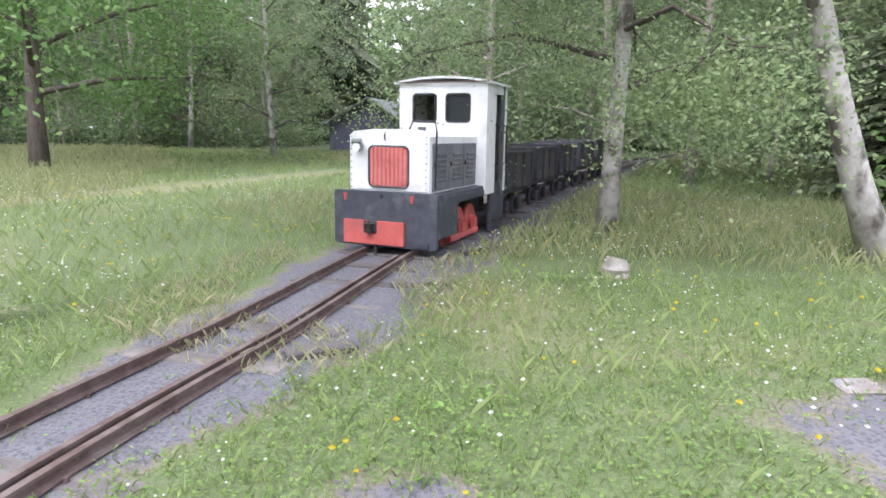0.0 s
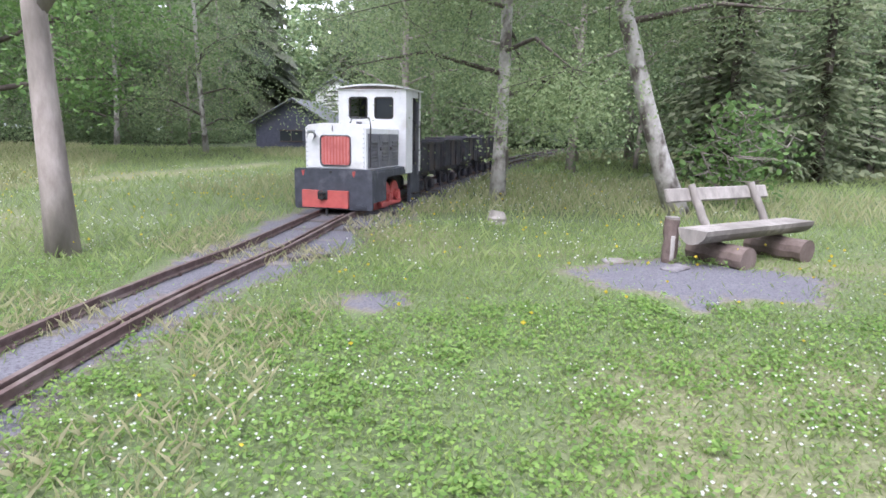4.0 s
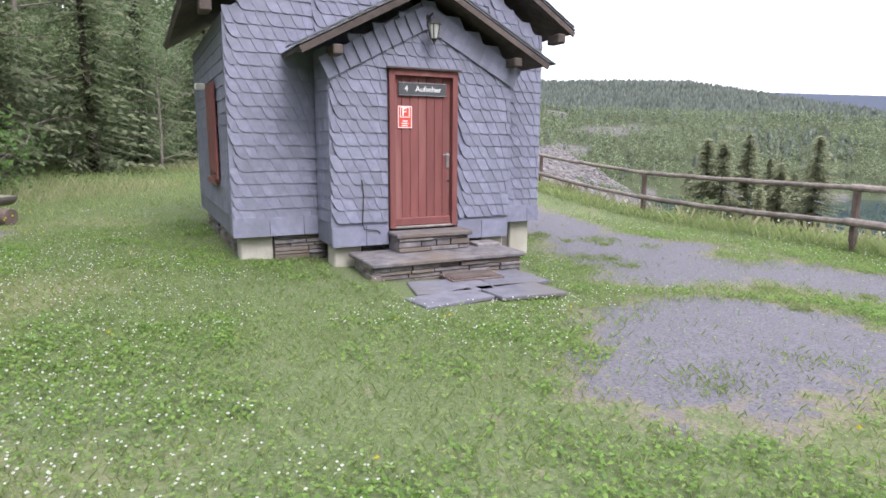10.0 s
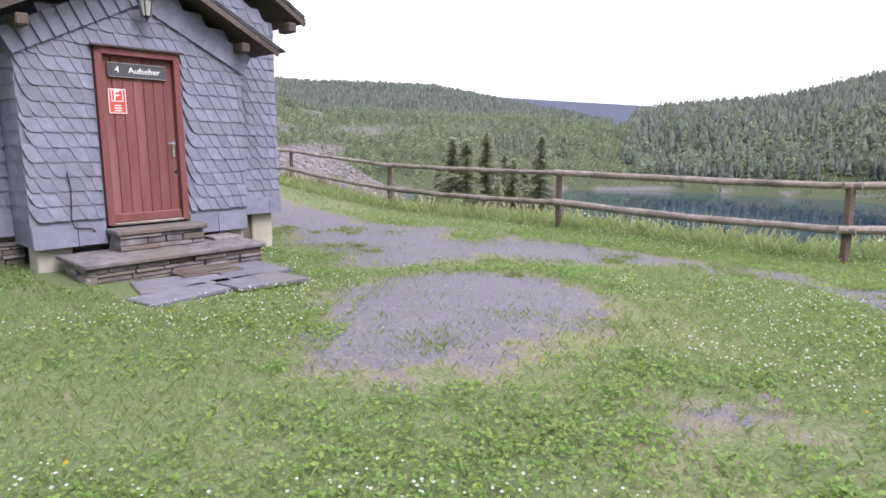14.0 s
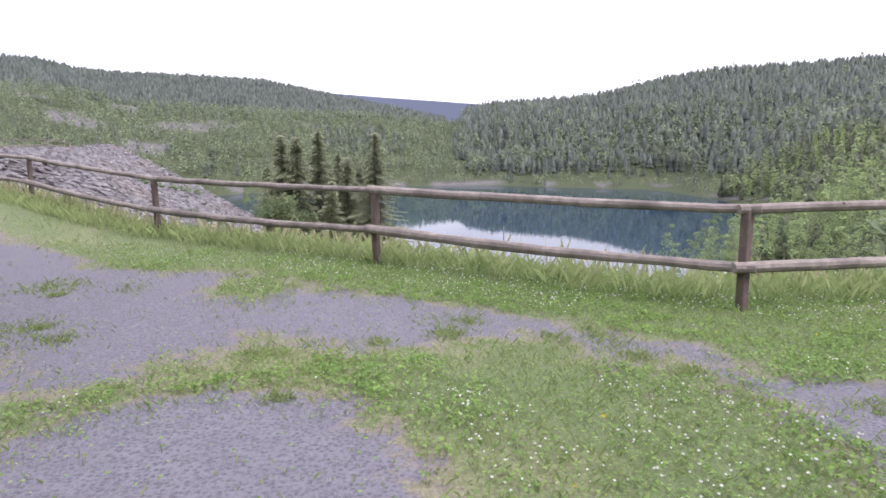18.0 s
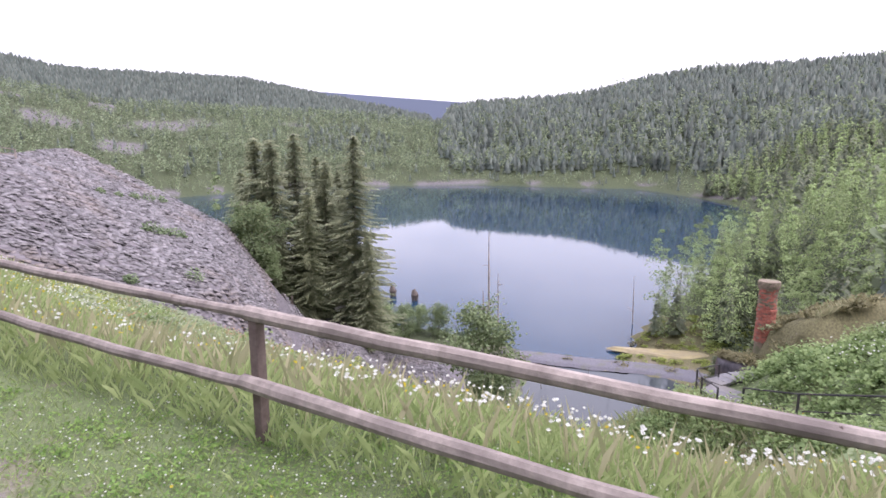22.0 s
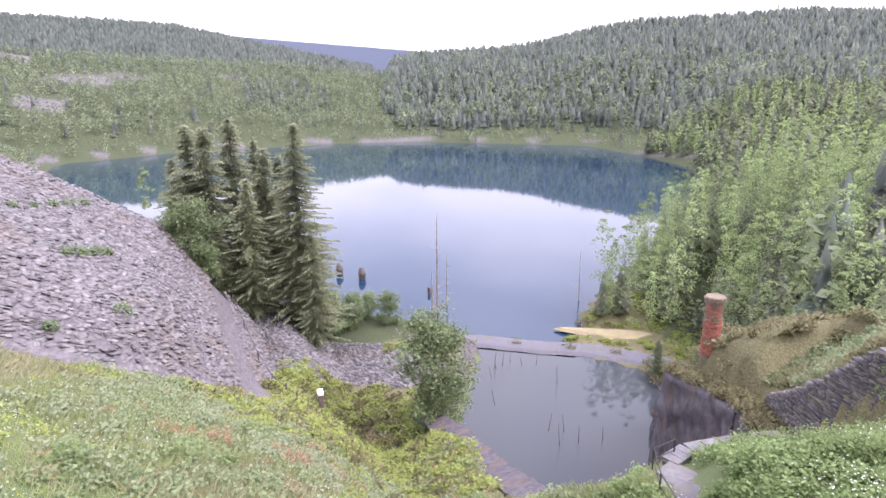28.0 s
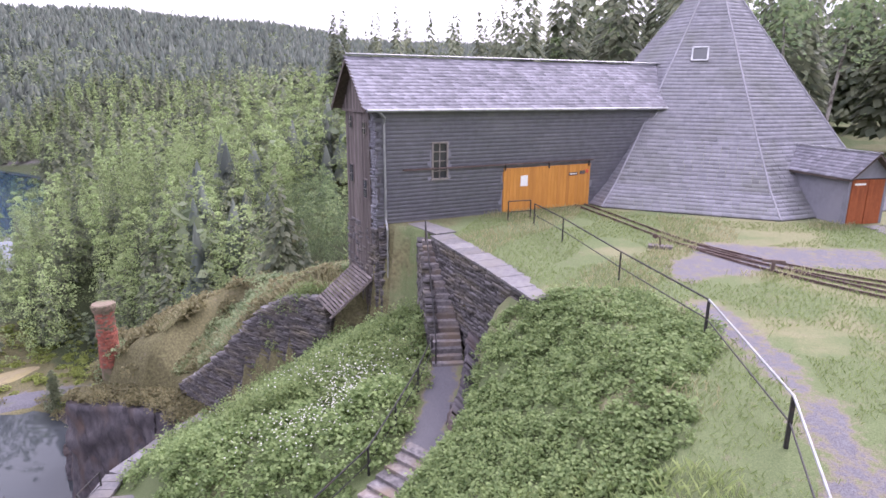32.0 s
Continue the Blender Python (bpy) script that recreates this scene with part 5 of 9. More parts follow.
# bonnet: white shell, barrel top, grey louvred doors
bm = bmesh.new()
prism(bm, [(-0.51, 0.79), (0.51, 0.79), (0.51, 1.45), (0.46, 1.50), (0.2, 1.53), (-0.2, 1.53), (-0.46, 1.50), (-0.51, 1.45)], 0.08, 1.86)
bmesh.ops.bevel(bm, geom=[e for e in bm.edges if abs(e.verts[0].co.y - e.verts[1].co.y) < 0.01 and e.verts[0].co.y < 0.1], offset=0.02, segments=2, affect='EDGES')
bonnet = part("bonnet", bm, LOCO_WHITE, loco, "white painted bonnet with rounded edges")
grille = part("grille", ring_plate(bmesh.new(), 0.52, 0.50, 0.07, 0.012, 0.055, 0.09, 0.01, 1.09), LOCO_BLACK, loco, "red radiator grille of upright bars")
part("radiator", rounded(bmesh.new(), 0.48, 0.46, 0.05, 0.068, 0.078, 0.01, 1.09), LOCO_RED, grille)
for k in range(9):
    x = -0.205 + 0.0535 * k
    part("grille_bar", box(bmesh.new(), (x, 0.062, 1.09), (0.034, 0.012, 0.46 - 0.05 * (k in (0, 8))), bevel=0.006), LOCO_PINK, grille)
lampb = part("headlamp", tube(bmesh.new(), [(-0.36, 0.08, 1.33), (-0.36, 0.0, 1.33), (-0.36, -0.03, 1.33)], [0.04, 0.062, 0.066], 14), LOCO_GREY, loco, "yellowed headlamp with a hood")
part("lens", disc(bmesh.new(), (-0.36, -0.035, 1.315), 0.052, 0.012, 14, 'y'), WHITE_SIGN, lampb)
part("lamp_hood", box(bmesh.new(), (-0.36, -0.02, 1.39), (0.11, 0.09, 0.05), bevel=0.012), ZINC, lampb)
for sgn in (-1, 1):
    for k in range(3):
        y0 = 0.18 + 0.545 * k
        d = part("side_door", box(bmesh.new(), (sgn * 0.515, y0 + 0.26, 1.09), (0.024, 0.52, 0.56), bevel=0.008), LOCO_GREY, loco, "grey bonnet door with louvres")
        for j in range(6):
            part("louvre", box(bmesh.new(), (sgn * 0.532, y0 + 0.26, 0.93 + 0.06 * j), (0.02, 0.27, 0.03), Matrix.Rotation(sgn * radians(32), 3, 'Y')), LOCO_GREY, d)
        part("door_latch", box(bmesh.new(), (sgn * 0.535, y0 + 0.04, 1.12), (0.02, 0.02, 0.06)), IRON, d)
for k in range(9):
    for x, z in ((-0.48, 0.84 + 0.075 * k), (0.48, 0.84 + 0.075 * k)):
        part("rivet", disc(bmesh.new(), (x, 0.074, z), 0.008, 0.01, 6, 'y'), LOCO_GREY, bonnet)
part("handrail", tube(bmesh.new(), [(0.53, 0.24, 0.82), (0.535, 0.26, 1.5), (0.5, 0.3, 1.62), (0.2, 0.34, 1.63), (0.16, 0.34, 1.53)], 0.011, 8), IRON, loco)
part("filler_cap", disc(bmesh.new(), (0.25, 0.5, 1.54), 0.05, 0.05, 12, 'z'), LOCO_GREY, bonnet)
part("bonnet_handle", tube(bmesh.new(), [(-0.03, 0.07, 1.40), (-0.03, 0.05, 1.42), (-0.03, 0.05, 1.47), (-0.03, 0.07, 1.49)], 0.008, 6), IRON, bonnet)
# cab: walls with window openings, door opening, curved roof
CB, CF, CRW = 2.86, 1.86, 0.645
cab = part("cab", bmesh.new(), LOCO_WHITE, loco, "white painted driver's cab")
for x0, x1, z0, z1 in ((-CRW, CRW, 0.72, 1.66), (-CRW, CRW, 2.03, 2.20), (-CRW, -0.42, 1.66, 2.03), (-0.10, 0.06, 1.66, 2.03), (0.40, CRW, 1.66, 2.03)):
    part("front_panel", box(bmesh.new(), ((x0 + x1) / 2, CF + 0.02, (z0 + z1) / 2), (x1 - x0, 0.04, z1 - z0)), LOCO_WHITE, cab)
for y0, y1 in ((CF + 0.04, 2.30), (2.66, CB)):
    part("side_panel", box(bmesh.new(), (CRW - 0.02, (y0 + y1) / 2, 1.43), (0.04, y1 - y0, 1.55)), LOCO_WHITE, cab)
part("side_panel", box(bmesh.new(), (CRW - 0.02, 2.48, 2.13), (0.04, 0.36, 0.15)), LOCO_WHITE, cab)
part("side_panel", box(bmesh.new(), (-CRW + 0.02, (CF + CB) / 2 + 0.02, 1.43), (0.04, CB - CF - 0.04, 1.55)), LOCO_WHITE, cab)
for x0, x1, z0, z1 in ((-CRW + 0.04, CRW - 0.04, 0.72, 1.6), (-CRW + 0.04, CRW - 0.04, 2.03, 2.2), (-CRW + 0.04, -0.42, 1.6, 2.03), (0.40, CRW - 0.04, 1.6, 2.03)):
    part("rear_panel", box(bmesh.new(), ((x0 + x1) / 2, CB - 0.02, (z0 + z1) / 2), (x1 - x0, 0.04, z1 - z0)), LOCO_GREY, cab)
for cx in (-0.26, 0.23):
    wn1 = part("window_frame", ring_plate(bmesh.new(), 0.36, 0.40, 0.055, 0.028, CF - 0.014, CF + 0.03, cx, 1.845), IRON, cab, "black rubber window surround")
    if cx > 0:
        part("pane", box(bmesh.new(), (cx, CF + 0.02, 1.845), (0.30, 0.006, 0.35)), GLASS, wn1)
part("control_stand", box(bmesh.new(), (-0.2, 2.15, 1.3), (0.35, 0.3, 0.75), bevel=0.03), LOCO_GREY, cab)
bm = bmesh.new()
roof_pts = [(0.70 * math.sin(a), 2.165 + 0.42 * (math.cos(a) - math.cos(0.5)) * 1.6) for a in np.linspace(-1, 1, 11) * 1.0 * 1.0]
roof_pts = [(-0.70 + 0.14 * k, 2.20 + 0.075 * (1 - ((k - 5) / 5) ** 2)) for k in range(11)]
prism(bm, roof_pts + [(x, z - 0.03) for x, z in roof_pts[::-1]], CF - 0.06, CB + 0.06)
part("cab_roof", bm, LOCO_WHITE, loco, "gently arched white cab roof")
part("gutter", box(bmesh.new(), (0, CF - 0.05, 2.195), (1.36, 0.02, 0.02)), RUST, loco)
for y in (2.27, 2.69):
    part("grab_rail", tube(bmesh.new(), [(CRW, y, 1.05), (CRW + 0.05, y, 1.08), (CRW + 0.05, y, 1.6), (CRW, y, 1.63)], 0.011, 8), IRON, loco)
part("door_post", box(bmesh.new(), (CRW - 0.015, 2.68, 1.4), (0.05, 0.05, 1.6)), LOCO_GREY, loco)
part("cab_step", box(bmesh.new(), (0.62, 2.48, 0.25), (0.16, 0.36, 0.03)), IRON, loco)
for y in (0.92, 1.42, 1.92):
    for sgn in (-1, 1):
        w = part("wheel", disc(bmesh.new(), (sgn * 0.34, y, 0.27), 0.27, 0.09, 24), RUST, loco)
        part("wheel_disc", disc(disc(bmesh.new(), (sgn * 0.395, y, 0.27), 0.25, 0.04, 20), (sgn * 0.43, y, 0.27), 0.09, 0.07, 12), LOCO_RED, w, "red painted wheel centre")
        part("crank", box(bmesh.new(), (sgn * 0.47, y + 0.02, 0.22), (0.05, 0.16, 0.26), bevel=0.05), LOCO_RED, w)
for sgn in (-1, 1):
    part("coupling_rod", box(bmesh.new(), (sgn * 0.51, 1.42, 0.15), (0.03, 1.12, 0.07), bevel=0.01), LOCO_RED, loco)
for y in (0.66, 2.2):
    part("brake_hanger", box(bmesh.new(), (0.36, y, 0.3), (0.06, 0.07, 0.4), bevel=0.01), LOCO_BLACK, loco)
part("dangling_hose", tube(bmesh.new(), [(-0.1, -0.04, 0.2), (-0.1, -0.06, 0.05), (-0.02, -0.05, -0.02)], 0.018), IRON, loco)


def make_wagon():
    w = empty("mine_wagon", Matrix(), "empty black steel mine wagon coupled behind the locomotive", "wagon", "wagons behind the locomotive")
    for sgn in (-1, 1):
        side = part("side_wall", box(bmesh.new(), (sgn * 0.53, 0.85, 0.87), (0.03, 1.62, 0.62), bevel=0.006), WAGON, w)
        part("top_rim", box(bmesh.new(), (sgn * 0.545, 0.85, 1.17), (0.06, 1.66, 0.05), bevel=0.008), WAGON, side)
        for y in (0.06, 0.6, 1.1, 1.64):
            part("rib", box(bmesh.new(), (sgn * 0.56, y, 0.86), (0.04, 0.05, 0.6), bevel=0.008), WAGON, side)
        part("sole_bar", box(bmesh.new(), (sgn * 0.36, 0.85, 0.5), (0.08, 1.75, 0.12), bevel=0.01), WAGON, w)
        for y in (0.45, 1.25):
            part("wheel", disc(disc(bmesh.new(), (sgn * 0.34, y, 0.2), 0.2, 0.07, 18), (sgn * 0.40, y, 0.2), 0.07, 0.08, 10), WAGON, w)
            part("axle_box", box(bmesh.new(), (sgn * 0.44, y, 0.25), (0.10, 0.16, 0.2), bevel=0.02), WAGON, w)
    for y in (0.05, 1.65):
        part("end_wall", box(bmesh.new(), (0, y, 0.87), (1.04, 0.03, 0.62), bevel=0.006), WAGON, w)
        part("buffer", box(bmesh.new(), (0, y + (0.1 if y > 1 else -0.1), 0.5), (0.22, 0.14, 0.16), bevel=0.02), WAGON, w)
    part("floor", box(bmesh.new(), (0, 0.85, 0.57), (1.04, 1.6, 0.03)), WAGON, w)
    return w


s0 = float(np.interp(16.0, track_line[:, 1], run)) + 2.95
first = make_wagon()
for k in range(5):
    x, y, a = along_track(s0 + 1.95 * k)
    m = pose(x, y, on_ground(x, y) - 0.02, 0, 0, a)
    if k == 0:
        first.matrix_world = m
    else:
        copy_thing(first, m)

# ---- log bench, posts, fence ----
def log(bm, a, b, r0, r1, sides=12, seed=0, bumps=0.06):
    a, b = Vector(a), Vector(b)
    r = random.Random(seed)
    pts = [a.lerp(b, t) + Vector((r.uniform(-1, 1), r.uniform(-1, 1), r.uniform(-1, 1))) * 0.008 for t in [k_ / 8 for k_ in range(9)]]
    pts[0], pts[-1] = a, b
    return tube(bm, pts, [(r0 + (r1 - r0) * t) * (1 + r.uniform(-bumps, bumps)) for t in [k_ / 8 for k_ in range(9)]], sides, wobble=0.02)


bz = on_ground(4.2, 12.6)
bench = empty("log_bench", pose(3.24, 11.86, bz, 0, 0, 23.5), "rustic grey bench of half a log with a plank backrest", "bench")
bm = bmesh.new()
half = [(0.19 * math.cos(a), 0.47 + 0.17 * math.sin(a)) for a in np.linspace(math.pi, 2 * math.pi, 10)]
prism(bm, half, -0.15, 2.05)
for v in bm.verts:
    v.co.z += 0.012 * math.sin(5 * v.co.y) + 0.008 * math.sin(17 * v.co.x + 3 * v.co.y)
    v.co.x += 0.03 * math.sin(2.3 * v.co.y)
bmesh.ops.transform(bm, matrix=Matrix(((0, 1, 0, 0), (-1, 0, 0, 0), (0, 0, 1, 0), (0, 0, 0, 1))), verts=bm.verts)
bmesh.ops.recalc_face_normals(bm, faces=bm.faces)
part("seat", bm, OLD_WOOD, bench, "half log worn dark grey")
for x in (0.42, 1.62):
    part("log_foot", log(bmesh.new(), (x, -0.34, 0.12), (x + 0.03, 0.42, 0.13), 0.15, 0.16, seed=int(10 * x)), POST_WOOD, bench)
    part("back_post", log(bmesh.new(), (x, 0.12, 0.2), (x - 0.06, 0.46, 0.92), 0.055, 0.045, seed=int(20 * x)), OLD_WOOD, bench)
bm = box(bmesh.new(), (0.93, 0.47, 0.80), (2.0, 0.05, 0.17), Matrix.Rotation(radians(-20), 3, 'X'), bevel=0.012)
part("backrest", bm, OLD_WOOD, bench, "pale weathered plank")
post = empty("stump_post", pose(3.02, 12.14, on_ground(3.02, 12.14) - 0.02), "charred-looking short post with peeling white bark beside the bench", "post")
part("post_body", log(bmesh.new(), (0, 0, -0.1), (0.01, 0, 0.54), 0.085, 0.088, seed=5, bumps=0.05), POST_WOOD, post)
part("post_cap", disc(bmesh.new(), (0.01, 0, 0.55), 0.084, 0.03, 10, 'z'), OLD_WOOD, post)
part("bark_patch", box(bmesh.new(), (-0.01, -0.088, 0.2), (0.055, 0.016, 0.3), bevel=0.008), BARK_BIRCH, post)
stump = empty("tree_stump", pose(1.6, 15.1, on_ground(1.6, 15.1)), "old pale tree stump in the grass", "stump")
part("stump_wood", log(bmesh.new(), (0, 0, -0.1), (0, 0, 0.20), 0.16, 0.13, seed=8, bumps=0.15), OLD_WOOD, stump)
for k, (x, y) in enumerate(((2.35, 12.15), (2.9, 11.75), (3.75, 13.4))):
    st = part("flat_stone", box(bmesh.new(), (0, 0, 0), (0.26 + 0.06 * k, 0.2, 0.04), bevel=0.015), SLATE_STONE)
    st.matrix_world = pose(x, y, on_ground(x, y) + 0.01, 2, -2, 30 * k)
    tagged(st, "flat pale stone sunk in the lawn by the bench", "stone", "stones by the bench")

FENCE = [(35.0, 20.5), (29.6, 16.0), (24.6, 11.8), (19.9, 7.8), (15.35, 3.47), (11.62, -0.69), (8.3, -4.5), (8.0, -9.6)]
fence = empty("log_fence", Matrix(), "long weathered log fence with square dark posts along the drop", "fence")
tops, lows = [], []
for k, (x, y) in enumerate(FENCE):
    z = on_ground(x, y)
    a = 45 if k < 6 else 20
    p = part("post", box(bmesh.new(), (0, 0, 0.47), (0.098, 0.098, 1.40), bevel=0.008), POST_WOOD, fence)
    p.matrix_local = pose(x, y, z - 0.05, 1.2 * math.sin(3 * k), 1.5 * math.cos(5 * k), a)
    tops.append((x, y, z + 1.12))
    lows.append((x - 0.06, y + 0.05, z + 0.52 + 0.02 * math.sin(4 * k)))
for k in range(len(FENCE) - 1):
    for row, rad in ((tops, 0.052), (lows, 0.058)):
        a, b = Vector(row[k]), Vector(row[k + 1])
        d = (b - a).normalized() * 0.12
        sag = 0.05 if row is lows else 0.02
        r = random.Random(k * 2 + (row is lows))
        pts = [a - d + (b - a + 2 * d) * t + Vector((0, 0, -4 * sag * t * (1 - t) + r.uniform(-0.008, 0.008))) for t in [k_ / 11 for k_ in range(12)]]
        rad *= 1.12 if k == 5 else 1.0
        part("rail", tube(bmesh.new(), pts, [rad * (1.12 - 0.24 * t) * (1 + r.uniform(-0.05, 0.05)) for t in [k_ / 11 for k_ in range(12)]], 10, wobble=0.03), RAIL_WOOD, fence, "pale new log rail" if k == 5 and row is tops else "")
        for t in (0.2, 0.45, 0.8):
            q = a.lerp(b, t) + Vector((-0.04, -0.02, 0.03 - 4 * sag * t * (1 - t)))
            part("knot", tube(bmesh.new(), [q, q + Vector((-0.012, -0.01, 0.012))], [0.018, 0.012], 6), POST_WOOD, fence)
lookout = empty("lookout_fence", Matrix(), "far wooden fence on the top of the slate heap", "fence")
lpts = [(66.5 - 0.7 * k, 25.3 + 1.7 * k) for k in range(8)]
for x, y in lpts:
    part("post", box(bmesh.new(), (x, y, on_ground(x, y) + 0.5), (0.12, 0.12, 1.1)), RAIL_WOOD, lookout)
for (ax, ay), (bx, by) in zip(lpts, lpts[1:]):
    for z in (0.5, 1.0):
        part("rail", box_between(bmesh.new(), (ax, ay, on_ground(ax, ay) + z), (bx, by, on_ground(bx, by) + z), 0.1, 0.1), RAIL_WOOD, lookout)

# ---- dark shed and pale house behind the locomotive ----
sx, sy = -4.2, 38.5
shed = empty("shed", pose(sx, sy, on_ground(sx, sy), 0, 0, -14) @ Matrix.Scale(0.82, 4), "dark slate-clad shed with a gable roof at the wood's edge", "shed")
part("wall", prism(bmesh.new(), [(-2.2, -0.2), (2.4, -0.2), (2.4, 1.7), (0.3, 3.0), (-2.2, 1.7)], 0, 5), SHED_BOARD, shed)
for sgn, x0, x1 in ((-1, -2.5, 0.3), (1, 0.3, 2.7)):
    bm = bmesh.new()
    a = [(x0, 1.52 if sgn < 0 else 3.04), (x1, 3.04 if sgn < 0 else 1.52)]
    prism(bm, [a[0], a[1], (a[1][0], a[1][1] + 0.1), (a[0][0], a[0][1] + 0.1)], -0.4, 5.4)
    part("roof", bm, SLATE_ROOF_HUT, shed)
w = part("window_frame", box(box(box(bmesh.new(), (0.1, -0.03, 1.15), (1.5, 0.06, 0.06)), (0.1, -0.03, 0.45), (1.5, 0.06, 0.06)), (0.1, -0.03, 0.8), (0.05, 0.06, 0.7)), DARK_WOOD, shed)
part("pane", box(bmesh.new(), (0.1, -0.01, 0.8), (1.45, 0.02, 0.66)), GLASS, w)
house = empty("house", pose(-2.5, 58, on_ground(-2.5, 58), 0, 0, -10) @ Matrix.Scale(0.85, 4), "pale house gable with scaffolding boards behind the trees", "house")
part("wall", prism(bmesh.new(), [(-2.0, -0.2), (2.0, -0.2), (2.0, 4.4), (0, 5.6), (-2.0, 4.4)], 0, 6), WHITE_SIGN, house)
for k in range(8):
    part("board", box(bmesh.new(), (0, -0.05, 1.4 + 0.42 * k), (2.4, 0.05, 0.12)), PALE_STONE, house)
for sgn in (-1, 1):
    bm = prism(bmesh.new(), [(0, 5.6), (sgn * 2.4, 4.15), (sgn * 2.4, 4.35), (0, 5.8)], -0.4, 6.4)
    part("roof", bm, SLATE_ROOF_HUT, house)

# ---- the winding house over the shaft: long slate hall, octagonal pyramid, porch ----
hall = empty("winding_house", pose(21.85, -27.25, 0, 0, 0, -134.2), "tall dark slate-clad winding house with plank gable and slate roof", "building")
HL, HD = 18.5, 3.9


def hall_wall():
    bm = bmesh.new()
    for x0, x1, z0, z1 in ((0, 2.67, 0.68, 5.85), (3.47, 6.5, 0.68, 5.85), (2.67, 3.47, 0.68, 2.69), (2.67, 3.47, 4.35, 5.85), (6.5, 11.85, 2.97, 5.85), (11.85, HL, 0.68, 5.85)):
        box(bm, ((x0 + x1) / 2, 0.15, (z0 + z1) / 2), (x1 - x0, 0.3, z1 - z0))
    return bm


front = part("wall", hall_wall(), SLATE_DARK, hall, "wall clad in dark slates")
part("wall", box(bmesh.new(), (HL / 2, HD - 0.15, 1.4), (HL, 0.3, 8.9)), SLATE_DARK, hall)
# rows of small slates on the front, joined
bm_v, bm_f = [], []
r = random.Random(21)
z = 0.72
while z < 5.8:
    x = -0.02 - r.uniform(0, 0.2)
    while x < 15.5:
        w = r.uniform(0.24, 0.36)
        xc, zc = x + w / 2, z + 0.1
        if not ((2.6 < xc < 3.54 and 2.6 < zc < 4.42) or (6.42 < xc < 11.93 and zc < 3.05)) and x > -0.1:
            i = len(bm_v)
            t = r.uniform(0, 0.002)
            bm_v += [(x, -0.0065 - t, z), (x + w - 0.006, -0.0065 - t, z), (x + w - 0.006, -0.0045, z + 0.2), (x, -0.0045, z + 0.2), (x, -0.0035, z), (x + w - 0.006, -0.0035, z)]
            bm_f += [(i, i + 1, i + 2, i + 3), (i, i + 4, i + 5, i + 1)]
        x += w
    z += 0.175
cl = new("slate_covering", mesh_np("slate_covering", bm_v, bm_f, SLATE_DARK))
cl.parent = front
tagged(cl, kind="stuff")
# stone base, dry-laid slate courses


def stacked(name, top, bottom, thick, mat, parent=None, label="", seed=0, lay=0.11, cap=None, size=(0.25, 0.7)):
    """A wall of thin stones: top and bottom are lines of x, y, z; stones joined into one mesh."""
    r = random.Random(seed)
    bm_v, bm_f = [], []
    top, bottom = [Vector(p) for p in top], [Vector(p) for p in bottom]
    for (a, b), (c, d) in zip(zip(top, top[1:]), zip(bottom, bottom[1:])):
        run_ = b - a
        flat = Vector((run_.x, run_.y, 0))
        L = flat.length
        u = flat / L
        nrm = Vector((u.y, -u.x, 0))
        zlow, zhigh = min(c.z, d.z), max(a.z, b.z)
        z = zlow
        while z < zhigh:
            h = lay * r.uniform(0.6, 1.4)
            x = 0.0
            while x < L:
                w = min(r.uniform(*size), L - x + 0.02)
                t = (x + w / 2) / L
                zt, zb = a.z + (b.z - a.z) * t, c.z + (d.z - c.z) * t
                if zb - h < z < zt - 0.3 * h:
                    off = r.uniform(-0.05, 0.05)
                    p0 = a + u * x
                    q = [Vector((p0.x, p0.y, 0)) + u * du + nrm * dn for du, dn in ((0.008, -thick / 2), (w - 0.008, -thick / 2), (w - 0.008, thick / 2 + off), (0.008, thick / 2 + off))]
                    i = len(bm_v)
                    tilt = r.uniform(-0.02, 0.02)
                    bm_v += [(v.x, v.y, z + (tilt if j in (1, 2) else 0)) for j, v in enumerate(q)] + [(v.x, v.y, z + h - 0.012 + (tilt if j in (1, 2) else 0)) for j, v in enumerate(q)]
                    bm_f += [(i, i + 3, i + 2, i + 1), (i + 4, i + 5, i + 6, i + 7), (i, i + 1, i + 5, i + 4), (i + 1, i + 2, i + 6, i + 5), (i + 2, i + 3, i + 7, i + 6), (i + 3, i, i + 4, i + 7)]
                x += w
            z += h
    ob = new(name, mesh_np(name, bm_v, bm_f, mat))
    ob.parent = parent
    if parent is None:
        tagged(ob, label, "wall", kind="structure")
    else:
        tagged(ob, label, kind="stuff")
    return ob


base = part("stone_base", box(bmesh.new(), (HL / 2, HD / 2, -1.6), (HL - 0.1, HD - 0.1, 4.5)), SLATE_STACK, hall, "base wall of dry-laid slate")
stacked("stonework", [(0, 0, 0.67), (6, 0, 0.67)], [(0, 0, -3.9), (6, 0, -3.9)], 0.34, SLATE_STACK, base, seed=1)
stacked("stonework", [(0, HD, 0.67), (0, 0, 0.67)], [(0, HD, -4), (0, 0, -4)], 0.3, SLATE_STACK, base, seed=2)
stacked("stonework", [(-0.02, 0.5, 5.8), (-0.02, 0.02, 5.8)], [(0, 0.5, 0.6), (0, 0.02, 0.6)], 0.2, SLATE_DARK, base, seed=3, lay=0.06)
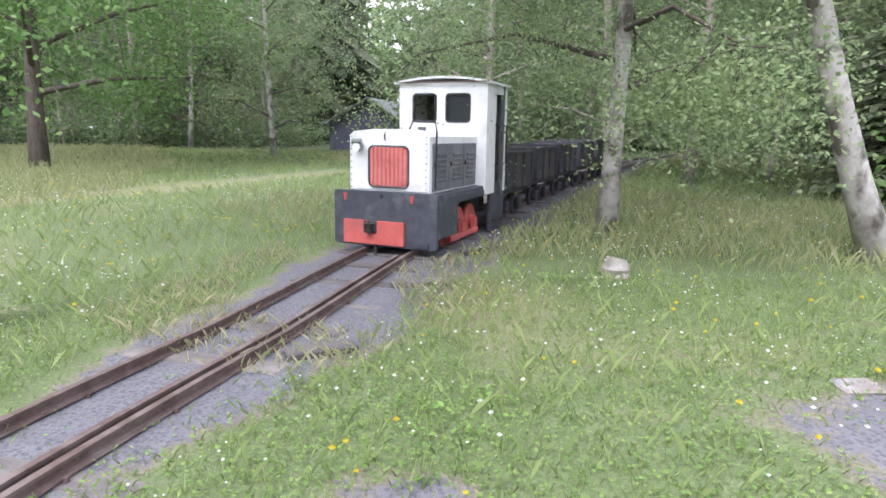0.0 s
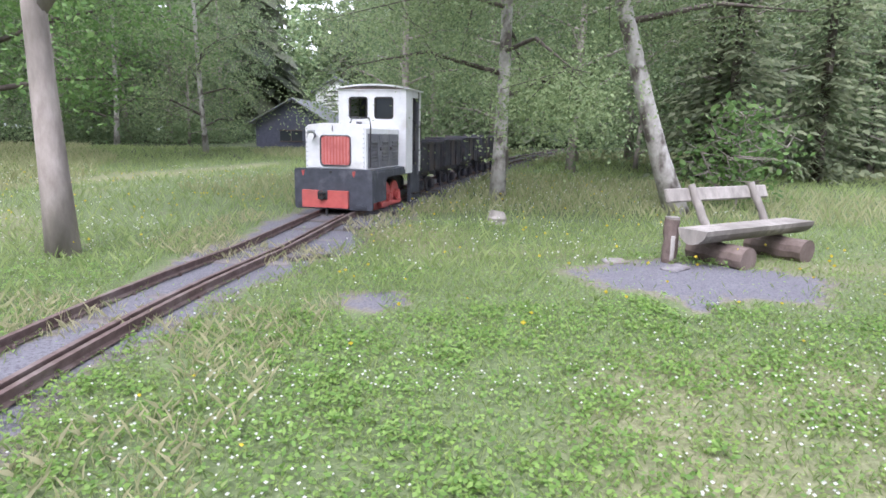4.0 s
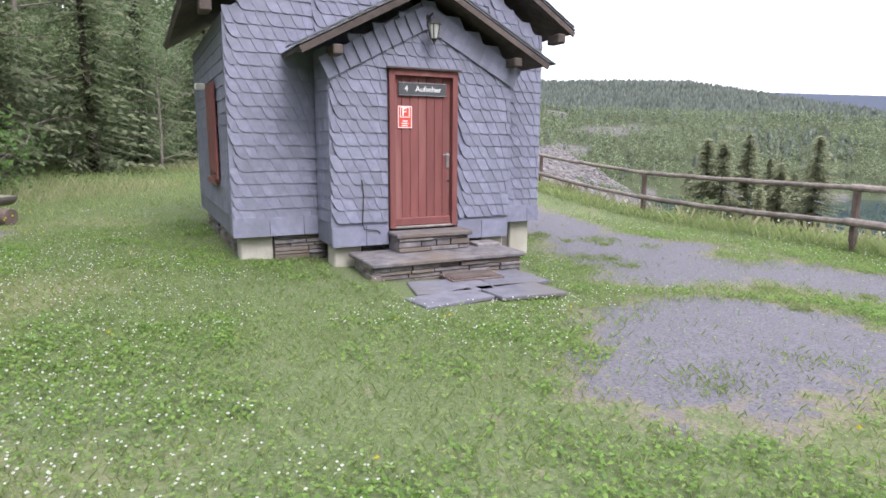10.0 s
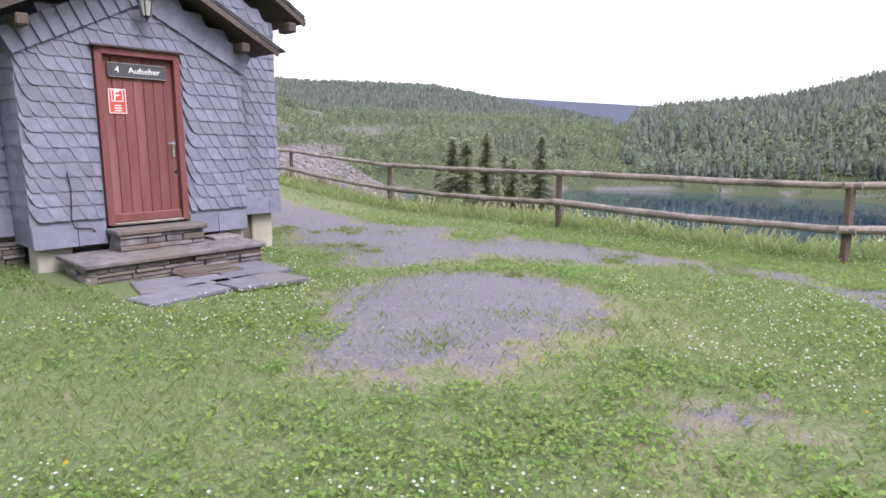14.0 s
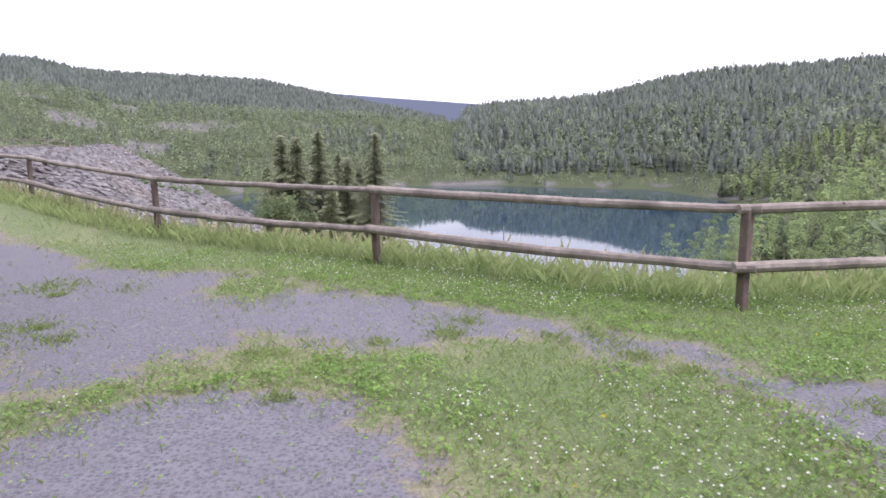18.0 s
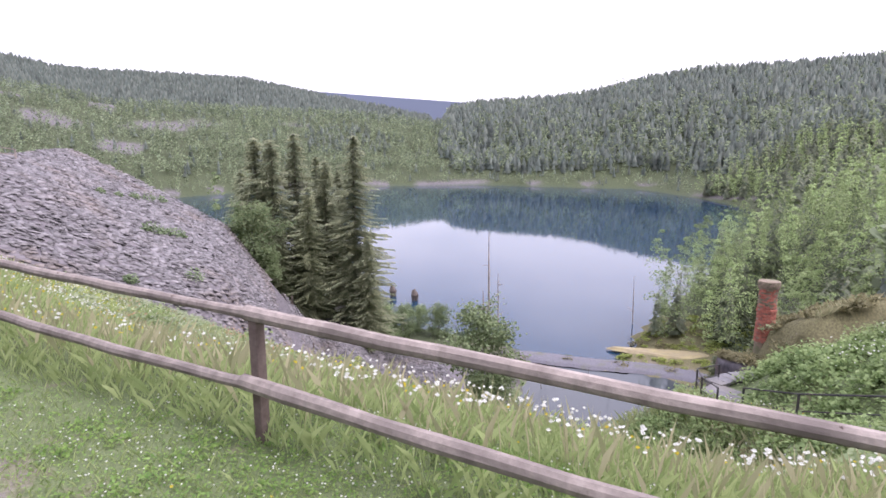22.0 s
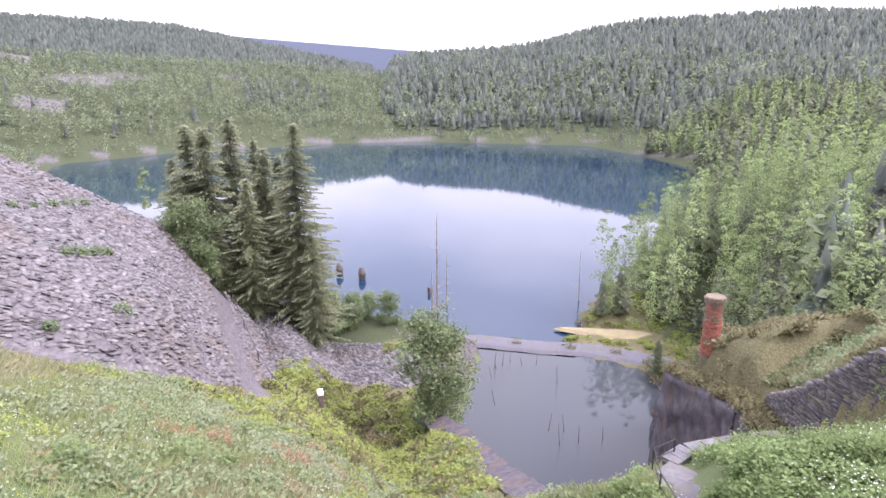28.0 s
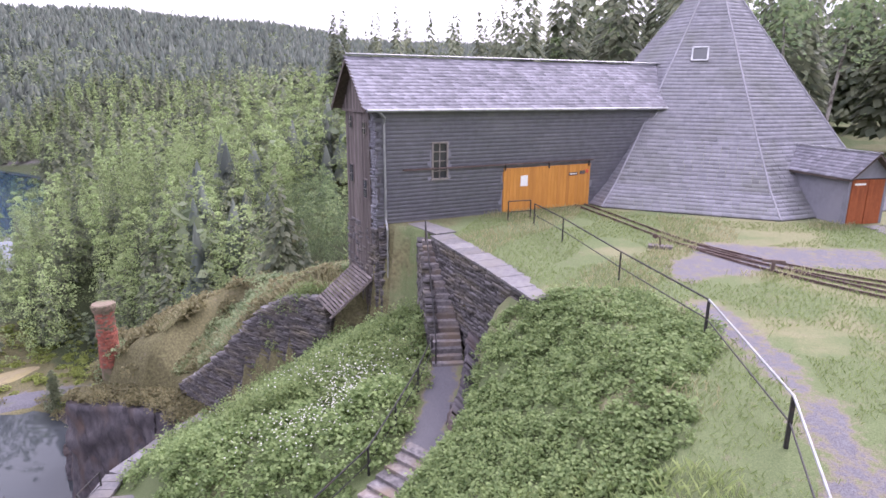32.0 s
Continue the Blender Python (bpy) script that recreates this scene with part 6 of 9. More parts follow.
# plank gable
gable = part("gable", prism(bmesh.new(), [(0.0, -3.4), (HD, -3.4), (HD, 5.85), (HD / 2, 8.05), (0, 5.85)], 0, 0.2), PLANK_WOOD, hall, "gable of upright dark planks")
gable.matrix_local = Matrix(((0, 1, 0, 0), (1, 0, 0, 0), (0, 0, 1, 0), (0, 0, 0, 1)))
for k in range(17):
    y = 0.52 + 0.185 * k
    if y < HD - 0.25:
        pl = part("plank", box(bmesh.new(), (y + 0.09, -0.13 - 0.015 * (k % 2), 1.2), (0.175, 0.05, 9.0)), PLANK_WOOD, gable)
for k in range(19):
    y = 0.1 + 0.2 * k
    zt = 8.0 - abs(y + 0.1 - HD / 2) * 1.1
    part("plank", box(bmesh.new(), (y + 0.1, -0.2, (5.75 + zt) / 2), (0.19, 0.04, zt - 5.75)), PLANK_WOOD, gable)
part("ledge_board", box(bmesh.new(), (HD / 2, -0.2, 5.72), (HD + 0.1, 0.12, 0.1)), PLANK_WOOD, gable)
for y, z in ((0.95, 2.3), (2.8, 2.8), (0.95, 5.0), (2.8, 5.2)):
    gw = part("gable_window", box(bmesh.new(), (y, -0.18, z), (0.42, 0.08, 0.9 if z < 4 else 0.6)), PLANK_WOOD, gable)
    part("pane", box(bmesh.new(), (y, -0.23, z), (0.34, 0.02, 0.8 if z < 4 else 0.5)), GLASS, gw)
    part("glazing_bar", box(box(bmesh.new(), (y, -0.245, z), (0.03, 0.02, 0.8)), (y, -0.245, z), (0.36, 0.02, 0.03)), OLD_WOOD, gw)


def slate_slope(name, p0, u, v, w0, w1, length, rows_h, parent, mat, seed, thick=0.03, size=(0.28, 0.4), skew=0.0):
    """Rows of slates on a sloping plane from the eaves p0: u along, v up the slope; w0, w1: half widths at foot and top."""
    r = random.Random(seed)
    u, v, p0 = Vector(u).normalized(), Vector(v).normalized(), Vector(p0)
    n = u.cross(v).normalized()
    if n.z < 0:
        n = -n
    vs, fs = [], []
    d = 0.0
    while d < length:
        half = w0 + (w1 - w0) * d / length
        a = -half - r.uniform(0, 0.2)
        lo = -half
        while a < half:
            w = r.uniform(*size)
            x0, x1 = max(a, -half), min(a + w - 0.012, half)
            if x1 - x0 > 0.04:
                lift = thick * r.uniform(0.8, 1.4)
                i = len(vs)
                e = rows_h * 1.15
                sk = skew * rows_h
                for (xx, dd, ll) in ((x0, d, lift), (x1, d + r.uniform(-0.015, 0.015) + sk * 0.3, lift), (x1 - (0 if sk == 0 else sk), d + e, 0.004), (x0 - (0 if sk == 0 else sk), d + e, 0.004), (x0, d, 0.0), (x1, d, 0.0)):
                    q = p0 + u * xx + v * dd + n * ll
                    vs.append(tuple(q))
                fs += [(i, i + 1, i + 2, i + 3), (i, i + 4, i + 5, i + 1)]
            a += w
        d += rows_h
    ob = new(name, mesh_np(name, vs, fs, mat))
    ob.parent = parent
    return tagged(ob, kind="stuff")


pitch = math.atan2(8.12 - 5.9, HD / 2 + 0.35)
for sgn in (-1, 1):
    y_e = -0.35 if sgn < 0 else HD + 0.35
    bm = bmesh.new()
    x0, x1 = -0.62, HL
    a = Vector((x0, y_e, 5.80))
    vv = Vector((0, -sgn * math.cos(pitch), math.sin(pitch)))
    ln = (HD / 2 + 0.35) / math.cos(pitch)
    box_between(bm, a + Vector(((x1 - x0) / 2, 0, 0)), a + Vector(((x1 - x0) / 2, 0, 0)) + vv * ln, x1 - x0, 0.1)
    rf = part("roof", bm, DARK_WOOD, hall, "long roof slope of grey slates")
    nn = Vector((1, 0, 0)).cross(vv)
    nn = nn if nn.z > 0 else -nn
    slate_slope("slate_covering", Vector(((x0 + x1) / 2, y_e, 5.80)) + nn * 0.055, (1, 0, 0), vv, (x1 - x0) / 2, (x1 - x0) / 2, ln - 0.05, 0.2, rf, SLATE_ROOF, 31 + sgn, skew=0.7)
    part("barge_board", box_between(bmesh.new(), a + Vector((-0.03, 0, -0.06)), a + vv * ln + Vector((-0.03, 0, -0.06)), 0.05, 0.16), DARK_WOOD, rf)
part("ridge_cap", box(bmesh.new(), (HL / 2 - 0.3, HD / 2, 8.18), (HL + 0.6, 0.34, 0.06), bevel=0.02), ZINC, hall, "pale zinc ridge cap")
part("gutter", tube(bmesh.new(), [(-0.55, -0.42, 5.80), (HL - 1.8, -0.42, 5.76)], 0.075, 8), ZINC, hall)
part("downpipe", tube(bmesh.new(), [(0.0, -0.42, 5.74), (0.28, -0.3, 5.5), (0.32, -0.1, 5.25), (0.34, -0.1, 1.0), (0.34, -0.26, 0.6), (0.34, -0.26, -3.3)], 0.05, 8), ZINC, hall)
part("lightning_rod", tube(bmesh.new(), [(-0.6, HD / 2, 8.2), (-0.95, HD / 2 - 0.15, 8.75)], 0.02, 6), ZINC, hall)
hw = part("window", box(box(box(box(bmesh.new(), (2.69, -0.01, 3.52), (0.07, 0.1, 1.7)), (3.45, -0.01, 3.52), (0.07, 0.1, 1.7)), (3.07, -0.01, 4.34), (0.8, 0.1, 0.08)), (3.07, -0.03, 2.68), (0.92, 0.16, 0.07)), OLD_WOOD, hall, "tall wooden window with glazing bars")
part("pane", box(bmesh.new(), (3.07, 0.07, 3.52), (0.72, 0.02, 1.62)), GLASS, hw)
for z in (3.05, 3.5, 3.92):
    part("glazing_bar", box(bmesh.new(), (3.07, 0.03, z), (0.72, 0.04, 0.045)), OLD_WOOD, hw)
part("glazing_bar", box(bmesh.new(), (3.07, 0.028, 3.52), (0.05, 0.044, 1.62)), OLD_WOOD, hw)
part("gate_track", box(bmesh.new(), (6.6, -0.10, 3.18), (10.8, 0.06, 0.07)), RUST, hall)
gate = part("gate", box(bmesh.new(), (9.17, 0.08, 1.9), (5.34, 0.06, 2.16)), ORANGE, hall, "wide orange-brown sliding timber gate")
for k in range(28):
    part("board", box(bmesh.new(), (6.53 + 0.191 * k + 0.0955, -0.035, 1.9), (0.184, 0.03, 2.16)), ORANGE, gate)
for x in (6.6, 9.2, 11.75):
    part("hanger", box(bmesh.new(), (x, -0.08, 3.05), (0.06, 0.05, 0.36)), IRON, gate)
part("notice", box(bmesh.new(), (7.72, -0.065, 2.32), (0.42, 0.02, 0.52)), WHITE_SIGN, gate, "pale yellow notice")
nb = part("name_board", box(bmesh.new(), (10.75, -0.065, 2.5), (0.55, 0.02, 0.15)), DARK_WOOD, gate)
part("text_bar", box(bmesh.new(), (10.75, -0.078, 2.5), (0.44, 0.006, 0.05)), WHITE_SIGN, nb)
part("name_board", box(bmesh.new(), (11.35, -0.065, 2.55), (0.35, 0.02, 0.17)), DARK_WOOD, gate)
part("fire_plate", box(bmesh.new(), (11.66, -0.065, 2.6), (0.14, 0.02, 0.17)), SIGN_RED, gate)
# lean-to over the chute at the gable's foot
bm = bmesh.new()
for y in (0.25, 1.55, 2.85):
    box_between(bm, (-0.25, y, -1.78), (-2.3, y, -3.38), 0.1, 0.08)
leanto = part("slatted_roof", bm, PLANK_WOOD, hall, "slatted wooden lean-to roof at the gable's foot")
for k in range(15):
    part("slat", box(bmesh.new(), (-0.32 - 0.13 * k, 1.55, -1.75 - 0.105 * k), (0.12, 2.7, 0.035), Matrix.Rotation(radians(-40), 3, 'Y')), PLANK_WOOD, leanto)

# octagonal pyramid over the shaft
CX, CY, RV, APEX = 7.95, -44.6, 10.75, 13.6
A0 = math.atan2(-35.02 - CY, 12.76 - CX)
pyramid = empty("shaft_pyramid", pose(CX, CY, 0, 0, 0, 0), "tall eight-sided slate pyramid over the mine shaft", "building")
PROFILE = [(1.0, 0.85), (0.885, 1.95), (0.70, 4.3), (0.02, APEX)]
for k in range(8):
    a, b = A0 + k * math.pi / 4, A0 + (k + 1) * math.pi / 4
    face = None
    for (r0, z0), (r1, z1) in zip(PROFILE, PROFILE[1:]):
        q = [Vector((RV * r0 * math.cos(a), RV * r0 * math.sin(a), z0)), Vector((RV * r0 * math.cos(b), RV * r0 * math.sin(b), z0)), Vector((RV * r1 * math.cos(b), RV * r1 * math.sin(b), z1)), Vector((RV * r1 * math.cos(a), RV * r1 * math.sin(a), z1))]
        if face is None:
            fbm = bmesh.new()
        fbm.faces.new([fbm.verts.new(v) for v in q])
        if z1 == APEX:
            face = part("roof_face", fbm, SLATE_DARK, pyramid, "sloping face of grey slates")
    for j, ((r0, z0), (r1, z1)) in enumerate(zip(PROFILE, PROFILE[1:])):
        m0 = Vector((RV * r0 * math.cos((a + b) / 2) * math.cos(math.pi / 8), RV * r0 * math.sin((a + b) / 2) * math.cos(math.pi / 8), z0))
        m1 = Vector((RV * r1 * math.cos((a + b) / 2) * math.cos(math.pi / 8), RV * r1 * math.sin((a + b) / 2) * math.cos(math.pi / 8), z1))
        u = Vector((-math.sin((a + b) / 2), math.cos((a + b) / 2), 0))
        if k in (0, 1, 7, 2):
            slate_slope("slate_covering", m0, u, m1 - m0, RV * r0 * math.sin(math.pi / 8), RV * r1 * math.sin(math.pi / 8), (m1 - m0).length, 0.235, face, SLATE_PYR, 50 + 8 * j + k, thick=0.018, size=(0.3, 0.5))
    e0 = [Vector((RV * r0 * math.cos(a), RV * r0 * math.sin(a), z0 + 0.03)) for r0, z0 in PROFILE]
    part("hip_cap", tube(bmesh.new(), e0, 0.05, 6), SLATE_PYR, pyramid)
bm = bmesh.new()
for k in range(8):
    a, b = A0 + k * math.pi / 4, A0 + (k + 1) * math.pi / 4
    box_between(bm, (RV * 0.985 * math.cos(a), RV * 0.985 * math.sin(a), 0.72), (RV * 0.985 * math.cos(b), RV * 0.985 * math.sin(b), 0.72), 0.2, 0.35)
part("plinth", bm, SLATE_STACK, pyramid)
am = A0 + math.pi * 3 / 8 - math.pi / 4
rd = lambda z: RV * (0.70 - 0.68 * (z - 4.3) / (APEX - 4.3)) * math.cos(math.pi / 8)
dz = 8.6
dm = Matrix.Translation((rd(dz) * math.cos(am) + 0.3 * math.sin(am), rd(dz) * math.sin(am) - 0.3 * math.cos(am), dz)) @ Matrix.Rotation(am, 4, 'Z') @ Matrix.Rotation(radians(-38), 4, 'Y')
sk = part("skylight", box(box(box(box(bmesh.new(), (0.06, -0.4, 0), (0.12, 0.08, 0.95)), (0.06, 0.4, 0), (0.12, 0.08, 0.95)), (0.06, 0, 0.45), (0.12, 0.88, 0.08)), (0.06, 0, -0.45), (0.12, 0.88, 0.08)), ZINC, pyramid, "small roof light with a pale frame")
sk.matrix_local = dm
pn = part("pane", box(box(bmesh.new(), (0.05, -0.0, 0), (0.06, 0.76, 0.86)), (0.08, 0, 0), (0.05, 0.05, 0.86)), GLASS, sk)
cable = [Vector((12.9 - CX, -36.1 - CY, 0.9)), Vector((12.0 - CX, -37.2 - CY, 2.4)), Vector((11.2 - CX, -38.4 - CY, 4.2)), Vector((10.3 - CX, -39.2 - CY, 5.7))]
part("lightning_cable", tube(bmesh.new(), [c + Vector((0.0, 0.35, 0.15)) for c in cable], 0.03, 6), ZINC, pyramid)

porch = empty("entrance_porch", pose(2.0, -34.7, 0.8, 0, 0, -147.9), "slate-clad entrance porch with a brown double door", "porch")
part("wall", prism(bmesh.new(), [(0, -0.1), (0.14, -0.1), (0.14, 2.1), (2.0, 2.1), (2.0, -0.1), (2.15, -0.1), (2.15, 2.25), (1.08, 3.15), (0, 2.25)], 0.0, 0.2), SLATE_DARK, porch)
part("wall", box(bmesh.new(), (0.1, 2.5, 1.1), (0.2, 4.6, 2.3)), SLATE_DARK, porch)
part("wall", box(bmesh.new(), (2.05, 2.5, 1.1), (0.2, 4.6, 2.3)), SLATE_DARK, porch)
for sgn in (-1, 1):
    x_e = 1.08 + sgn * 1.35
    vv = Vector((-sgn * 1.35, 0, 1.12))
    rf = part("roof", prism(bmesh.new(), [(x_e, 2.02), (1.08, 3.14), (1.08, 3.24), (x_e, 2.12)], -0.35, 5.0), DARK_WOOD, porch)
    slate_slope("slate_covering", (x_e, 2.3, 2.13), (0, 1, 0), vv, 2.65, 2.65, vv.length - 0.02, 0.2, rf, SLATE_ROOF, 71 + sgn)
part("ridge_cap", box(bmesh.new(), (1.08, 2.3, 3.27), (0.22, 5.3, 0.04)), ZINC, porch)
for k in range(2):
    dl = part("door_leaf", box(bmesh.new(), (0.62 + 0.92 * k, 0.04, 1.02), (0.9, 0.05, 2.08)), BROWN_DOOR, porch, "brown plank door leaf")
    for j in range(6):
        part("plank", box(bmesh.new(), (0.26 + 0.92 * k + 0.144 * j, 0.0, 1.02), (0.136, 0.03, 2.06)), BROWN_DOOR, dl)
part("name_plate", box(bmesh.new(), (0.6, -0.03, 1.85), (0.6, 0.02, 0.09)), WHITE_SIGN, porch)
for k in range(6):
    sl = part("paving_slab", box(bmesh.new(), (0, 0, 0), (0.9, 1.1, 0.06), bevel=0.01), PALE_STONE)
    sl.matrix_world = pose(0.6 - 0.85 * (k % 3) - 0.3 * (k // 3), -34.3 - 0.55 * (k % 3) + 1.0 * (k // 3), 0.81, 0, 0, 32)
    tagged(sl, "pale stone slab before the entrance porch", "slab", "slabs before the porch")

# ---- terrace: rails, handrail, retaining walls, stairs ----
def rails_on(name, pts, label, gauge=0.6):
    ob = empty(name, Matrix(), label, "track")
    ln_ = smooth_line(pts, 8)
    zs = [on_ground(*p) + 0.01 for p in ln_]
    for off in (-gauge / 2, gauge / 2):
        part("rail", swept(bmesh.new(), offset_line(ln_, zs, off), RAIL_PROFILE), RUST, ob)
    return ob


t1 = rails_on("yard_track", [(14.4, -36.0), (12.0, -32.6), (9.2, -28.6), (6.6, -25.8), (3.4, -23.4), (-2, -20.5)], "rusty yard rails leading into the orange gate")
t2 = rails_on("yard_track", [(9.0, -28.3), (6.2, -26.2), (3.0, -24.6), (-3, -22.8)], "second pair of rusty rails branching in the yard")
lever = empty("point_lever", pose(9.9, -27.2, on_ground(9.9, -27.2)), "rusty point lever on a timber block", "lever")
part("block", box(bmesh.new(), (0, 0, 0.06), (0.9, 0.35, 0.14), bevel=0.02), SLEEPER, lever)
part("lever_arm", tube(bmesh.new(), [(0, 0, 0.1), (0.05, 0.1, 0.45), (0.2, 0.12, 0.5)], 0.03, 6), RUST, lever)
part("counterweight", disc(bmesh.new(), (0.22, 0.12, 0.5), 0.09, 0.08, 10, 'y'), RUST, lever)
frame_post = empty("buffer_post", pose(6.3, -25.2, on_ground(6.3, -25.2)), "short dark buffer post beside the rails", "post")
part("post_body", box(bmesh.new(), (0, 0, 0.18), (0.12, 0.12, 0.42), bevel=0.01), POST_WOOD, frame_post)
part("cross_piece", box(bmesh.new(), (0, 0, 0.38), (0.7, 0.1, 0.1), bevel=0.01), POST_WOOD, frame_post)


def handrail(name, pts, label, h=1.0, mid=True, rail_mat=IRON, post=0.05, gap=0.0):
    ob = empty(name, Matrix(), label, "railing")
    tops_ = []
    for p in pts:
        x, y = p[0], p[1]
        z = p[2] if len(p) > 2 else on_ground(x, y)
        part("post", box(bmesh.new(), (x, y, z + h / 2 - 0.05), (post, post, h + 0.1)), IRON, ob)
        tops_.append(Vector((x, y, z + h)))
    for a, b in zip(tops_, tops_[1:]):
        part("top_rail", tube(bmesh.new(), [a, b], 0.026, 8), rail_mat, ob)
        if mid:
            part("middle_rail", tube(bmesh.new(), [a - Vector((0, 0, 0.5)), b - Vector((0, 0, 0.5))], 0.018, 6), IRON, ob)
    return ob


handrail("handrail", [(15.25, -29.5), (13.6, -26.8), (11.15, -22.2), (8.85, -18.3)], "black iron handrail along the terrace path", 1.0)
handrail("handrail", [(8.85, -18.3), (7.78, -13.8), (7.65, -10.4)], "iron handrail with a pale galvanised top tube", 1.0, rail_mat=ZINC, post=0.07)
handrail("handrail", [(16.6, -30.2), (15.7, -30.9)], "short iron rail beside the gate", 0.9)

gz = 0.8
TOPW = [(13.1, -20.3, 0.62), (15.2, -22.6, 0.75), (16.9, -24.4, 0.8), (18.5, -26.2, 0.8)]
rw = stacked("retaining_wall", TOPW[::-1], [(18.5, -26.2, -2.4), (16.9, -24.4, -3.8), (15.2, -22.6, -3.8), (13.1, -20.3, -2.0)], 0.9, SLATE_STACK, None, "retaining wall of dry-laid slate under the terrace", seed=5)
stacked("retaining_wall_2", [(18.9, -26.9, 0.72), (20.3, -28.3, 0.72)][::-1], [(20.3, -28.3, -3.2), (18.9, -26.9, -3.2)], 0.4, SLATE_STACK, None, "slate wall between the stairs and the hall", seed=6)
side_top = [(19.65, -26.9, 0.62), (19.0, -25.6, 0.1), (18.2, -24.0, -1.1), (17.75, -23.1, -2.0)]
stacked("stair_wall", side_top, [(x, y, z - 2.6) for x, y, z in side_top], 0.4, SLATE_STACK, None, "slate side wall of the stairs", seed=7)
stacked("stair_wall_2", side_top[::-1], [(x, y, z - 2.6) for x, y, z in side_top[::-1]], 0.4, SLATE_STACK, None, "slate side wall of the stairs", seed=8)
cope = empty("wall_coping", Matrix(), "pale slab coping on the retaining wall", "coping")
for a, b in list(zip(TOPW, TOPW[1:])) + [((18.4, -26.6, 0.80), (20.4, -28.3, 0.74))]:
    n_ = 3
    for k in range(n_):
        p, q = Vector(a).lerp(Vector(b), k / n_ + 0.01), Vector(a).lerp(Vector(b), (k + 1) / n_ - 0.01)
        part("coping_slab", box_between(bmesh.new(), p + Vector((0, 0, 0.02)), q + Vector((0, 0, 0.03)), 1.0, 0.08), PALE_STONE, cope)
stairs = empty("stone_stairs", Matrix(), "steep slate stairs down beside the retaining wall", "stairs")
for k in range(20):
    t = k / 19
    x, y, z = 18.75 + (16.95 - 18.75) * t, -26.25 + (-22.5 + 26.25) * t, 0.6 - 3.6 * t
    st = part("step", box(bmesh.new(), (0, 0, -0.12), (1.15, 0.3, 0.26), bevel=0.012), SLATE_STONE, stairs)
    st.matrix_local = pose(x, y, z, 0, 0, 25.6)
rail_line = [(19.1 - 1.8 * t, -25.95 + 3.75 * t, 0.55 - 3.6 * t) for t in (0.0, 0.5, 1.0)]
handrail("stair_rail", rail_line, "thin rusty handrail on the stairs", 0.9, False)
low = empty("garden_steps", Matrix(), "low slate steps on the path", "stairs")
for k in range(7):
    x, y = 16.1 + 0.12 * k, -17.4 + 0.33 * k
    st = part("step", box(bmesh.new(), (0, 0, 0.0), (1.1, 0.42, 0.16), bevel=0.015), SLATE_STONE, low)
    st.matrix_local = pose(x, y, on_ground(x, y) + 0.03, 0, 0, -20)
handrail("path_rail", [(17.6, -22.6), (17.3, -20.4), (17.1, -18.0), (17.3, -16.5), (18.2, -15.0), (20.4, -13.9), (23.0, -14.2)], "iron railing of the path down the slope", 0.9, True)

# ---- quarry: chimney, rock, walls on the slope, causeway ----
chim = empty("brick_chimney", pose(47.1, -34.4, -14.2) @ Matrix.Diagonal((0.82, 0.82, 1, 1)), "round red brick chimney with a flared mossy head", "chimney")
core = part("core", tube(bmesh.new(), [(0, 0, 0), (0, 0, 3.4), (0, 0, 5.0), (0, 0, 5.45), (0, 0, 5.75)], [0.84, 0.72, 0.69, 0.86, 0.88], 24), BRICK_OLD, chim)
brick_me = []
for mt in (BRICK, BRICK_OLD):
    bm = box(bmesh.new(), (0, 0, 0), (0.25, 0.12, 0.115))
    me = bpy.data.meshes.new("brick")
    bm.to_mesh(me)
    bm.free()
    me.materials.append(mt)
    brick_me.append(me)
r = random.Random(3)
for row in range(43):
    z = 0.1 + 0.132 * row
    if z < 3.4:
        rad = 0.88 - 0.12 * z / 3.4
    elif z < 3.66:
        rad = 0.84
    elif z < 5.0:
        rad = 0.76 - 0.02 * (z - 3.66)
    else:
        rad = min(0.94, 0.74 + 0.45 * (z - 5.0))
    if z < 1.0:
        continue
    n_ = int(2 * math.pi * rad / 0.265)
    for k in range(n_):
        a = 2 * math.pi * (k + 0.5 * (row % 2)) / n_
        d = math.degrees(a)
        # the side that faces the walk, towards the north-west
        if 20 < (d - 40) % 360 < 230:
            piece("brick", brick_me[1 if (r.random() < (0.9 if z > 5.2 else 0.45 if z > 3.7 else 0.08)) else 0], pose(rad * math.cos(a), rad * math.sin(a), z, 0, 0, d + 90), core)


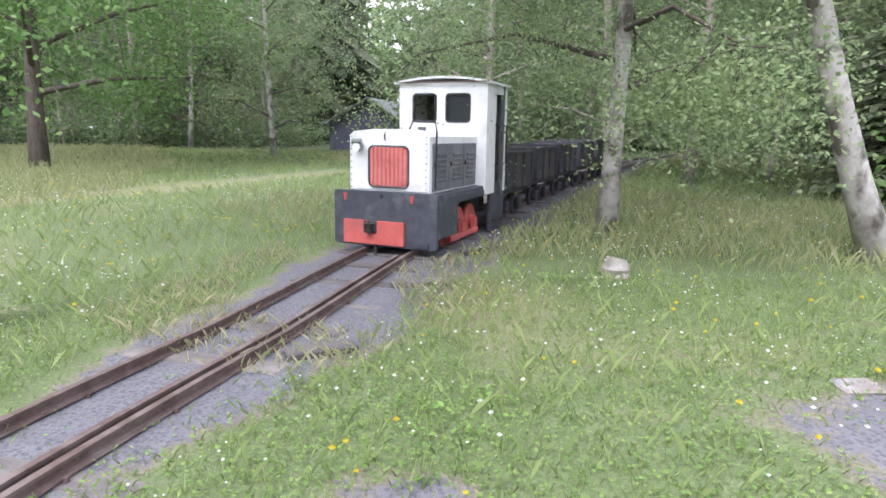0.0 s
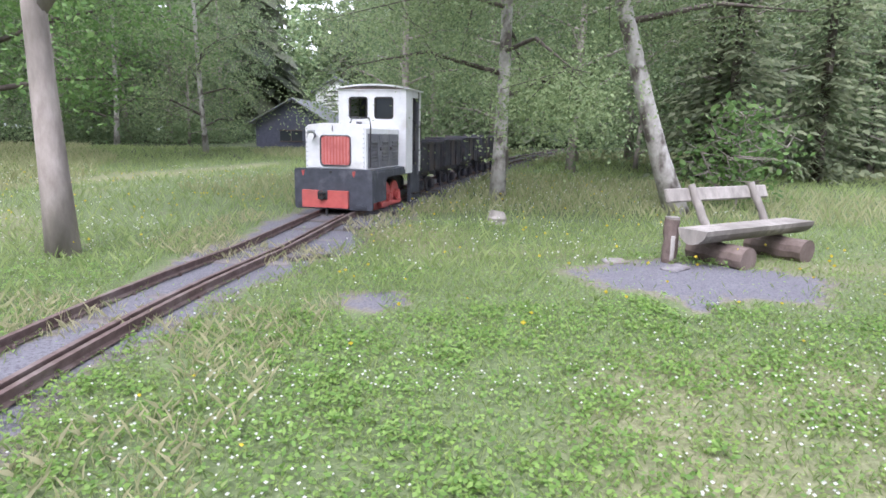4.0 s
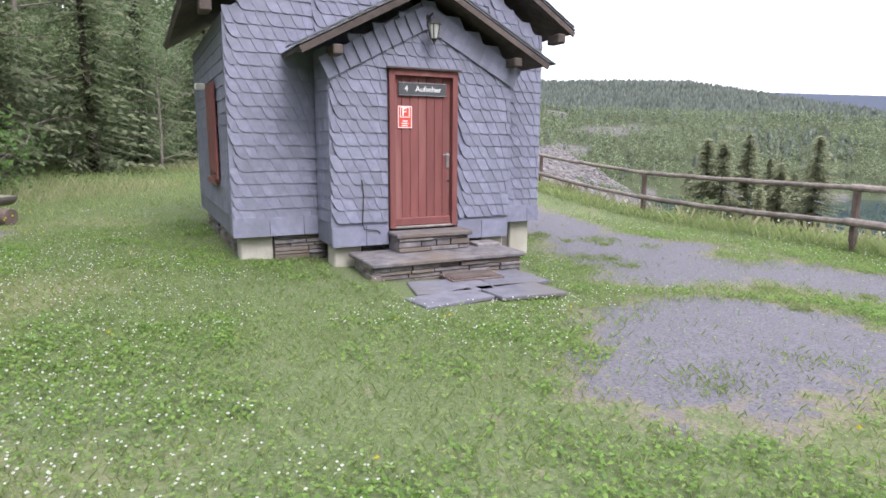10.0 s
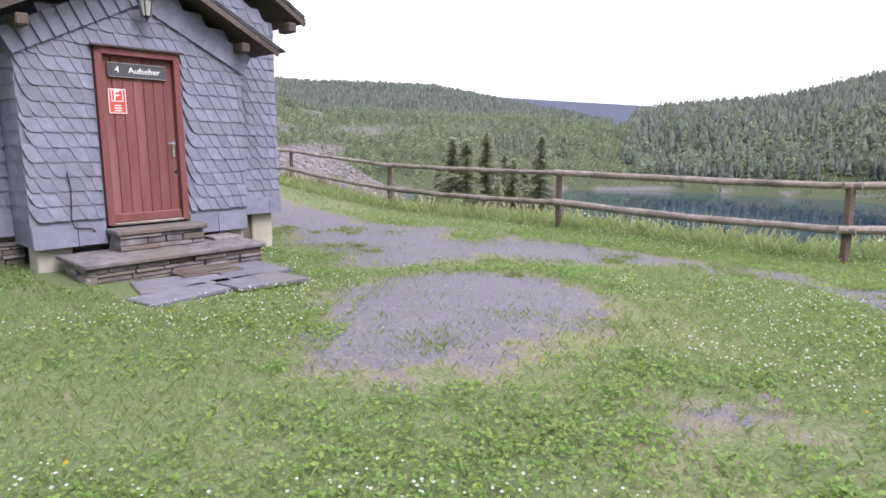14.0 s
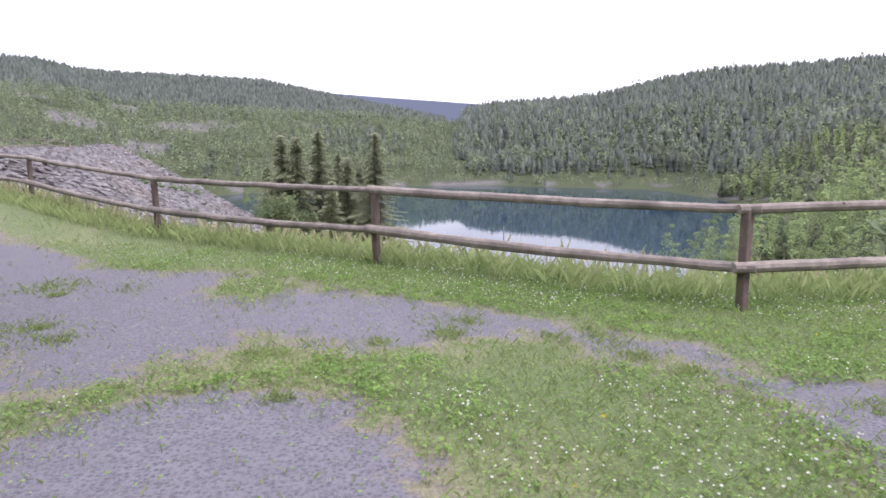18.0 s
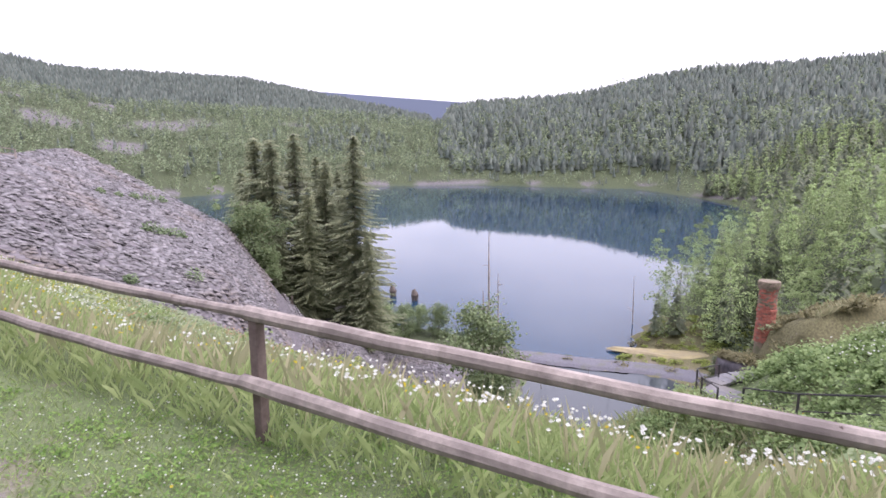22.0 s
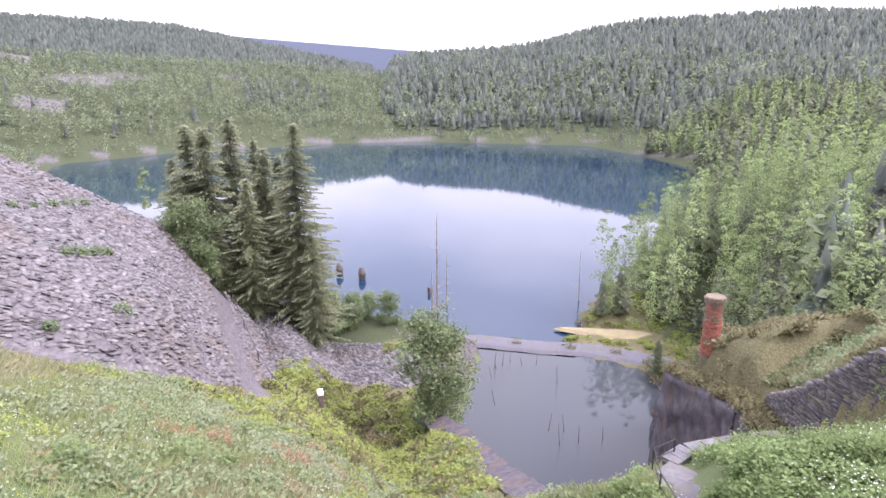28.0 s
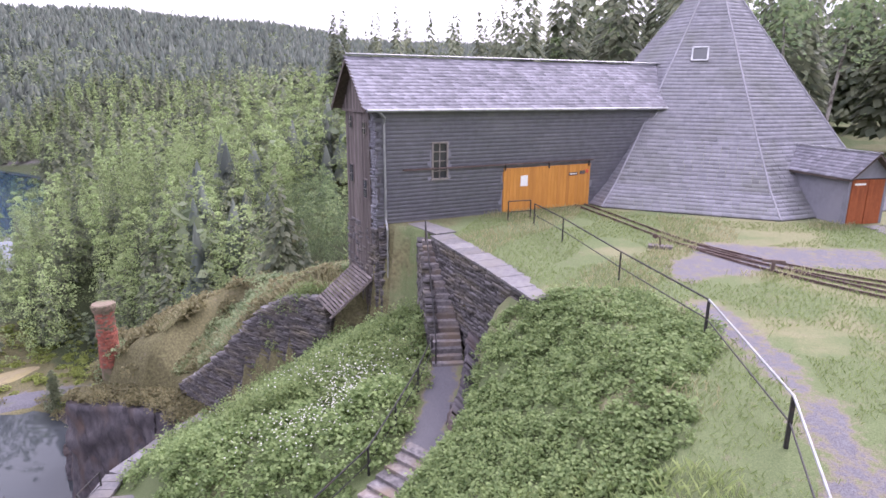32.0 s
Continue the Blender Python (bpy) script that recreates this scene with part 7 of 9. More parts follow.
def crag(name, line, seed, label, depth=3.0, mat=ROCK, n=26, rows=16, push=0.0):
    """A broken rock face hung from a line of x, y, z top and z foot; it juts out unevenly in slanting beds."""
    line = [np.array(p, float) for p in line]
    seglen = [0.0]
    for a, b in zip(line, line[1:]):
        seglen.append(seglen[-1] + np.hypot(*(b - a)[:2]))
    r = np.random.default_rng(seed)
    vs, fs = [], []
    pts = []
    steps_ = r.uniform(-1, 1, 997)
    chunk = lambda q: float(steps_[int(math.floor(q)) % 997])
    for i in range(n * (len(line) - 1) + 1):
        s_ = seglen[-1] * i / (n * (len(line) - 1))
        p = np.array([np.interp(s_, seglen, [q[c] for q in line]) for c in range(4)])
        k = min(np.searchsorted(seglen, s_, side='right') - 1, len(line) - 2)
        d = (line[k + 1] - line[k])[:2]
        d = d / np.hypot(*d)
        nrm = np.array([d[1], -d[0]])
        col = []
        for j in range(rows + 1):
            t = j / rows
            z = p[2] + (p[3] - p[2]) * t
            # slanting beds and cross joints break the face into blocks
            q1, q2, q3 = 0.85 * s_ + 0.6 * z, 0.5 * s_ - 0.9 * z, 0.9 * s_ + 0.5 * z
            bed = chunk(q1 / (0.16 * depth + 0.5)) + 0.7 * chunk(q2 / (0.3 * depth + 0.4) + 31) + 0.4 * chunk(q3 / 0.45 + 77)
            out = push + depth * (0.08 + 0.38 * t) + 0.11 * depth * bed * min(1, 4 * t + 0.3) + r.uniform(-0.05, 0.05)
            if j == 0:
                out, z = -0.5 * depth - 0.3, z - 0.9
            col.append((p[0] + nrm[0] * out + d[0] * 0.08 * r.uniform(-1, 1), p[1] + nrm[1] * out + d[1] * 0.08 * r.uniform(-1, 1), z + r.uniform(-0.05, 0.05) * (j > 0)))
        pts.append(col)
    m = rows + 1
    for c in pts:
        vs += c
    for i in range(len(pts) - 1):
        for j in range(rows):
            q = (i * m + j, i * m + j + 1, (i + 1) * m + j + 1, (i + 1) * m + j)
            fs += [(q[0], q[1], q[2]), (q[0], q[2], q[3])]
    ob = new(name, mesh_np(name, vs, fs, mat))
    return tagged(ob, label, "rock", kind="structure")


CLIFF = [(63.5, -44.5, -27.0, -32), (58.0, -41.2, -23.0, -32), (52.5, -37.4, -17.8, -32), (48.6, -33.6, -15.2, -32), (46.2, -31.7, -13.9, -32), (42.0, -31.4, -13.0, -31), (38.4, -31.2, -12.6, -28), (34.5, -29.4, -12.4, -24)]
crag("rock_face", CLIFF, 3, "steep broken slate cliff above the pool", depth=2.4, n=30, rows=44, push=1.3)
crag("rock_ledge", [(39, -16.6, -16.5, -31), (47, -16.4, -19.6, -31), (56, -16.2, -22.0, -32), (61.5, -15.6, -23.4, -32), (67, -18.0, -25.5, -32)], 5, "pale broken rock ledge at the pool's rim", depth=2.0, n=26, rows=24, push=0.8)
crag("rock_path", [(15.9, -21.9, -1.3, -3.7), (15.45, -20.0, -1.7, -3.8), (15.1, -17.8, -1.9, -4.0), (14.9, -16.2, -2.6, -4.4)], 9, "outcrop of upright slate beside the path", depth=0.8, n=26, rows=18)
# upright slate wall down the spur, pale stones on its top
SW = [(24.7, -27.7, -3.2), (27.4, -28.6, -3.7), (29.8, -29.3, -5.0), (32.4, -29.9, -7.6), (35.6, -31.0, -10.3), (38.4, -32.2, -12.2)]
stacked("slate_wall", SW[::-1], [(x, y, z - 4.2) for x, y, z in SW[::-1]], 0.7, SLATE_STACK, None, "tall dark wall of stacked slate running down the spur", seed=11, lay=0.075, size=(0.3, 0.9))
cap = empty("wall_crest", Matrix(), "row of pale stones on the crest of the slate wall", "coping")
for a, b in zip(SW, SW[1:]):
    for k in range(4):
        p = Vector(a).lerp(Vector(b), (k + 0.5) / 4)
        st = part("crest_stone", box(bmesh.new(), (0, 0, 0), (0.42, 0.5, 0.10), bevel=0.03), PALE_STONE, cap)
        st.matrix_local = pose(p.x, p.y, p.z + 0.08, 0, 0, 25 * k)
# low wall with coping above the pool, with a landing and railing
PWZ = [(28.5, -17.0, -7.9), (29.1, -18.4, -7.95), (29.15, -21.0, -8.0), (28.95, -23.4, -8.05)]
stacked("landing_wall", PWZ, [(x, y, z - 2.6) for x, y, z in PWZ], 0.6, SLATE_STACK, None, "low slate wall above the drop to the pool", seed=13)
lc = empty("landing_coping", Matrix(), "pale broad coping slabs on the low wall above the pool", "coping")
for a, b in zip(PWZ, PWZ[1:]):
    for k in range(3):
        p, q = Vector(a).lerp(Vector(b), k / 3 + 0.01), Vector(a).lerp(Vector(b), (k + 1) / 3 - 0.02)
        part("coping_slab", box_between(bmesh.new(), p + Vector((0, 0, 0.05)), q + Vector((0, 0, 0.06)), 0.8, 0.12), PALE_STONE, lc)
land = empty("landing", Matrix(), "flat slate slabs forming a small landing above the pool", "landing")
for k, (x, y) in enumerate(((27.6, -16.9), (26.6, -16.0))):
    st = part("slab", box(bmesh.new(), (0, 0, 0), (1.5, 1.2, 0.14), bevel=0.02), PALE_STONE, land)
    st.matrix_local = pose(x, y, on_ground(x, y) + 0.05, 0, 0, 28 + 9 * k)
handrail("landing_rail", [(24.0, -14.0), (26.2, -14.9), (28.6, -16.3), (29.0, -17.6)], "dark iron railing round the landing", 1.0)
# information post and path posts on the slope
info = empty("info_post", pose(61.6, -4.8, on_ground(61.6, -4.8) + 0.05) @ Matrix.Scale(1.3, 4), "brown information post with a white head beside the path", "sign")
for x in (-0.28, 0.28):
    part("post", box(bmesh.new(), (x, 0, 0.8), (0.3, 0.3, 1.9)), POST_WOOD, info)
part("panel", box(bmesh.new(), (0, 0, 1.80), (0.8, 0.4, 0.16)), WHITE_SIGN, info)
board = empty("warning_board", pose(93.0, -2.5, on_ground(93, -2.5)), "white board on a post by the spruces", "sign")
part("post", box(bmesh.new(), (0, 0, 0.9), (0.15, 0.15, 2.0)), POST_WOOD, board)
part("panel", box(bmesh.new(), (0, 0, 1.9), (0.1, 1.6, 0.9)), WHITE_SIGN, board)
pf = empty("path_fence", Matrix(), "low post-and-wire fence beside the footpath", "fence")
pl_ = [(87, 3.8), (80, 2.4), (72, 0.8), (66, -0.6), (60, -1.8), (55, -2.6)]
for x, y in pl_:
    part("post", box(bmesh.new(), (x, y, on_ground(x, y) + 0.6), (0.14, 0.14, 1.4)), POST_WOOD, pf)
for (ax, ay), (bx, by) in zip(pl_, pl_[1:]):
    part("wire", tube(bmesh.new(), [(ax, ay, on_ground(ax, ay) + 1.0), (bx, by, on_ground(bx, by) + 1.0)], 0.03, 5), IRON, pf)
# dead trees and stumps standing in the water
def snag(x, y, h, label, stubs=5, seed=0, rad=0.22):
    ob = empty("dead_tree", pose(x, y, WATER), label, "dead tree", "drowned trees")
    r = random.Random(seed)
    part("trunk", tube(bmesh.new(), [(0, 0, -1), (0.1, 0, h * 0.4), (0.05, 0.1, h * 0.75), (0.15, 0.1, h)], [rad, rad * 0.8, rad * 0.5, 0.05], 7), BARK_GREY, ob)
    for k in range(stubs):
        z = h * r.uniform(0.15, 0.85)
        a = r.uniform(0, 6.3)
        L = r.uniform(0.6, 2.0) * (1 - z / h + 0.3)
        part("stub", tube(bmesh.new(), [(0.1, 0.05, z), (0.1 + L * math.cos(a), L * math.sin(a), z + 0.2)], [0.06, 0.02], 5), BARK_GREY, ob)
    return ob


snag(108, -28.5, 17.5, "tall bare drowned trunk standing in the lake", 9, 1)
snag(110, -30.8, 9.5, "bare drowned trunk with broken twigs", 14, 2, 0.15)
snag(106.5, -27.2, 7.5, "broken drowned trunk in the lake", 8, 3)
snag(106, -55, 9, "thin bare stem at the lake's edge", 2, 4, 0.10)
for k, (x, y) in enumerate(((134.6, -14.4), (130.2, -18.5), (117.4, -29.4))):
    ob = empty("drowned_stump", pose(x, y, WATER), "dark drowned stump standing out of the lake", "stump", "drowned stumps")
    part("stump_wood", tube(bmesh.new(), [(0, 0, -1), (0, 0, 1.2), (0.2, 0.3, 2.3 if k < 2 else 1.2)], [0.6 if k < 2 else 0.35, 0.75 if k < 2 else 0.3, 0.35 if k < 2 else 0.15], 9, wobble=0.15), BARK_DARK, ob)
for k in range(14):
    r = random.Random(100 + k)
    x, y = 60 + r.uniform(0, 24), -24 - r.uniform(0, 14)
    if k > 9:
        x, y = 80 + r.uniform(0, 5), -30 - r.uniform(0, 6)
    ob = empty("reed_stem", pose(x, y, WATER), "thin dead stem sticking out of the pool", "stem", "dead stems in the pool")
    part("stem", tube(bmesh.new(), [(0, 0, -0.5), (r.uniform(-0.5, 0.5), r.uniform(-0.5, 0.5), r.uniform(1.0, 3.2))], [0.05, 0.02], 5), BARK_DARK, ob)
# the flat gravel causeway between pool and lake
way = smooth_line([(95, -17), (94.0, -23), (93.5, -30), (88.5, -39), (84.5, -47), (77, -54), (66, -60)], 8)
vs, fs = [], []
r = random.Random(17)
for k, p in enumerate(way):
    d = way[min(k + 1, len(way) - 1)] - way[max(k - 1, 0)]
    d = d / np.hypot(*d)
    for off, z in ((-3.0, -0.7), (-1.9, 0.30), (-1.5, 0.42), (1.5, 0.45), (1.9, 0.33), (3.0, -0.7)):
        o_ = off + r.uniform(-0.2, 0.2)
        vs.append((p[0] + d[1] * o_, p[1] - d[0] * o_, WATER + z + r.uniform(-0.03, 0.03) + (0.4 if k > len(way) - 8 else 0)))
for k in range(len(way) - 1):
    for j in range(5):
        i = 6 * k + j
        fs.append((i, i + 1, i + 7, i + 6))
GRIT = material("causeway_gravel", (0.075, 0.073, 0.085), (0.15, 0.146, 0.165), 6, 0.9, bump=0.4, c=(0.10, 0.105, 0.07), cscale=0.5, camount=0.36)
tagged(new("road_causeway", mesh_np("road_causeway", vs, fs, GRIT)), "flat grey gravel causeway between pool and lake", "road", kind="structure")
# loose slates strewn over the spoil heap
r = np.random.default_rng(5)
vs, fs = [], []
N = 36000
px_, py_ = r.uniform(30, 108, N), r.uniform(-16, 32, N)
hx = ridge_line(px_, py_, HEAP, heap_fall) - 1.3 * np.clip(px_ - 88, 0, 40)
ed, es = seg_dist(px_, py_, EDGE)
sl = plateau(px_, py_) - bank_fall(np.where(es > 0, ed, 0))
low_part = seg_dist(px_, py_, [(78, 3), (90, -3), (84, -12), (80, -17)])[0] < 6
ok = ((hx > sl - 0.2) | low_part) & (es > 0) & (seg_dist(px_, py_, [(50, 0.0), (58, 0.5), (70, 3.0), (87, 5.5), (92, 8)])[0] > 1.0)
px_, py_ = px_[ok], py_[ok]
pz_ = height(px_, py_)
for x, y, z in zip(px_, py_, pz_):
    a, s1, s2, t1_, t2_ = r.uniform(0, 6.3), r.uniform(0.12, 0.46), r.uniform(0.08, 0.25), r.normal(0, 0.22), r.normal(-0.3, 0.25)
    c, s_ = math.cos(a), math.sin(a)
    i = len(vs)
    for dx, dy in ((-s1, -s2), (s1, -s2 * 0.7), (s1 * 0.8, s2), (-s1 * 0.9, s2)):
        X, Y = c * dx - s_ * dy, s_ * dx + c * dy
        vs.append((x + X, y + Y, z + 0.10 + t1_ * X - 0.35 * Y * 0 + 0.55 * Y * 0.6 + t2_ * 0.1))
    for j in range(4):
        v = vs[i + j]
        vs.append((v[0], v[1], v[2] - 0.06))
    fs += [(i, i + 1, i + 2, i + 3), (i, i + 4, i + 5, i + 1), (i + 1, i + 5, i + 6, i + 2), (i + 2, i + 6, i + 7, i + 3), (i + 3, i + 7, i + 4, i)]
SPOIL = material("spoil_slate", (0.092, 0.086, 0.088), (0.192, 0.181, 0.182), 2.0, 0.7, bump=0.3, c=(0.15, 0.12, 0.10), cscale=0.15, camount=0.36, island=0.35)
tagged(new("loose_slates", mesh_np("loose_slates", vs, fs, SPOIL)), "loose slate waste covering the spoil heap", "slate waste", kind="stuff")

# ---- trees ----
def leaf_quads(c, size, r, up=0.35, slim=0.62):
    """Leaves at points c: small pointed quads turned every way, a little to the sky."""
    n = len(c)
    nrm = r.normal(size=(n, 3))
    nrm[:, 2] = np.abs(nrm[:, 2]) + up
    nrm /= np.linalg.norm(nrm, axis=1)[:, None]
    t = r.normal(size=(n, 3))
    t -= (t * nrm).sum(1)[:, None] * nrm
    t /= np.linalg.norm(t, axis=1)[:, None] + 1e-9
    b = np.cross(nrm, t)
    s = (np.asarray(size) * r.uniform(0.7, 1.3, n))[:, None]
    v = np.stack([c - t * s, c + b * s * slim, c + t * s, c - b * s * slim], 1).reshape(-1, 3)
    return v, np.arange(4 * n).reshape(n, 4)


def broadleaf(name, H, base, spread, leaves, size, bark, leaf, seed, lean=(0, 0), girth=0.14, label="", droop=0.25, fork=0.0, clump=0.5, rising=(0.15, 0.75)):
    """A leafy tree: curved tapered trunk, limbs with twigs, leaves in clumps at the twigs."""
    r = np.random.default_rng(seed)
    ob = empty(name, Matrix(), label, "tree")
    bm, lb = bmesh.new(), bmesh.new()

    def stem(t):
        return np.array([lean[0] * t ** 0.8 + 0.12 * math.sin(5 * t + seed) * t, lean[1] * t ** 0.8 + 0.12 * math.cos(4 * t + seed) * t, H * t])

    ts = np.linspace(0, 0.97, 12)
    tube(bm, [Vector((0, 0, -0.2))] + [Vector(stem(t)) for t in ts[1:]], [girth * 1.25] + [girth * (1.02 - 0.93 * t) for t in ts[1:]], 10, wobble=0.05)
    clumps = []
    if fork:
        q = stem(fork / H)
        tube(bm, [Vector(q), Vector(q + np.array([0.75, 0.1, 1.1])), Vector(q + np.array([1.3, 0.2, 2.6])), Vector(q + np.array([1.9, 0.1, 5.0]))], [girth * 0.72, girth * 0.6, girth * 0.45, 0.03], 9, wobble=0.05)
    nl = 20
    for k in range(nl):
        t = base / H + (0.95 - base / H) * ((k + r.uniform(0, 0.6)) / nl)
        p = stem(t)
        a = 2.4 * k + r.uniform(-0.5, 0.5)
        prof = math.sin(math.pi * min(1, 0.18 + 0.82 * (t - base / H) / (1 - base / H))) ** 0.7
        L = spread * (0.35 + 0.75 * prof) * r.uniform(0.75, 1.2)
        rise = r.uniform(*rising)
        d = np.array([math.cos(a), math.sin(a), rise])
        d /= np.linalg.norm(d)
        mid = p + d * L * 0.5
        end = p + d * L + np.array([0, 0, -droop * L * 0.4])
        g = max(0.012, girth * (1 - t) * 0.5)
        tube(lb, [Vector(p), Vector(mid), Vector(end)], [g, g * 0.65, 0.008], 5, cap=False)
        for j in range(5):
            q = p + (end - p) * r.uniform(0.3, 1.0) if j < 3 else end
            tw = q + r.normal(size=3) * 0.3 * L * np.array([1, 1, 0.7])
            tube(lb, [Vector(q), Vector(tw)], [0.012, 0.005], 4, cap=False)
            clumps.append(tw)
            clumps.append((tw + q) / 2)
    clumps = np.array(clumps)
    part("trunk", bm, bark, ob, smooth=True)
    part("limb_growth", lb, BARK_DARK if bark is BARK_BIRCH else bark, ob, smooth=True)
    pick = r.integers(0, len(clumps), leaves)
    c = clumps[pick] + r.normal(size=(leaves, 3)) * clump * np.array([1, 1, 0.75])
    c[:, 2] -= droop * np.abs(r.normal(size=leaves)) * 0.5
    v, f = leaf_quads(c, size, r)
    cr = new("crown", mesh_np("crown", v, f, leaf))
    cr.parent = ob
    return ob


def spruce(name, H, spread, seed, label="", per=9, rows=44, bare=0.06, leaf=None, size=0.5, taper=0.82):
    """A spruce: straight trunk, whorls of drooping boughs with hanging needle sprays."""
    r = np.random.default_rng(seed)
    ob = empty(name, Matrix(), label, "tree")
    part("trunk", tube(bmesh.new(), [Vector((0, 0, -0.3)), Vector((0.05, 0, H * 0.5)), Vector((0, 0.05, H))], [H * 0.014 + 0.06, H * 0.008 + 0.03, 0.02], 8), BARK_DARK, ob)
    vs, fs = [], []
    for k in range(rows):
        t = bare + (0.985 - bare) * k / rows
        L = spread * (1 - t) ** taper * min(1, 0.55 + 3 * t) * (0.7 + 0.5 * r.random()) + 0.12
        n = max(5, int(per * (1 - 0.35 * t)))
        for j in range(n):
            a = r.uniform(0, 6.283)
            ca, sa = math.cos(a), math.sin(a)
            ll = L * r.uniform(0.5, 1.15)
            z0 = H * t + r.uniform(-0.9, 0.9) * H / rows
            nseg = max(3, int(ll / 0.42))
            for i in range(nseg):
                u = (i + 0.6) / nseg
                rad = ll * u
                z = z0 - ll * 0.34 * u + ll * 0.14 * u * u
                w = size * (0.55 - 0.35 * u) * (0.6 + 0.4 * min(1, ll))
                for sgn in (-1, 1):
                    tipx, tipy = rad + 0.42 * size, sgn * w * r.uniform(1.5, 2.2)
                    pts = ((rad - 0.28 * size, 0, z + 0.02), (rad + 0.06, sgn * 0.03, z + 0.03), (tipx, tipy, z - 0.16 * size - r.uniform(0, 0.14)), (rad - 0.12, sgn * w * 0.9, z - 0.10 * size))
                    b = len(vs)
                    vs += [(ca * x - sa * y, sa * x + ca * y, zz) for x, y, zz in pts]
                    fs.append((b, b + 1, b + 2, b + 3))
    cr = new("crown", mesh_np("crown", vs, fs, leaf or NEEDLE))
    cr.parent = ob
    return ob


def put(ob, x, y, turn=0.0, size=1.0, z=None, first=False):
    m = pose(x, y, on_ground(x, y) if z is None else z, 0, 0, turn) @ Matrix.Scale(size, 4)
    if first:
        ob.matrix_world = m
        return ob
    return copy_thing(ob, m)


birch_a = broadleaf("birch", 11.5, 2.0, 3.1, 95000, 0.03, BARK_BIRCH, LEAF_BIRCH, 1, (0.2, 0.2), 0.15, "birch with pale peeling trunk beside the wagons", droop=0.55, clump=0.42, rising=(-0.05, 0.4))
put(birch_a, 2.24, 18.03, 0, 1, first=True)
birch_b = broadleaf("birch", 11.5, 3.4, 3.4, 65000, 0.03, BARK_BIRCH, LEAF_BIRCH, 2, (-3.0, 1.0), 0.19, "leaning old birch with blotched white bark behind the bench", droop=0.35, clump=0.42)
put(birch_b, 5.35, 16.15, 0, 1, first=True)
maple_tree = broadleaf("maple", 12.0, 3.7, 3.9, 24000, 0.055, BARK_GREY, LEAF_MAPLE, 3, (-0.15, 0.1), 0.16, "forked maple with a smooth grey-brown trunk in the meadow", droop=0.1, fork=2.75)
put(maple_tree, -4.1, 13.1, 0, 1, first=True)
maple_b = broadleaf("maple", 12.5, 1.9, 4.6, 34000, 0.075, BARK_DARK, LEAF_MAPLE, 4, (0.2, 0.2), 0.26, "broad bright green maple at the meadow's edge", droop=0.2, clump=0.6)
put(maple_b, -12.5, 27.0, 0, 1, first=True)
wood_a = broadleaf("wood_tree", 14.0, 1.4, 3.3, 13000, 0.065, BARK_GREY, LEAF_DEEP, 5, (0.5, 0.3), 0.16, "slender leafy tree in the wood's edge", droop=0.3, clump=0.6)
wood_b = broadleaf("wood_tree", 15.5, 1.0, 3.0, 13000, 0.062, BARK_BIRCH, LEAF_BIRCH, 6, (-0.6, 0.2), 0.13, "slender birch in the wood's edge", droop=0.5, clump=0.6)
wood_c = broadleaf("wood_tree", 9.0, 0.5, 2.8, 11000, 0.05, BARK_GREY, LEAF_DEEP, 7, (0.3, -0.3), 0.10, "young leafy tree with low boughs", droop=0.3, clump=0.55)
fir_a = spruce("spruce", 13.0, 3.3, 11, "dark spruce with boughs down to the ground", rows=40, bare=0.02)
fir_b = spruce("spruce", 17.0, 3.2, 12, "tall dark spruce in the wood's edge", rows=46, bare=0.05)
sapling = broadleaf("sapling", 1.6, 0.2, 0.55, 900, 0.06, BARK_GREY, LEAF_MAPLE, 8, (0.05, 0.0), 0.02, "light green sapling behind the bench", droop=0.1, clump=0.16)
put(sapling, 6.9, 16.9, 0, 1.25, first=True)
# the wood's edge round the meadow
r = random.Random(12)
EDGE_N = smooth_line([(-42, 22), (-33, 33), (-20, 38), (-10, 42), (-1, 46), (4, 36), (8.6, 29.5), (11.5, 24.5), (15, 25.5), (21, 26.5), (27, 30), (36, 38)], 10)
runn = np.r_[0, np.cumsum(np.hypot(*np.diff(EDGE_N, axis=0).T))]
started = set()
s = 0.0
count = 0
while s < runn[-1]:
    x, y = np.interp(s, runn, EDGE_N[:, 0]), np.interp(s, runn, EDGE_N[:, 1])
    d = np.array([np.interp(s + 0.5, runn, EDGE_N[:, 0]) - x, np.interp(s + 0.5, runn, EDGE_N[:, 1]) - y])
    d /= np.hypot(*d)
    nx_, ny_ = -d[1], d[0]
    for row in range(2):
        off = row * 3.2 + r.uniform(-0.8, 0.8)
        px, py = x + nx_ * off + r.uniform(-0.8, 0.8), y + ny_ * off
        if abs(px + 4.2) < 4 and 34 < py < 62 and row < 3:
            continue
        if seg_dist(np.array(px), np.array(py), track_list)[0] < 1.7:
            continue
        if px < 3:
            kind = r.choice([wood_b, wood_a, wood_c, wood_b] if row == 0 else [wood_a, wood_b])
        elif px < 9:
            kind = r.choice([wood_a, wood_a, fir_b] if row else [wood_a, wood_b])
        elif px < 18:
            kind = r.choice([fir_a, wood_a, wood_c] if row == 0 else [fir_b, wood_a, fir_b])
        else:
            kind = r.choice([wood_c, wood_a, fir_a, wood_c] if row == 0 else [wood_a, fir_b])
        put(kind, px, py, r.uniform(0, 360), r.uniform(0.8, 1.15), first=kind.name not in started)
        started.add(kind.name)
        count += 1
    s += 3.0 + r.uniform(-0.6, 0.6)
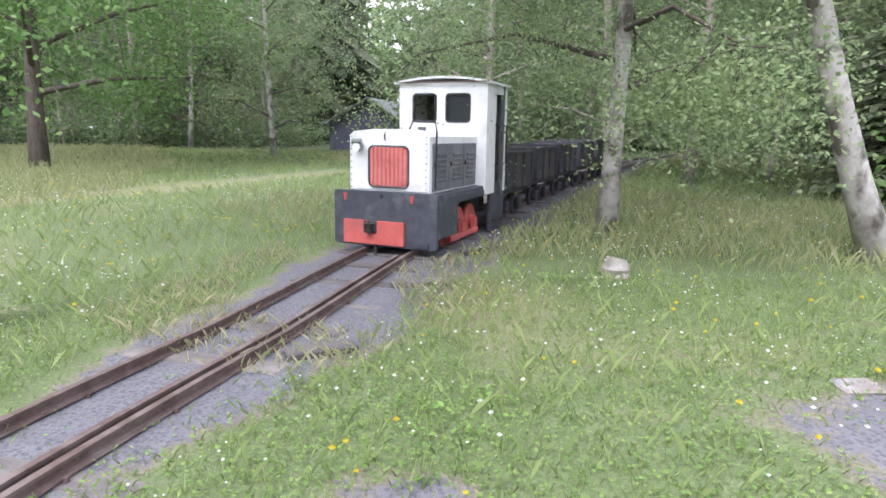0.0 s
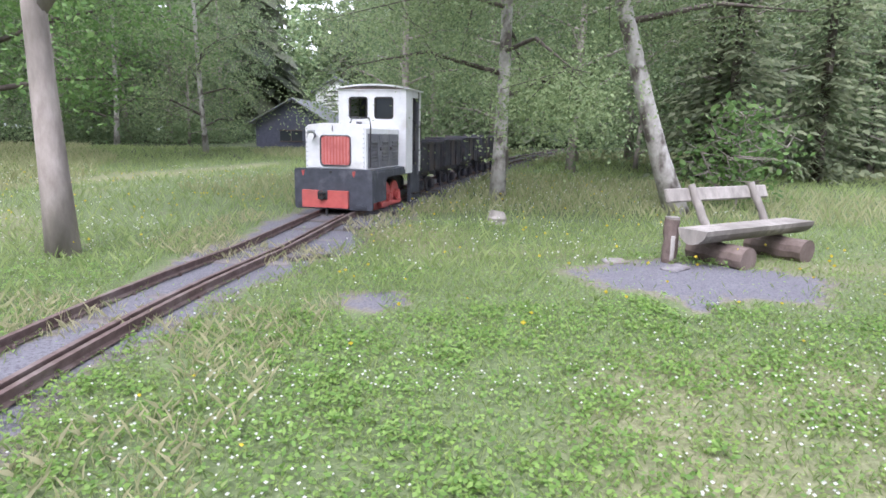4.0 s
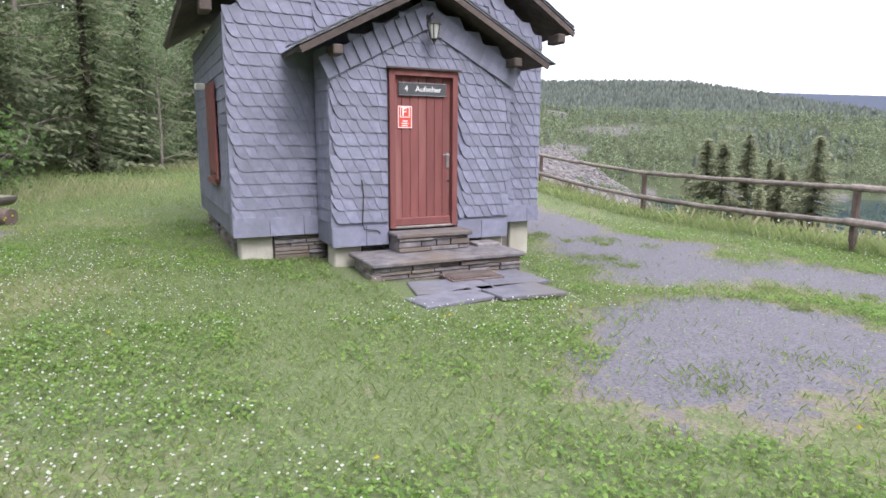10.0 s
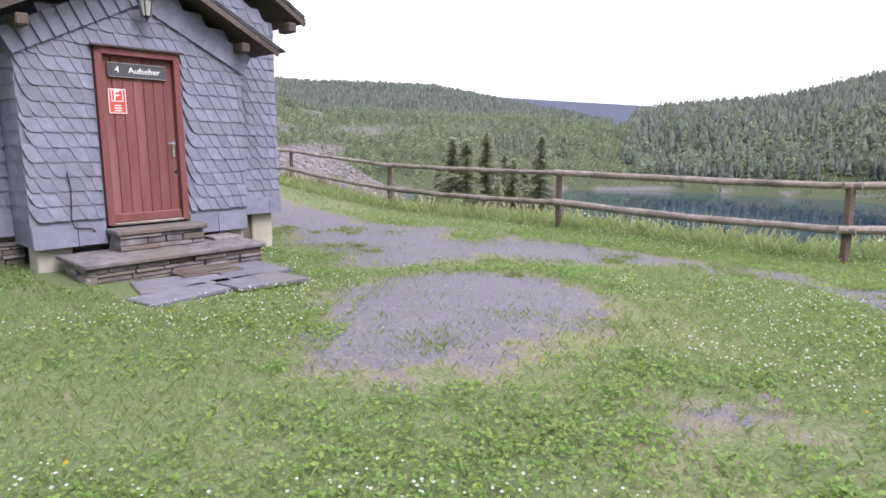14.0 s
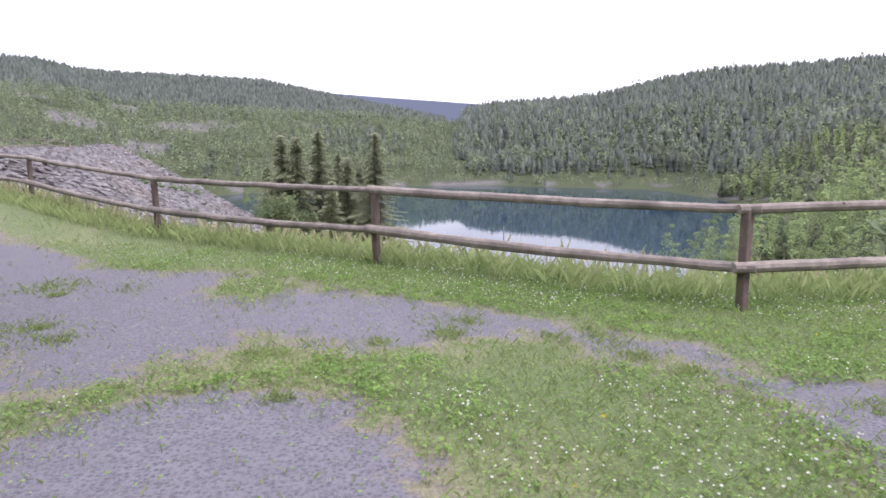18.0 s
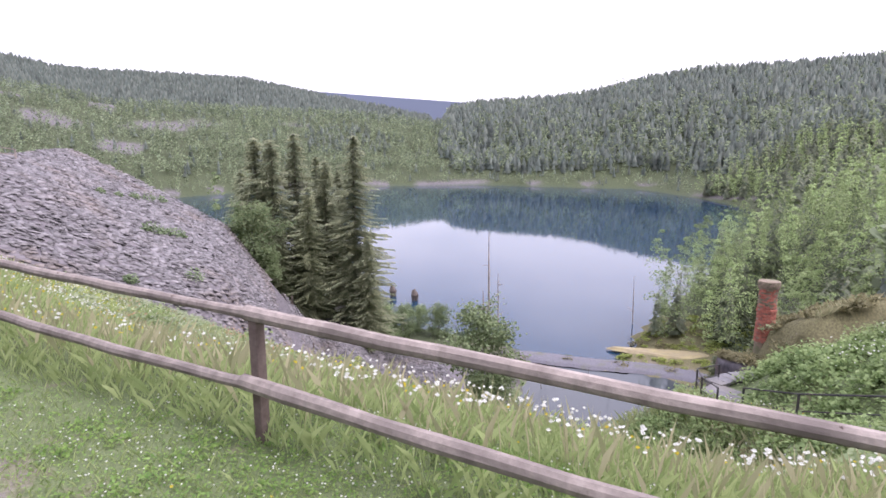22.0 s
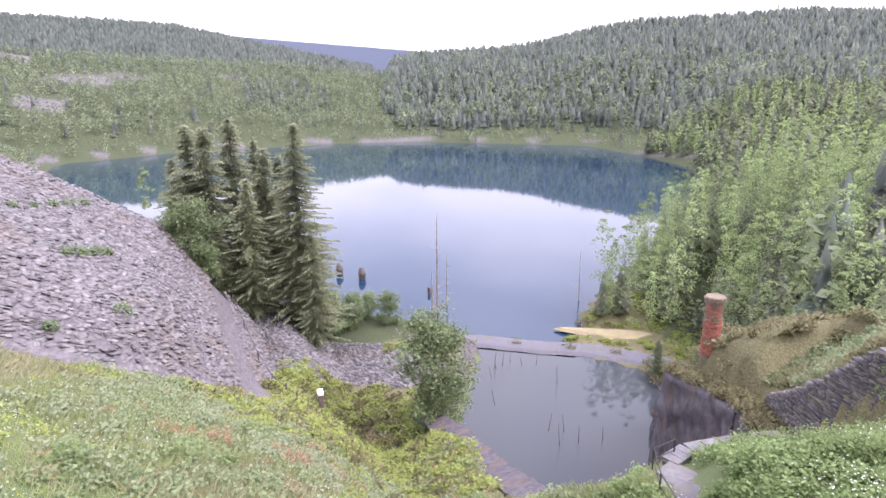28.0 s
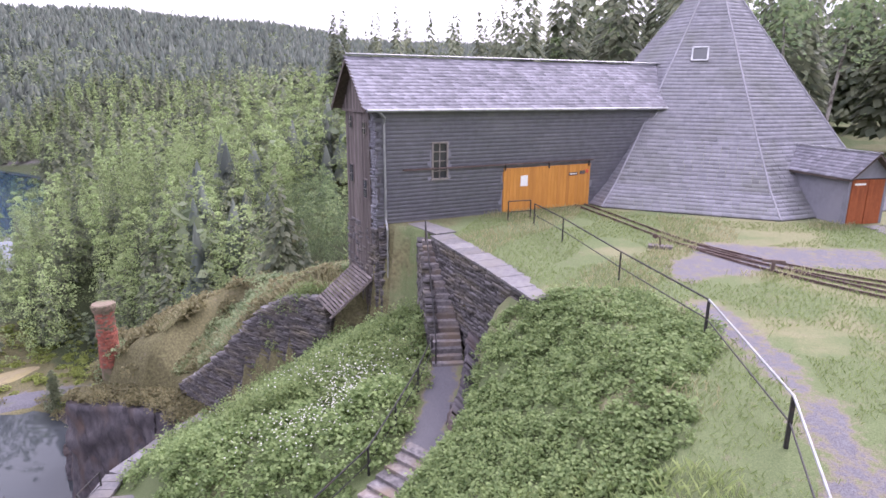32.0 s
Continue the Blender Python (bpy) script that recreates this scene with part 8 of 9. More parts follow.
for x, y, k, sc in ((9.6, 21.6, fir_a, 0.85), (13.2, 22.6, fir_a, 0.9), (10.2, 23.4, fir_a, 0.8), (4.6, 27.5, wood_a, 0.9), (1.2, 30.5, wood_a, 1.0), (-7.2, 33.5, wood_b, 0.9), (6.4, 25.5, wood_a, 0.95), (16.5, 23.2, wood_c, 0.8)):
    put(k, x, y, 40 * x, sc)


put(wood_c, 71.0, 34.5, 100, 0.9)


def tone_of(me, values):
    """A tone for each tree of a wood."""
    me.attributes.new("tone", 'FLOAT', 'POINT').data.foreach_set("value", np.ascontiguousarray(values, np.float32))


def tree_mass(name, xy, heights, kind, quads, mat, seed, label, wide=1.0, size=1.0):
    """Many distant trees in one mesh: crowns of loose tufts, no two alike."""
    r = np.random.default_rng(seed)
    n = len(xy)
    if n == 0:
        return None
    z = height(xy[:, 0], xy[:, 1])
    H = np.repeat(heights, quads)
    X, Y, Z = (np.repeat(a, quads) for a in (xy[:, 0], xy[:, 1], z))
    m = n * quads
    a = r.uniform(0, 6.283, m)
    if kind == "tiers":
        # distant spruces: ragged skirts stacked to a pointed top
        tiers, k = (3, 5) if quads else (2, 4)
        rows = []
        for j in range(tiers):
            foot, tip = 0.05 + 0.27 * j, min(1.0, 0.05 + 0.27 * j + 0.5)
            rad = 0.155 * wide * heights * (1 - 0.86 * foot) * r.uniform(0.8, 1.2, n)
            turn = r.uniform(0, 6.283, n)[:, None] + np.arange(2 * k)[None, :] * math.pi / k
            rr_ = rad[:, None] * np.where(np.arange(2 * k) % 2, 0.55, 1.0)[None, :] * r.uniform(0.75, 1.2, (n, 2 * k))
            zz = z[:, None] + heights[:, None] * (foot + np.where(np.arange(2 * k) % 2, 0.05, 0.0)[None, :] + r.uniform(-0.02, 0.02, (n, 2 * k)))
            ring = np.stack([xy[:, :1] + rr_ * np.cos(turn), xy[:, 1:] + rr_ * np.sin(turn), zz], 2)
            top = np.stack([xy[:, 0], xy[:, 1], z + heights * tip], 1)[:, None, :]
            rows.append(np.concatenate([ring, top], 1))
        v = np.stack(rows, 1).reshape(-1, 3)
        i0 = (np.arange(n * tiers) * (2 * k + 1))[:, None, None]
        a_ = np.arange(2 * k)
        f = (i0 + np.stack([a_, (a_ + 1) % (2 * k), np.full(2 * k, 2 * k)], 1)[None]).reshape(-1, 3)
        me = mesh_np(name, v, f, mat)
        tone_of(me, np.repeat(r.random(n), len(v) // n))
        return tagged(new(name, me), label, "trees", kind="stuff")
    if kind == "conifer":
        t = 1 - np.sqrt(r.uniform(0.0004, 0.94, m))
        slim = np.repeat(r.uniform(0.75, 1.2, n), quads)
        rad = 0.165 * wide * slim * H * (1 - t) ** 0.9 * r.uniform(0.55, 1.05, m)
        c = np.stack([X + rad * np.cos(a), Y + rad * np.sin(a), Z + H * (0.04 + 0.96 * t)], 1)
        s = size * H * (0.028 + 0.062 * (1 - t))
        out = np.stack([np.cos(a), np.sin(a), np.full(m, -0.75)], 1)
        side = np.stack([-np.sin(a), np.cos(a), r.normal(0, 0.25, m)], 1)
        s = s[:, None]
        v = np.stack([c - out * s * 0.9 + [0, 0, 0], c + side * s * 0.75, c + out * s * 1.1, c - side * s * 0.75], 1).reshape(-1, 3)
        f = np.arange(4 * m).reshape(m, 4)
    else:
        # crowns of leafy lobes that narrow towards the top
        k = 11
        u = np.linspace(0, 1, k)[None, :] + r.uniform(-0.06, 0.06, (n, k))
        prof = np.clip(np.sin(math.pi * np.clip(0.22 + 0.74 * u, 0, 1)), 0.12, 1) ** 0.8
        ang = r.uniform(0, 6.283, (n, k))
        offr = 0.085 * wide * prof * r.uniform(0.3, 1.2, (n, k))
        lobe = np.stack([offr * np.cos(ang), offr * np.sin(ang), 0.16 + 0.76 * u], 2)
        pick = r.integers(0, k, m)
        tree = np.repeat(np.arange(n), quads)
        p = r.normal(size=(m, 3))
        p /= np.linalg.norm(p, axis=1)[:, None]
        p[:, 2] = np.where(p[:, 2] < -0.3, -p[:, 2], p[:, 2])
        rad = (0.085 * wide * prof[tree, pick] + 0.012) * r.uniform(0.75, 1.1, m)
        c = np.stack([X, Y, Z], 1) + (lobe[tree, pick] + p * rad[:, None] * np.array([1, 1, 0.85])) * H[:, None]
        v, f = leaf_quads(c, size * 0.040 * H, r, up=0.7, slim=0.8)
    me = mesh_np(name, v, f, mat)
    tone_of(me, np.repeat(r.random(n), len(v) // n))
    return tagged(new(name, me), label, "trees", kind="stuff")


def scatter(n, box_, keep, seed, gap=0.0):
    r = np.random.default_rng(seed)
    p = np.stack([r.uniform(box_[0], box_[1], n), r.uniform(box_[2], box_[3], n)], 1)
    return p[keep(p[:, 0], p[:, 1])]


def lake_d(x, y):
    return poly_dist(x, y, LAKE)


# spruces on the slope by the lake
r = random.Random(5)
sp_big = spruce("quarry_spruce", 27.0, 6.8, 21, "tall olive-green spruce above the quarry lake", per=14, rows=60, bare=0.10, size=0.85, leaf=NEEDLE_OLIVE, taper=0.72)
sp_mid = spruce("quarry_spruce", 21.0, 5.3, 22, "olive-green spruce in the clump above the quarry lake", per=14, rows=52, bare=0.06, size=0.8, leaf=NEEDLE_OLIVE, taper=0.7)
for k, (x, y, b, sc) in enumerate(((92.8, -4.9, 0, 1.06), (98.8, -0.9, 1, 1.11), (100.7, 3.4, 1, 1.17), (96.4, 6.4, 1, 1.12), (98.2, 8.8, 1, 1.13), (102.9, 11.5, 1, 0.91), (102.8, -2.8, 1, 0.95), (92.8, 1.5, 1, 0.84), (88.7, -6.3, 1, 0.71), (92.5, 5.3, 1, 0.59), (105.3, 8.6, 0, 0.61), (107.8, 0.5, 0, 0.84))):
    put(sp_big if b == 0 else sp_mid, x, y, 57 * k, sc, first=k in (0, 1))
q_birch = broadleaf("quarry_birch", 9.0, 0.5, 2.7, 6500, 0.17, BARK_BIRCH, LEAF_BIRCH, 31, (0.2, 0.1), 0.12, "young birch with hanging light green foliage at the pool's rim", droop=0.7, clump=0.55)
put(q_birch, 63.4, -16.3, 0, 1.05, z=-23.0, first=True)
for k, (x, y, sc) in enumerate(((62.0, -15.8, 0.6), (65.5, -17.8, 0.7), (95.5, -8.5, 0.75), (98, -12, 0.6), (94, -6.2, 0.8), (100, -10, 0.5), (92.6, 7.8, 0.9), (89.5, 8.6, 1.0), (101, -15, 0.45), (97, -17.5, 0.55), (88.5, 6.8, 0.5))):
    put(q_birch, x, y, 71 * k, sc)
fl = spruce("young_spruce", 5.2, 1.7, 24, "young green spruce on the islet at the pool's end", rows=24, per=8, bare=0.02, size=0.5)
put(fl, 74.6, -50.0, 0, 1.0, first=True)

# birch slope on the right shore, mixed with spruces
def right_shore(x, y):
    d = lake_d(x, y)
    return (d > 1.5) & (d < 95) & (y < -50 - 0.25 * (x - 90)) & (x > 62) & (x < 330) & (poly_dist(x, y, POOL) > 8) & (poly_dist(x, y, FLAT) > 0.5) & (seg_dist(x, y, [(60, -58), (75, -80), (60, -130)])[0] > 3)


p = scatter(4200, (55, 330, -330, -50), right_shore, 3)
near = p[np.hypot(p[:, 0] - 90, p[:, 1] + 62) < 75]
rest = p[np.hypot(p[:, 0] - 90, p[:, 1] + 62) >= 75]
rr = np.random.default_rng(8)
mixn = rr.random(len(near))
tree_mass("shore_birches", near[mixn < 0.74], rr.uniform(8, 19, (mixn < 0.74).sum()), "leaf", 640, LEAF_SHORE, 41, "light green birch wood on the lake's shore", wide=0.98, size=0.25)
tree_mass("shore_spruces", near[mixn >= 0.74], rr.uniform(6, 15, (mixn >= 0.74).sum()), "conifer", 340, NEEDLE_MASS, 42, "dark young spruces among the birches", size=0.42)
mixr = rr.random(len(rest))
tree_mass("shore_birches", rest[mixr < 0.7], rr.uniform(8, 15, (mixr < 0.7).sum()), "leaf", 110, LEAF_SHORE, 43, "light green birch wood further along the shore", wide=1.0, size=0.7)
tree_mass("shore_spruces", rest[mixr >= 0.7], rr.uniform(9, 19, (mixr >= 0.7).sum()), "conifer", 90, NEEDLE_MASS, 44, "dark spruces further along the shore")
# slope between the hall and the lake
p = scatter(700, (26, 100, -150, -44), lambda x, y: (lake_d(x, y) > 3) & (poly_dist(x, y, POOL) > 10) & (seg_dist(x, y, [(14.0, -45.0), (20.0, -75.0), (30, -140)])[0] > 9) & (ridge_line(x, y, SPUR, lambda q: 0 * q + q) < 0) & (seg_dist(x, y, [(25, -33), (36, -38), (47.5, -36), (59, -42)])[0] > 10) & (seg_dist(x, y, [(30, -42), (45, -60), (62, -95)])[0] > 2.5), 6)
mixp = rr.random(len(p))
tree_mass("slope_birches", p[mixp < 0.75], rr.uniform(7, 16, (mixp < 0.75).sum()), "leaf", 440, LEAF_SHORE, 45, "light green birches below the winding house", wide=1.0, size=0.26)
tree_mass("slope_spruces", p[mixp >= 0.75], rr.uniform(7, 15, (mixp >= 0.75).sum()), "conifer", 380, NEEDLE_MASS, 46, "young spruces below the winding house", size=0.42)
# far hills
def hills(x, y):
    bear, d = from_brink(x, y)
    far = np.where(right_side(bear) > 0.5, 785, 665)
    return (lake_d(x, y) > 1) & (d < far) & (bear > -88) & (bear < 42) & (x > 60) & ((y < -60) | (x > 130) | (y > 95)) & ~right_shore(x, y)


p = scatter(62000, (60, 800, -790, 520), hills, 7)
pb, pr = from_brink(p[:, 0], p[:, 1])
onright = right_side(pb + 1.0 * waves(p[:, 0], p[:, 1], 0.03, 71)) > 0.5
ld = lake_d(p[:, 0], p[:, 1])
pd = np.where(onright, 0.62 + 0.33 * step(60, 220, ld), 0.06 + 0.45 * step(0.55, 1.0, waves(p[:, 0], p[:, 1], 0.025, 72)))
bare = (quarry_waste(p[:, 0], p[:, 1]) * rr.uniform(0.25, 1.0, len(p)) > 0.5) | (rr.random(len(p)) < np.where(onright, 0.0, 0.12)) | (onright & (ld < 20) & (rr.random(len(p)) < 0.2))
con = (rr.random(len(p)) < pd) & ~bare
con = con & ~((ld < 22) & (rr.random(len(p)) < 0.8))
lf = ~con & ~bare
hh = np.where(ld < 26, rr.uniform(2.5, 7, len(p)), np.where(onright, rr.uniform(8, 15, len(p)), rr.uniform(5, 10, len(p))))
close = pr < 460
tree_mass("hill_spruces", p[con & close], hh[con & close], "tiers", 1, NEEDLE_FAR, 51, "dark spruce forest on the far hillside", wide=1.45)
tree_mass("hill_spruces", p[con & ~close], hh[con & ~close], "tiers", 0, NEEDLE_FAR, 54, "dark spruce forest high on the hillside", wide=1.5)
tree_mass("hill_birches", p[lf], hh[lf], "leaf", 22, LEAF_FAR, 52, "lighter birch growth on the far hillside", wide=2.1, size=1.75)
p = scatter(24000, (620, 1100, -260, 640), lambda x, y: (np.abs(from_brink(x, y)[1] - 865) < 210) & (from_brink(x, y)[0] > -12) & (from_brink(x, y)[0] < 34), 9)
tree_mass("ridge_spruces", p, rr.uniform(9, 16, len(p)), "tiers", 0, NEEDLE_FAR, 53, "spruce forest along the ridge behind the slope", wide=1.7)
# the last ridge: its blue haze is painted, base colour plus a faint glow
HAZE_BLUE = bpy.data.materials.new("haze_blue")
HAZE_BLUE.use_nodes = True
HAZE_BLUE.node_tree.nodes["Principled BSDF"].inputs["Base Color"].default_value = (0.05, 0.06, 0.075, 1)
HAZE_BLUE.node_tree.nodes["Principled BSDF"].inputs["Roughness"].default_value = 1.0
HAZE_BLUE.node_tree.nodes["Principled BSDF"].inputs["Emission Color"].default_value = (0.052, 0.06, 0.086, 1)
HAZE_BLUE.node_tree.nodes["Principled BSDF"].inputs["Emission Strength"].default_value = 1.0
rb = np.random.default_rng(77)
bb = np.linspace(-20, 14, 700)
el = np.interp(bb, [-20, -16, -11.8, -8.7, 0.3, 3.1, 8, 14], [2.6, 2.9, 3.22, 3.45, 4.05, 4.22, 4.0, 3.6]) + rb.uniform(-0.018, 0.018, len(bb))
vs = [(9 + 2900 * math.cos(radians(b)), -2 + 2900 * math.sin(radians(b)), z) for b, e in zip(bb, el) for z in (-60.0, 5 + 2900 * math.tan(radians(e)))]
fs = [(2 * k, 2 * k + 2, 2 * k + 3, 2 * k + 1) for k in range(len(bb) - 1)]
tagged(new("backdrop_ridge", mesh_np("backdrop_ridge", vs, fs, HAZE_BLUE)), "far wooded ridge on the horizon, its haze painted as a faintly glowing blue", "backdrop", kind="structure")
# woods behind the pyramid and round the yard, closing the place
def yard_woods(x, y):
    a = (y < -62 + 0.10 * x) & (y > -130) & (x > -60) & (x < 30)
    b = (x < -26) & (x > -75) & (y > -110) & (y < 34)
    return a | b


p = scatter(640, (-75, 30, -130, 36), yard_woods, 13)
sel = rr.random(len(p)) < 0.72
hy = rr.uniform(16, 27, len(p))
seen = (p[:, 1] > -92) & (p[:, 0] > -28) & (p[:, 1] < -40)
tree_mass("yard_spruces", p[sel & seen], hy[sel & seen], "conifer", 750, NEEDLE_MASS, 61, "tall dark spruces behind the winding house", wide=0.95, size=0.30)
tree_mass("yard_spruces", p[sel & ~seen], hy[sel & ~seen], "conifer", 110, NEEDLE_MASS, 65, "dark spruces further round the yard", wide=1.0, size=0.8)
tree_mass("yard_birches", p[~sel], rr.uniform(9, 17, (~sel).sum()), "leaf", 520, LEAF_MASS, 62, "leafy trees behind the winding house", size=0.33, wide=1.3)
rs = np.random.default_rng(67)
p = np.stack([np.linspace(84, 33, 34) + rs.uniform(-1.2, 1.2, 34), -136 + rs.uniform(-8, 8, 34)], 1)
tree_mass("hall_spruces", p, 22.6 + rs.uniform(-3.5, 3.0, 34) - height(p[:, 0], p[:, 1]), "conifer", 420, NEEDLE_MASS, 68, "tall dark spruces beyond the winding house", wide=0.85, size=0.38)
p = np.stack([rs.uniform(44, 60, 46), np.zeros(46)], 1)
p[:, 1] = -66 - 1.05 * (p[:, 0] - 44) + rs.uniform(-5, 6, 46)
tree_mass("slope_birches", p, rs.uniform(6, 10, 46), "leaf", 620, LEAF_MASS, 69, "young birches on the slope beyond the winding house", size=0.26, wide=1.25)
p = scatter(430, (-60, 45, 38, 95), lambda x, y: (y > 44 + 0.10 * np.abs(x)) & ~((np.abs(x + 3) < 5) & (y < 66)), 14)
sel = rr.random(len(p)) < 0.35
tree_mass("wood_spruces", p[sel], rr.uniform(14, 22, sel.sum()), "conifer", 150, NEEDLE_MASS, 63, "dark spruces deep in the wood", size=0.95)
tree_mass("wood_leaves", p[~sel], rr.uniform(11, 19, (~sel).sum()), "leaf", 330, LEAF_MASS, 64, "dense leafy wood behind the meadow", size=0.5, wide=1.6)
for k, (x, y) in enumerate(((0.5, -62), (-3.5, -66), (-7.5, -60), (-12, -66), (3.8, -70))):
    t_ = empty("pale_trunk_tree", pose(x, y, on_ground(x, y)), "bare-stemmed pale birch before the dark spruces", "tree", "birches behind the yard")
    part("trunk", tube(bmesh.new(), [(0, 0, -0.3), (0.3 * (-1) ** k, 0, 5), (0.9 * (-1) ** k, 0.2, 11)], [0.2, 0.16, 0.08], 8), BARK_BIRCH, t_)
    c = np.random.default_rng(k).normal(size=(500, 3)) * np.array([1.4, 1.4, 2.0]) + np.array([0.8 * (-1) ** k, 0.2, 11.5])
    v, f = leaf_quads(c, 0.28, np.random.default_rng(k))
    cr = new("crown", mesh_np("crown", v, f, LEAF_DEEP))
    cr.parent = t_

# ---- grass, clover, brambles, weeds ----
def blades(name, xy, h, w, lean, mat, seed, label, z=None):
    """Grass: one narrow bent blade (two triangles' width) at each place."""
    r = np.random.default_rng(seed)
    n = len(xy)
    zz = height(xy[:, 0], xy[:, 1]) if z is None else z
    a, b = r.uniform(0, 6.283, n), r.uniform(0, 6.283, n)
    hh = h * r.uniform(0.5, 1.3, n)
    base = np.stack([xy[:, 0], xy[:, 1], zz - 0.01], 1)
    side = np.stack([np.cos(a), np.sin(a), 0 * a], 1) * (w * r.uniform(0.6, 1.4, n))[:, None]
    bend = np.stack([np.cos(b), np.sin(b), 0 * b], 1) * (hh * lean * r.uniform(0.2, 1.2, n))[:, None]
    up = np.stack([0 * a, 0 * a, hh], 1)
    v = np.stack([base - side, base + side, base + up * 0.6 + bend * 0.35 + side * 0.7, base + up + bend], 1).reshape(-1, 3)
    i = np.arange(n)[:, None] * 4
    return tagged(new(name, mesh_np(name, v, (i + np.array([[0, 1, 2, 3]])), mat)), label, "grass", kind="stuff")


def field(name_, x, y):
    """Looks up what covers the ground at places."""
    f_ = {"gravel": gravel, "rubble": rubble, "dry": dry}[name_]
    i = np.clip(np.searchsorted(gx_axis, x), 0, nx - 1)
    j = np.clip(np.searchsorted(gy_axis, y), 0, ny - 1)
    return f_[j, i]


def hut_local(x, y):
    a = radians(-36.04)
    dx, dy = x - 4.828, y - 6.776
    return dx * math.cos(a) + dy * math.sin(a), -dx * math.sin(a) + dy * math.cos(a)


def free_ground(x, y):
    u, v = hut_local(x, y)
    on_hut = (u > -0.1) & (u < 4.6) & (v > -0.05) & (v < 4.2)
    on_porch = (u > 1.0) & (u < 3.7) & (v > -1.75) & (v < 0.1)
    on_slab = (u > 1.3) & (u < 3.3) & (v > -2.95) & (v < -1.6)
    return ~(on_hut | on_porch | on_slab)


WALK = [(-0.3, 8.4), (-0.4, 7.5), (-0.7, 3.3), (-0.9, 1.2), (-1.0, 0.6), (2.3, -0.2), (4.8, -1.0), (6.5, -1.3)]


def lawn(n, reach, seed, thin=0.5):
    """Places on the lawn, denser near the line of the walk."""
    r = np.random.default_rng(seed)
    p = np.stack([r.uniform(-9, 14, n), r.uniform(-9, 15, n)], 1)
    d = seg_dist(p[:, 0], p[:, 1], WALK)[0]
    keep = (r.random(n) < np.exp(-(np.clip(d - 2.5, 0, 30) / reach) ** 1.3)) & (field("gravel", p[:, 0], p[:, 1]) + 0.35 * r.normal(size=n) < 0.35) & free_ground(p[:, 0], p[:, 1])
    e, sd = seg_dist(p[:, 0], p[:, 1], EDGE)
    return p[keep & ~((sd > 0) & (e > 0.5))]


p = lawn(430000, 4.8, 1)
blades("lawn_grass", p, 0.06, 0.0030, 0.9, BLADE, 2, "short mown grass of the lawn")
# fine leaves of the mown sward, lying flat
LAWN = leafy("lawn_leaf", (0.135, 0.195, 0.050), (0.265, 0.335, 0.095), spread=0.1)
p = lawn(210000, 5.2, 101)
p = p[np.random.default_rng(104).random(len(p)) > 0.75 * step(0.35, 1.0, waves(p[:, 0], p[:, 1], 0.9, 105) + 0.4 * waves(p[:, 0], p[:, 1], 2.6, 106))]
v, f = leaf_quads(np.c_[p, height(p[:, 0], p[:, 1]) + np.random.default_rng(102).uniform(0.008, 0.05, len(p))], 0.0155, np.random.default_rng(103), up=1.2, slim=0.36)
tagged(new("sward", mesh_np("sward", v, f, LAWN)), "short green sward of the lawn", "grass", kind="stuff")
# clover leaves
p = lawn(330000, 4.2, 3)
patchy = waves(p[:, 0], p[:, 1], 1.1, 81)
p = p[patchy > -0.9 + 0.7 * np.random.default_rng(44).random(len(p))]
v, f = leaf_quads(np.c_[p, height(p[:, 0], p[:, 1]) + np.random.default_rng(4).uniform(0.015, 0.065, len(p))], 0.013, np.random.default_rng(5), up=2.2, slim=0.85)
CLOVER = leafy("clover_leaf", (0.12, 0.22, 0.055), (0.24, 0.355, 0.10), spread=0.1)
tagged(new("clover", mesh_np("clover", v, f, CLOVER)), "clover leaves in the lawn", "clover", kind="stuff")


def heads(name, p, z, size, mat, seed, label):
    """Small round flower heads: an upright and a flat square crossed."""
    r = np.random.default_rng(seed)
    n = len(p)
    c = np.c_[p, z]
    s = (size * r.uniform(0.7, 1.25, n))[:, None]
    vs = []
    a = r.uniform(0, 6.283, n)
    ax = np.stack([np.cos(a), np.sin(a), 0 * a], 1)
    ay = np.stack([-np.sin(a), np.cos(a), 0 * a], 1)
    az = np.tile([0, 0, 0.8], (n, 1))
    for q, w in ((ax, ay), (ax, az), (ay, az)):
        vs.append(np.stack([c - q * s, c - w * s, c + q * s, c + w * s], 1))
    v = np.concatenate(vs, 1).reshape(-1, 3)
    return tagged(new(name, mesh_np(name, v, np.arange(len(v)).reshape(-1, 4), mat)), label, "flowers", kind="stuff")


p = lawn(52000, 7.5, 6)
p = p[(waves(p[:, 0], p[:, 1], 1.1, 81) + 0.6 * waves(p[:, 0], p[:, 1], 3.1, 82) > -0.25) & (field("gravel", p[:, 0], p[:, 1]) < 0.12) & ((p[:, 1] < 9.3) | (np.random.default_rng(17).random(len(p)) < 0.22))]
heads("clover_flowers", p, height(p[:, 0], p[:, 1]) + np.random.default_rng(7).uniform(0.05, 0.095, len(p)), 0.0095, PETAL, 8, "white clover flowers in the lawn")
p = lawn(220, 6.0, 9)
heads("hawkbit_flowers", p, height(p[:, 0], p[:, 1]) + 0.12, 0.014, YELLOW, 10, "small yellow flowers in the lawn")
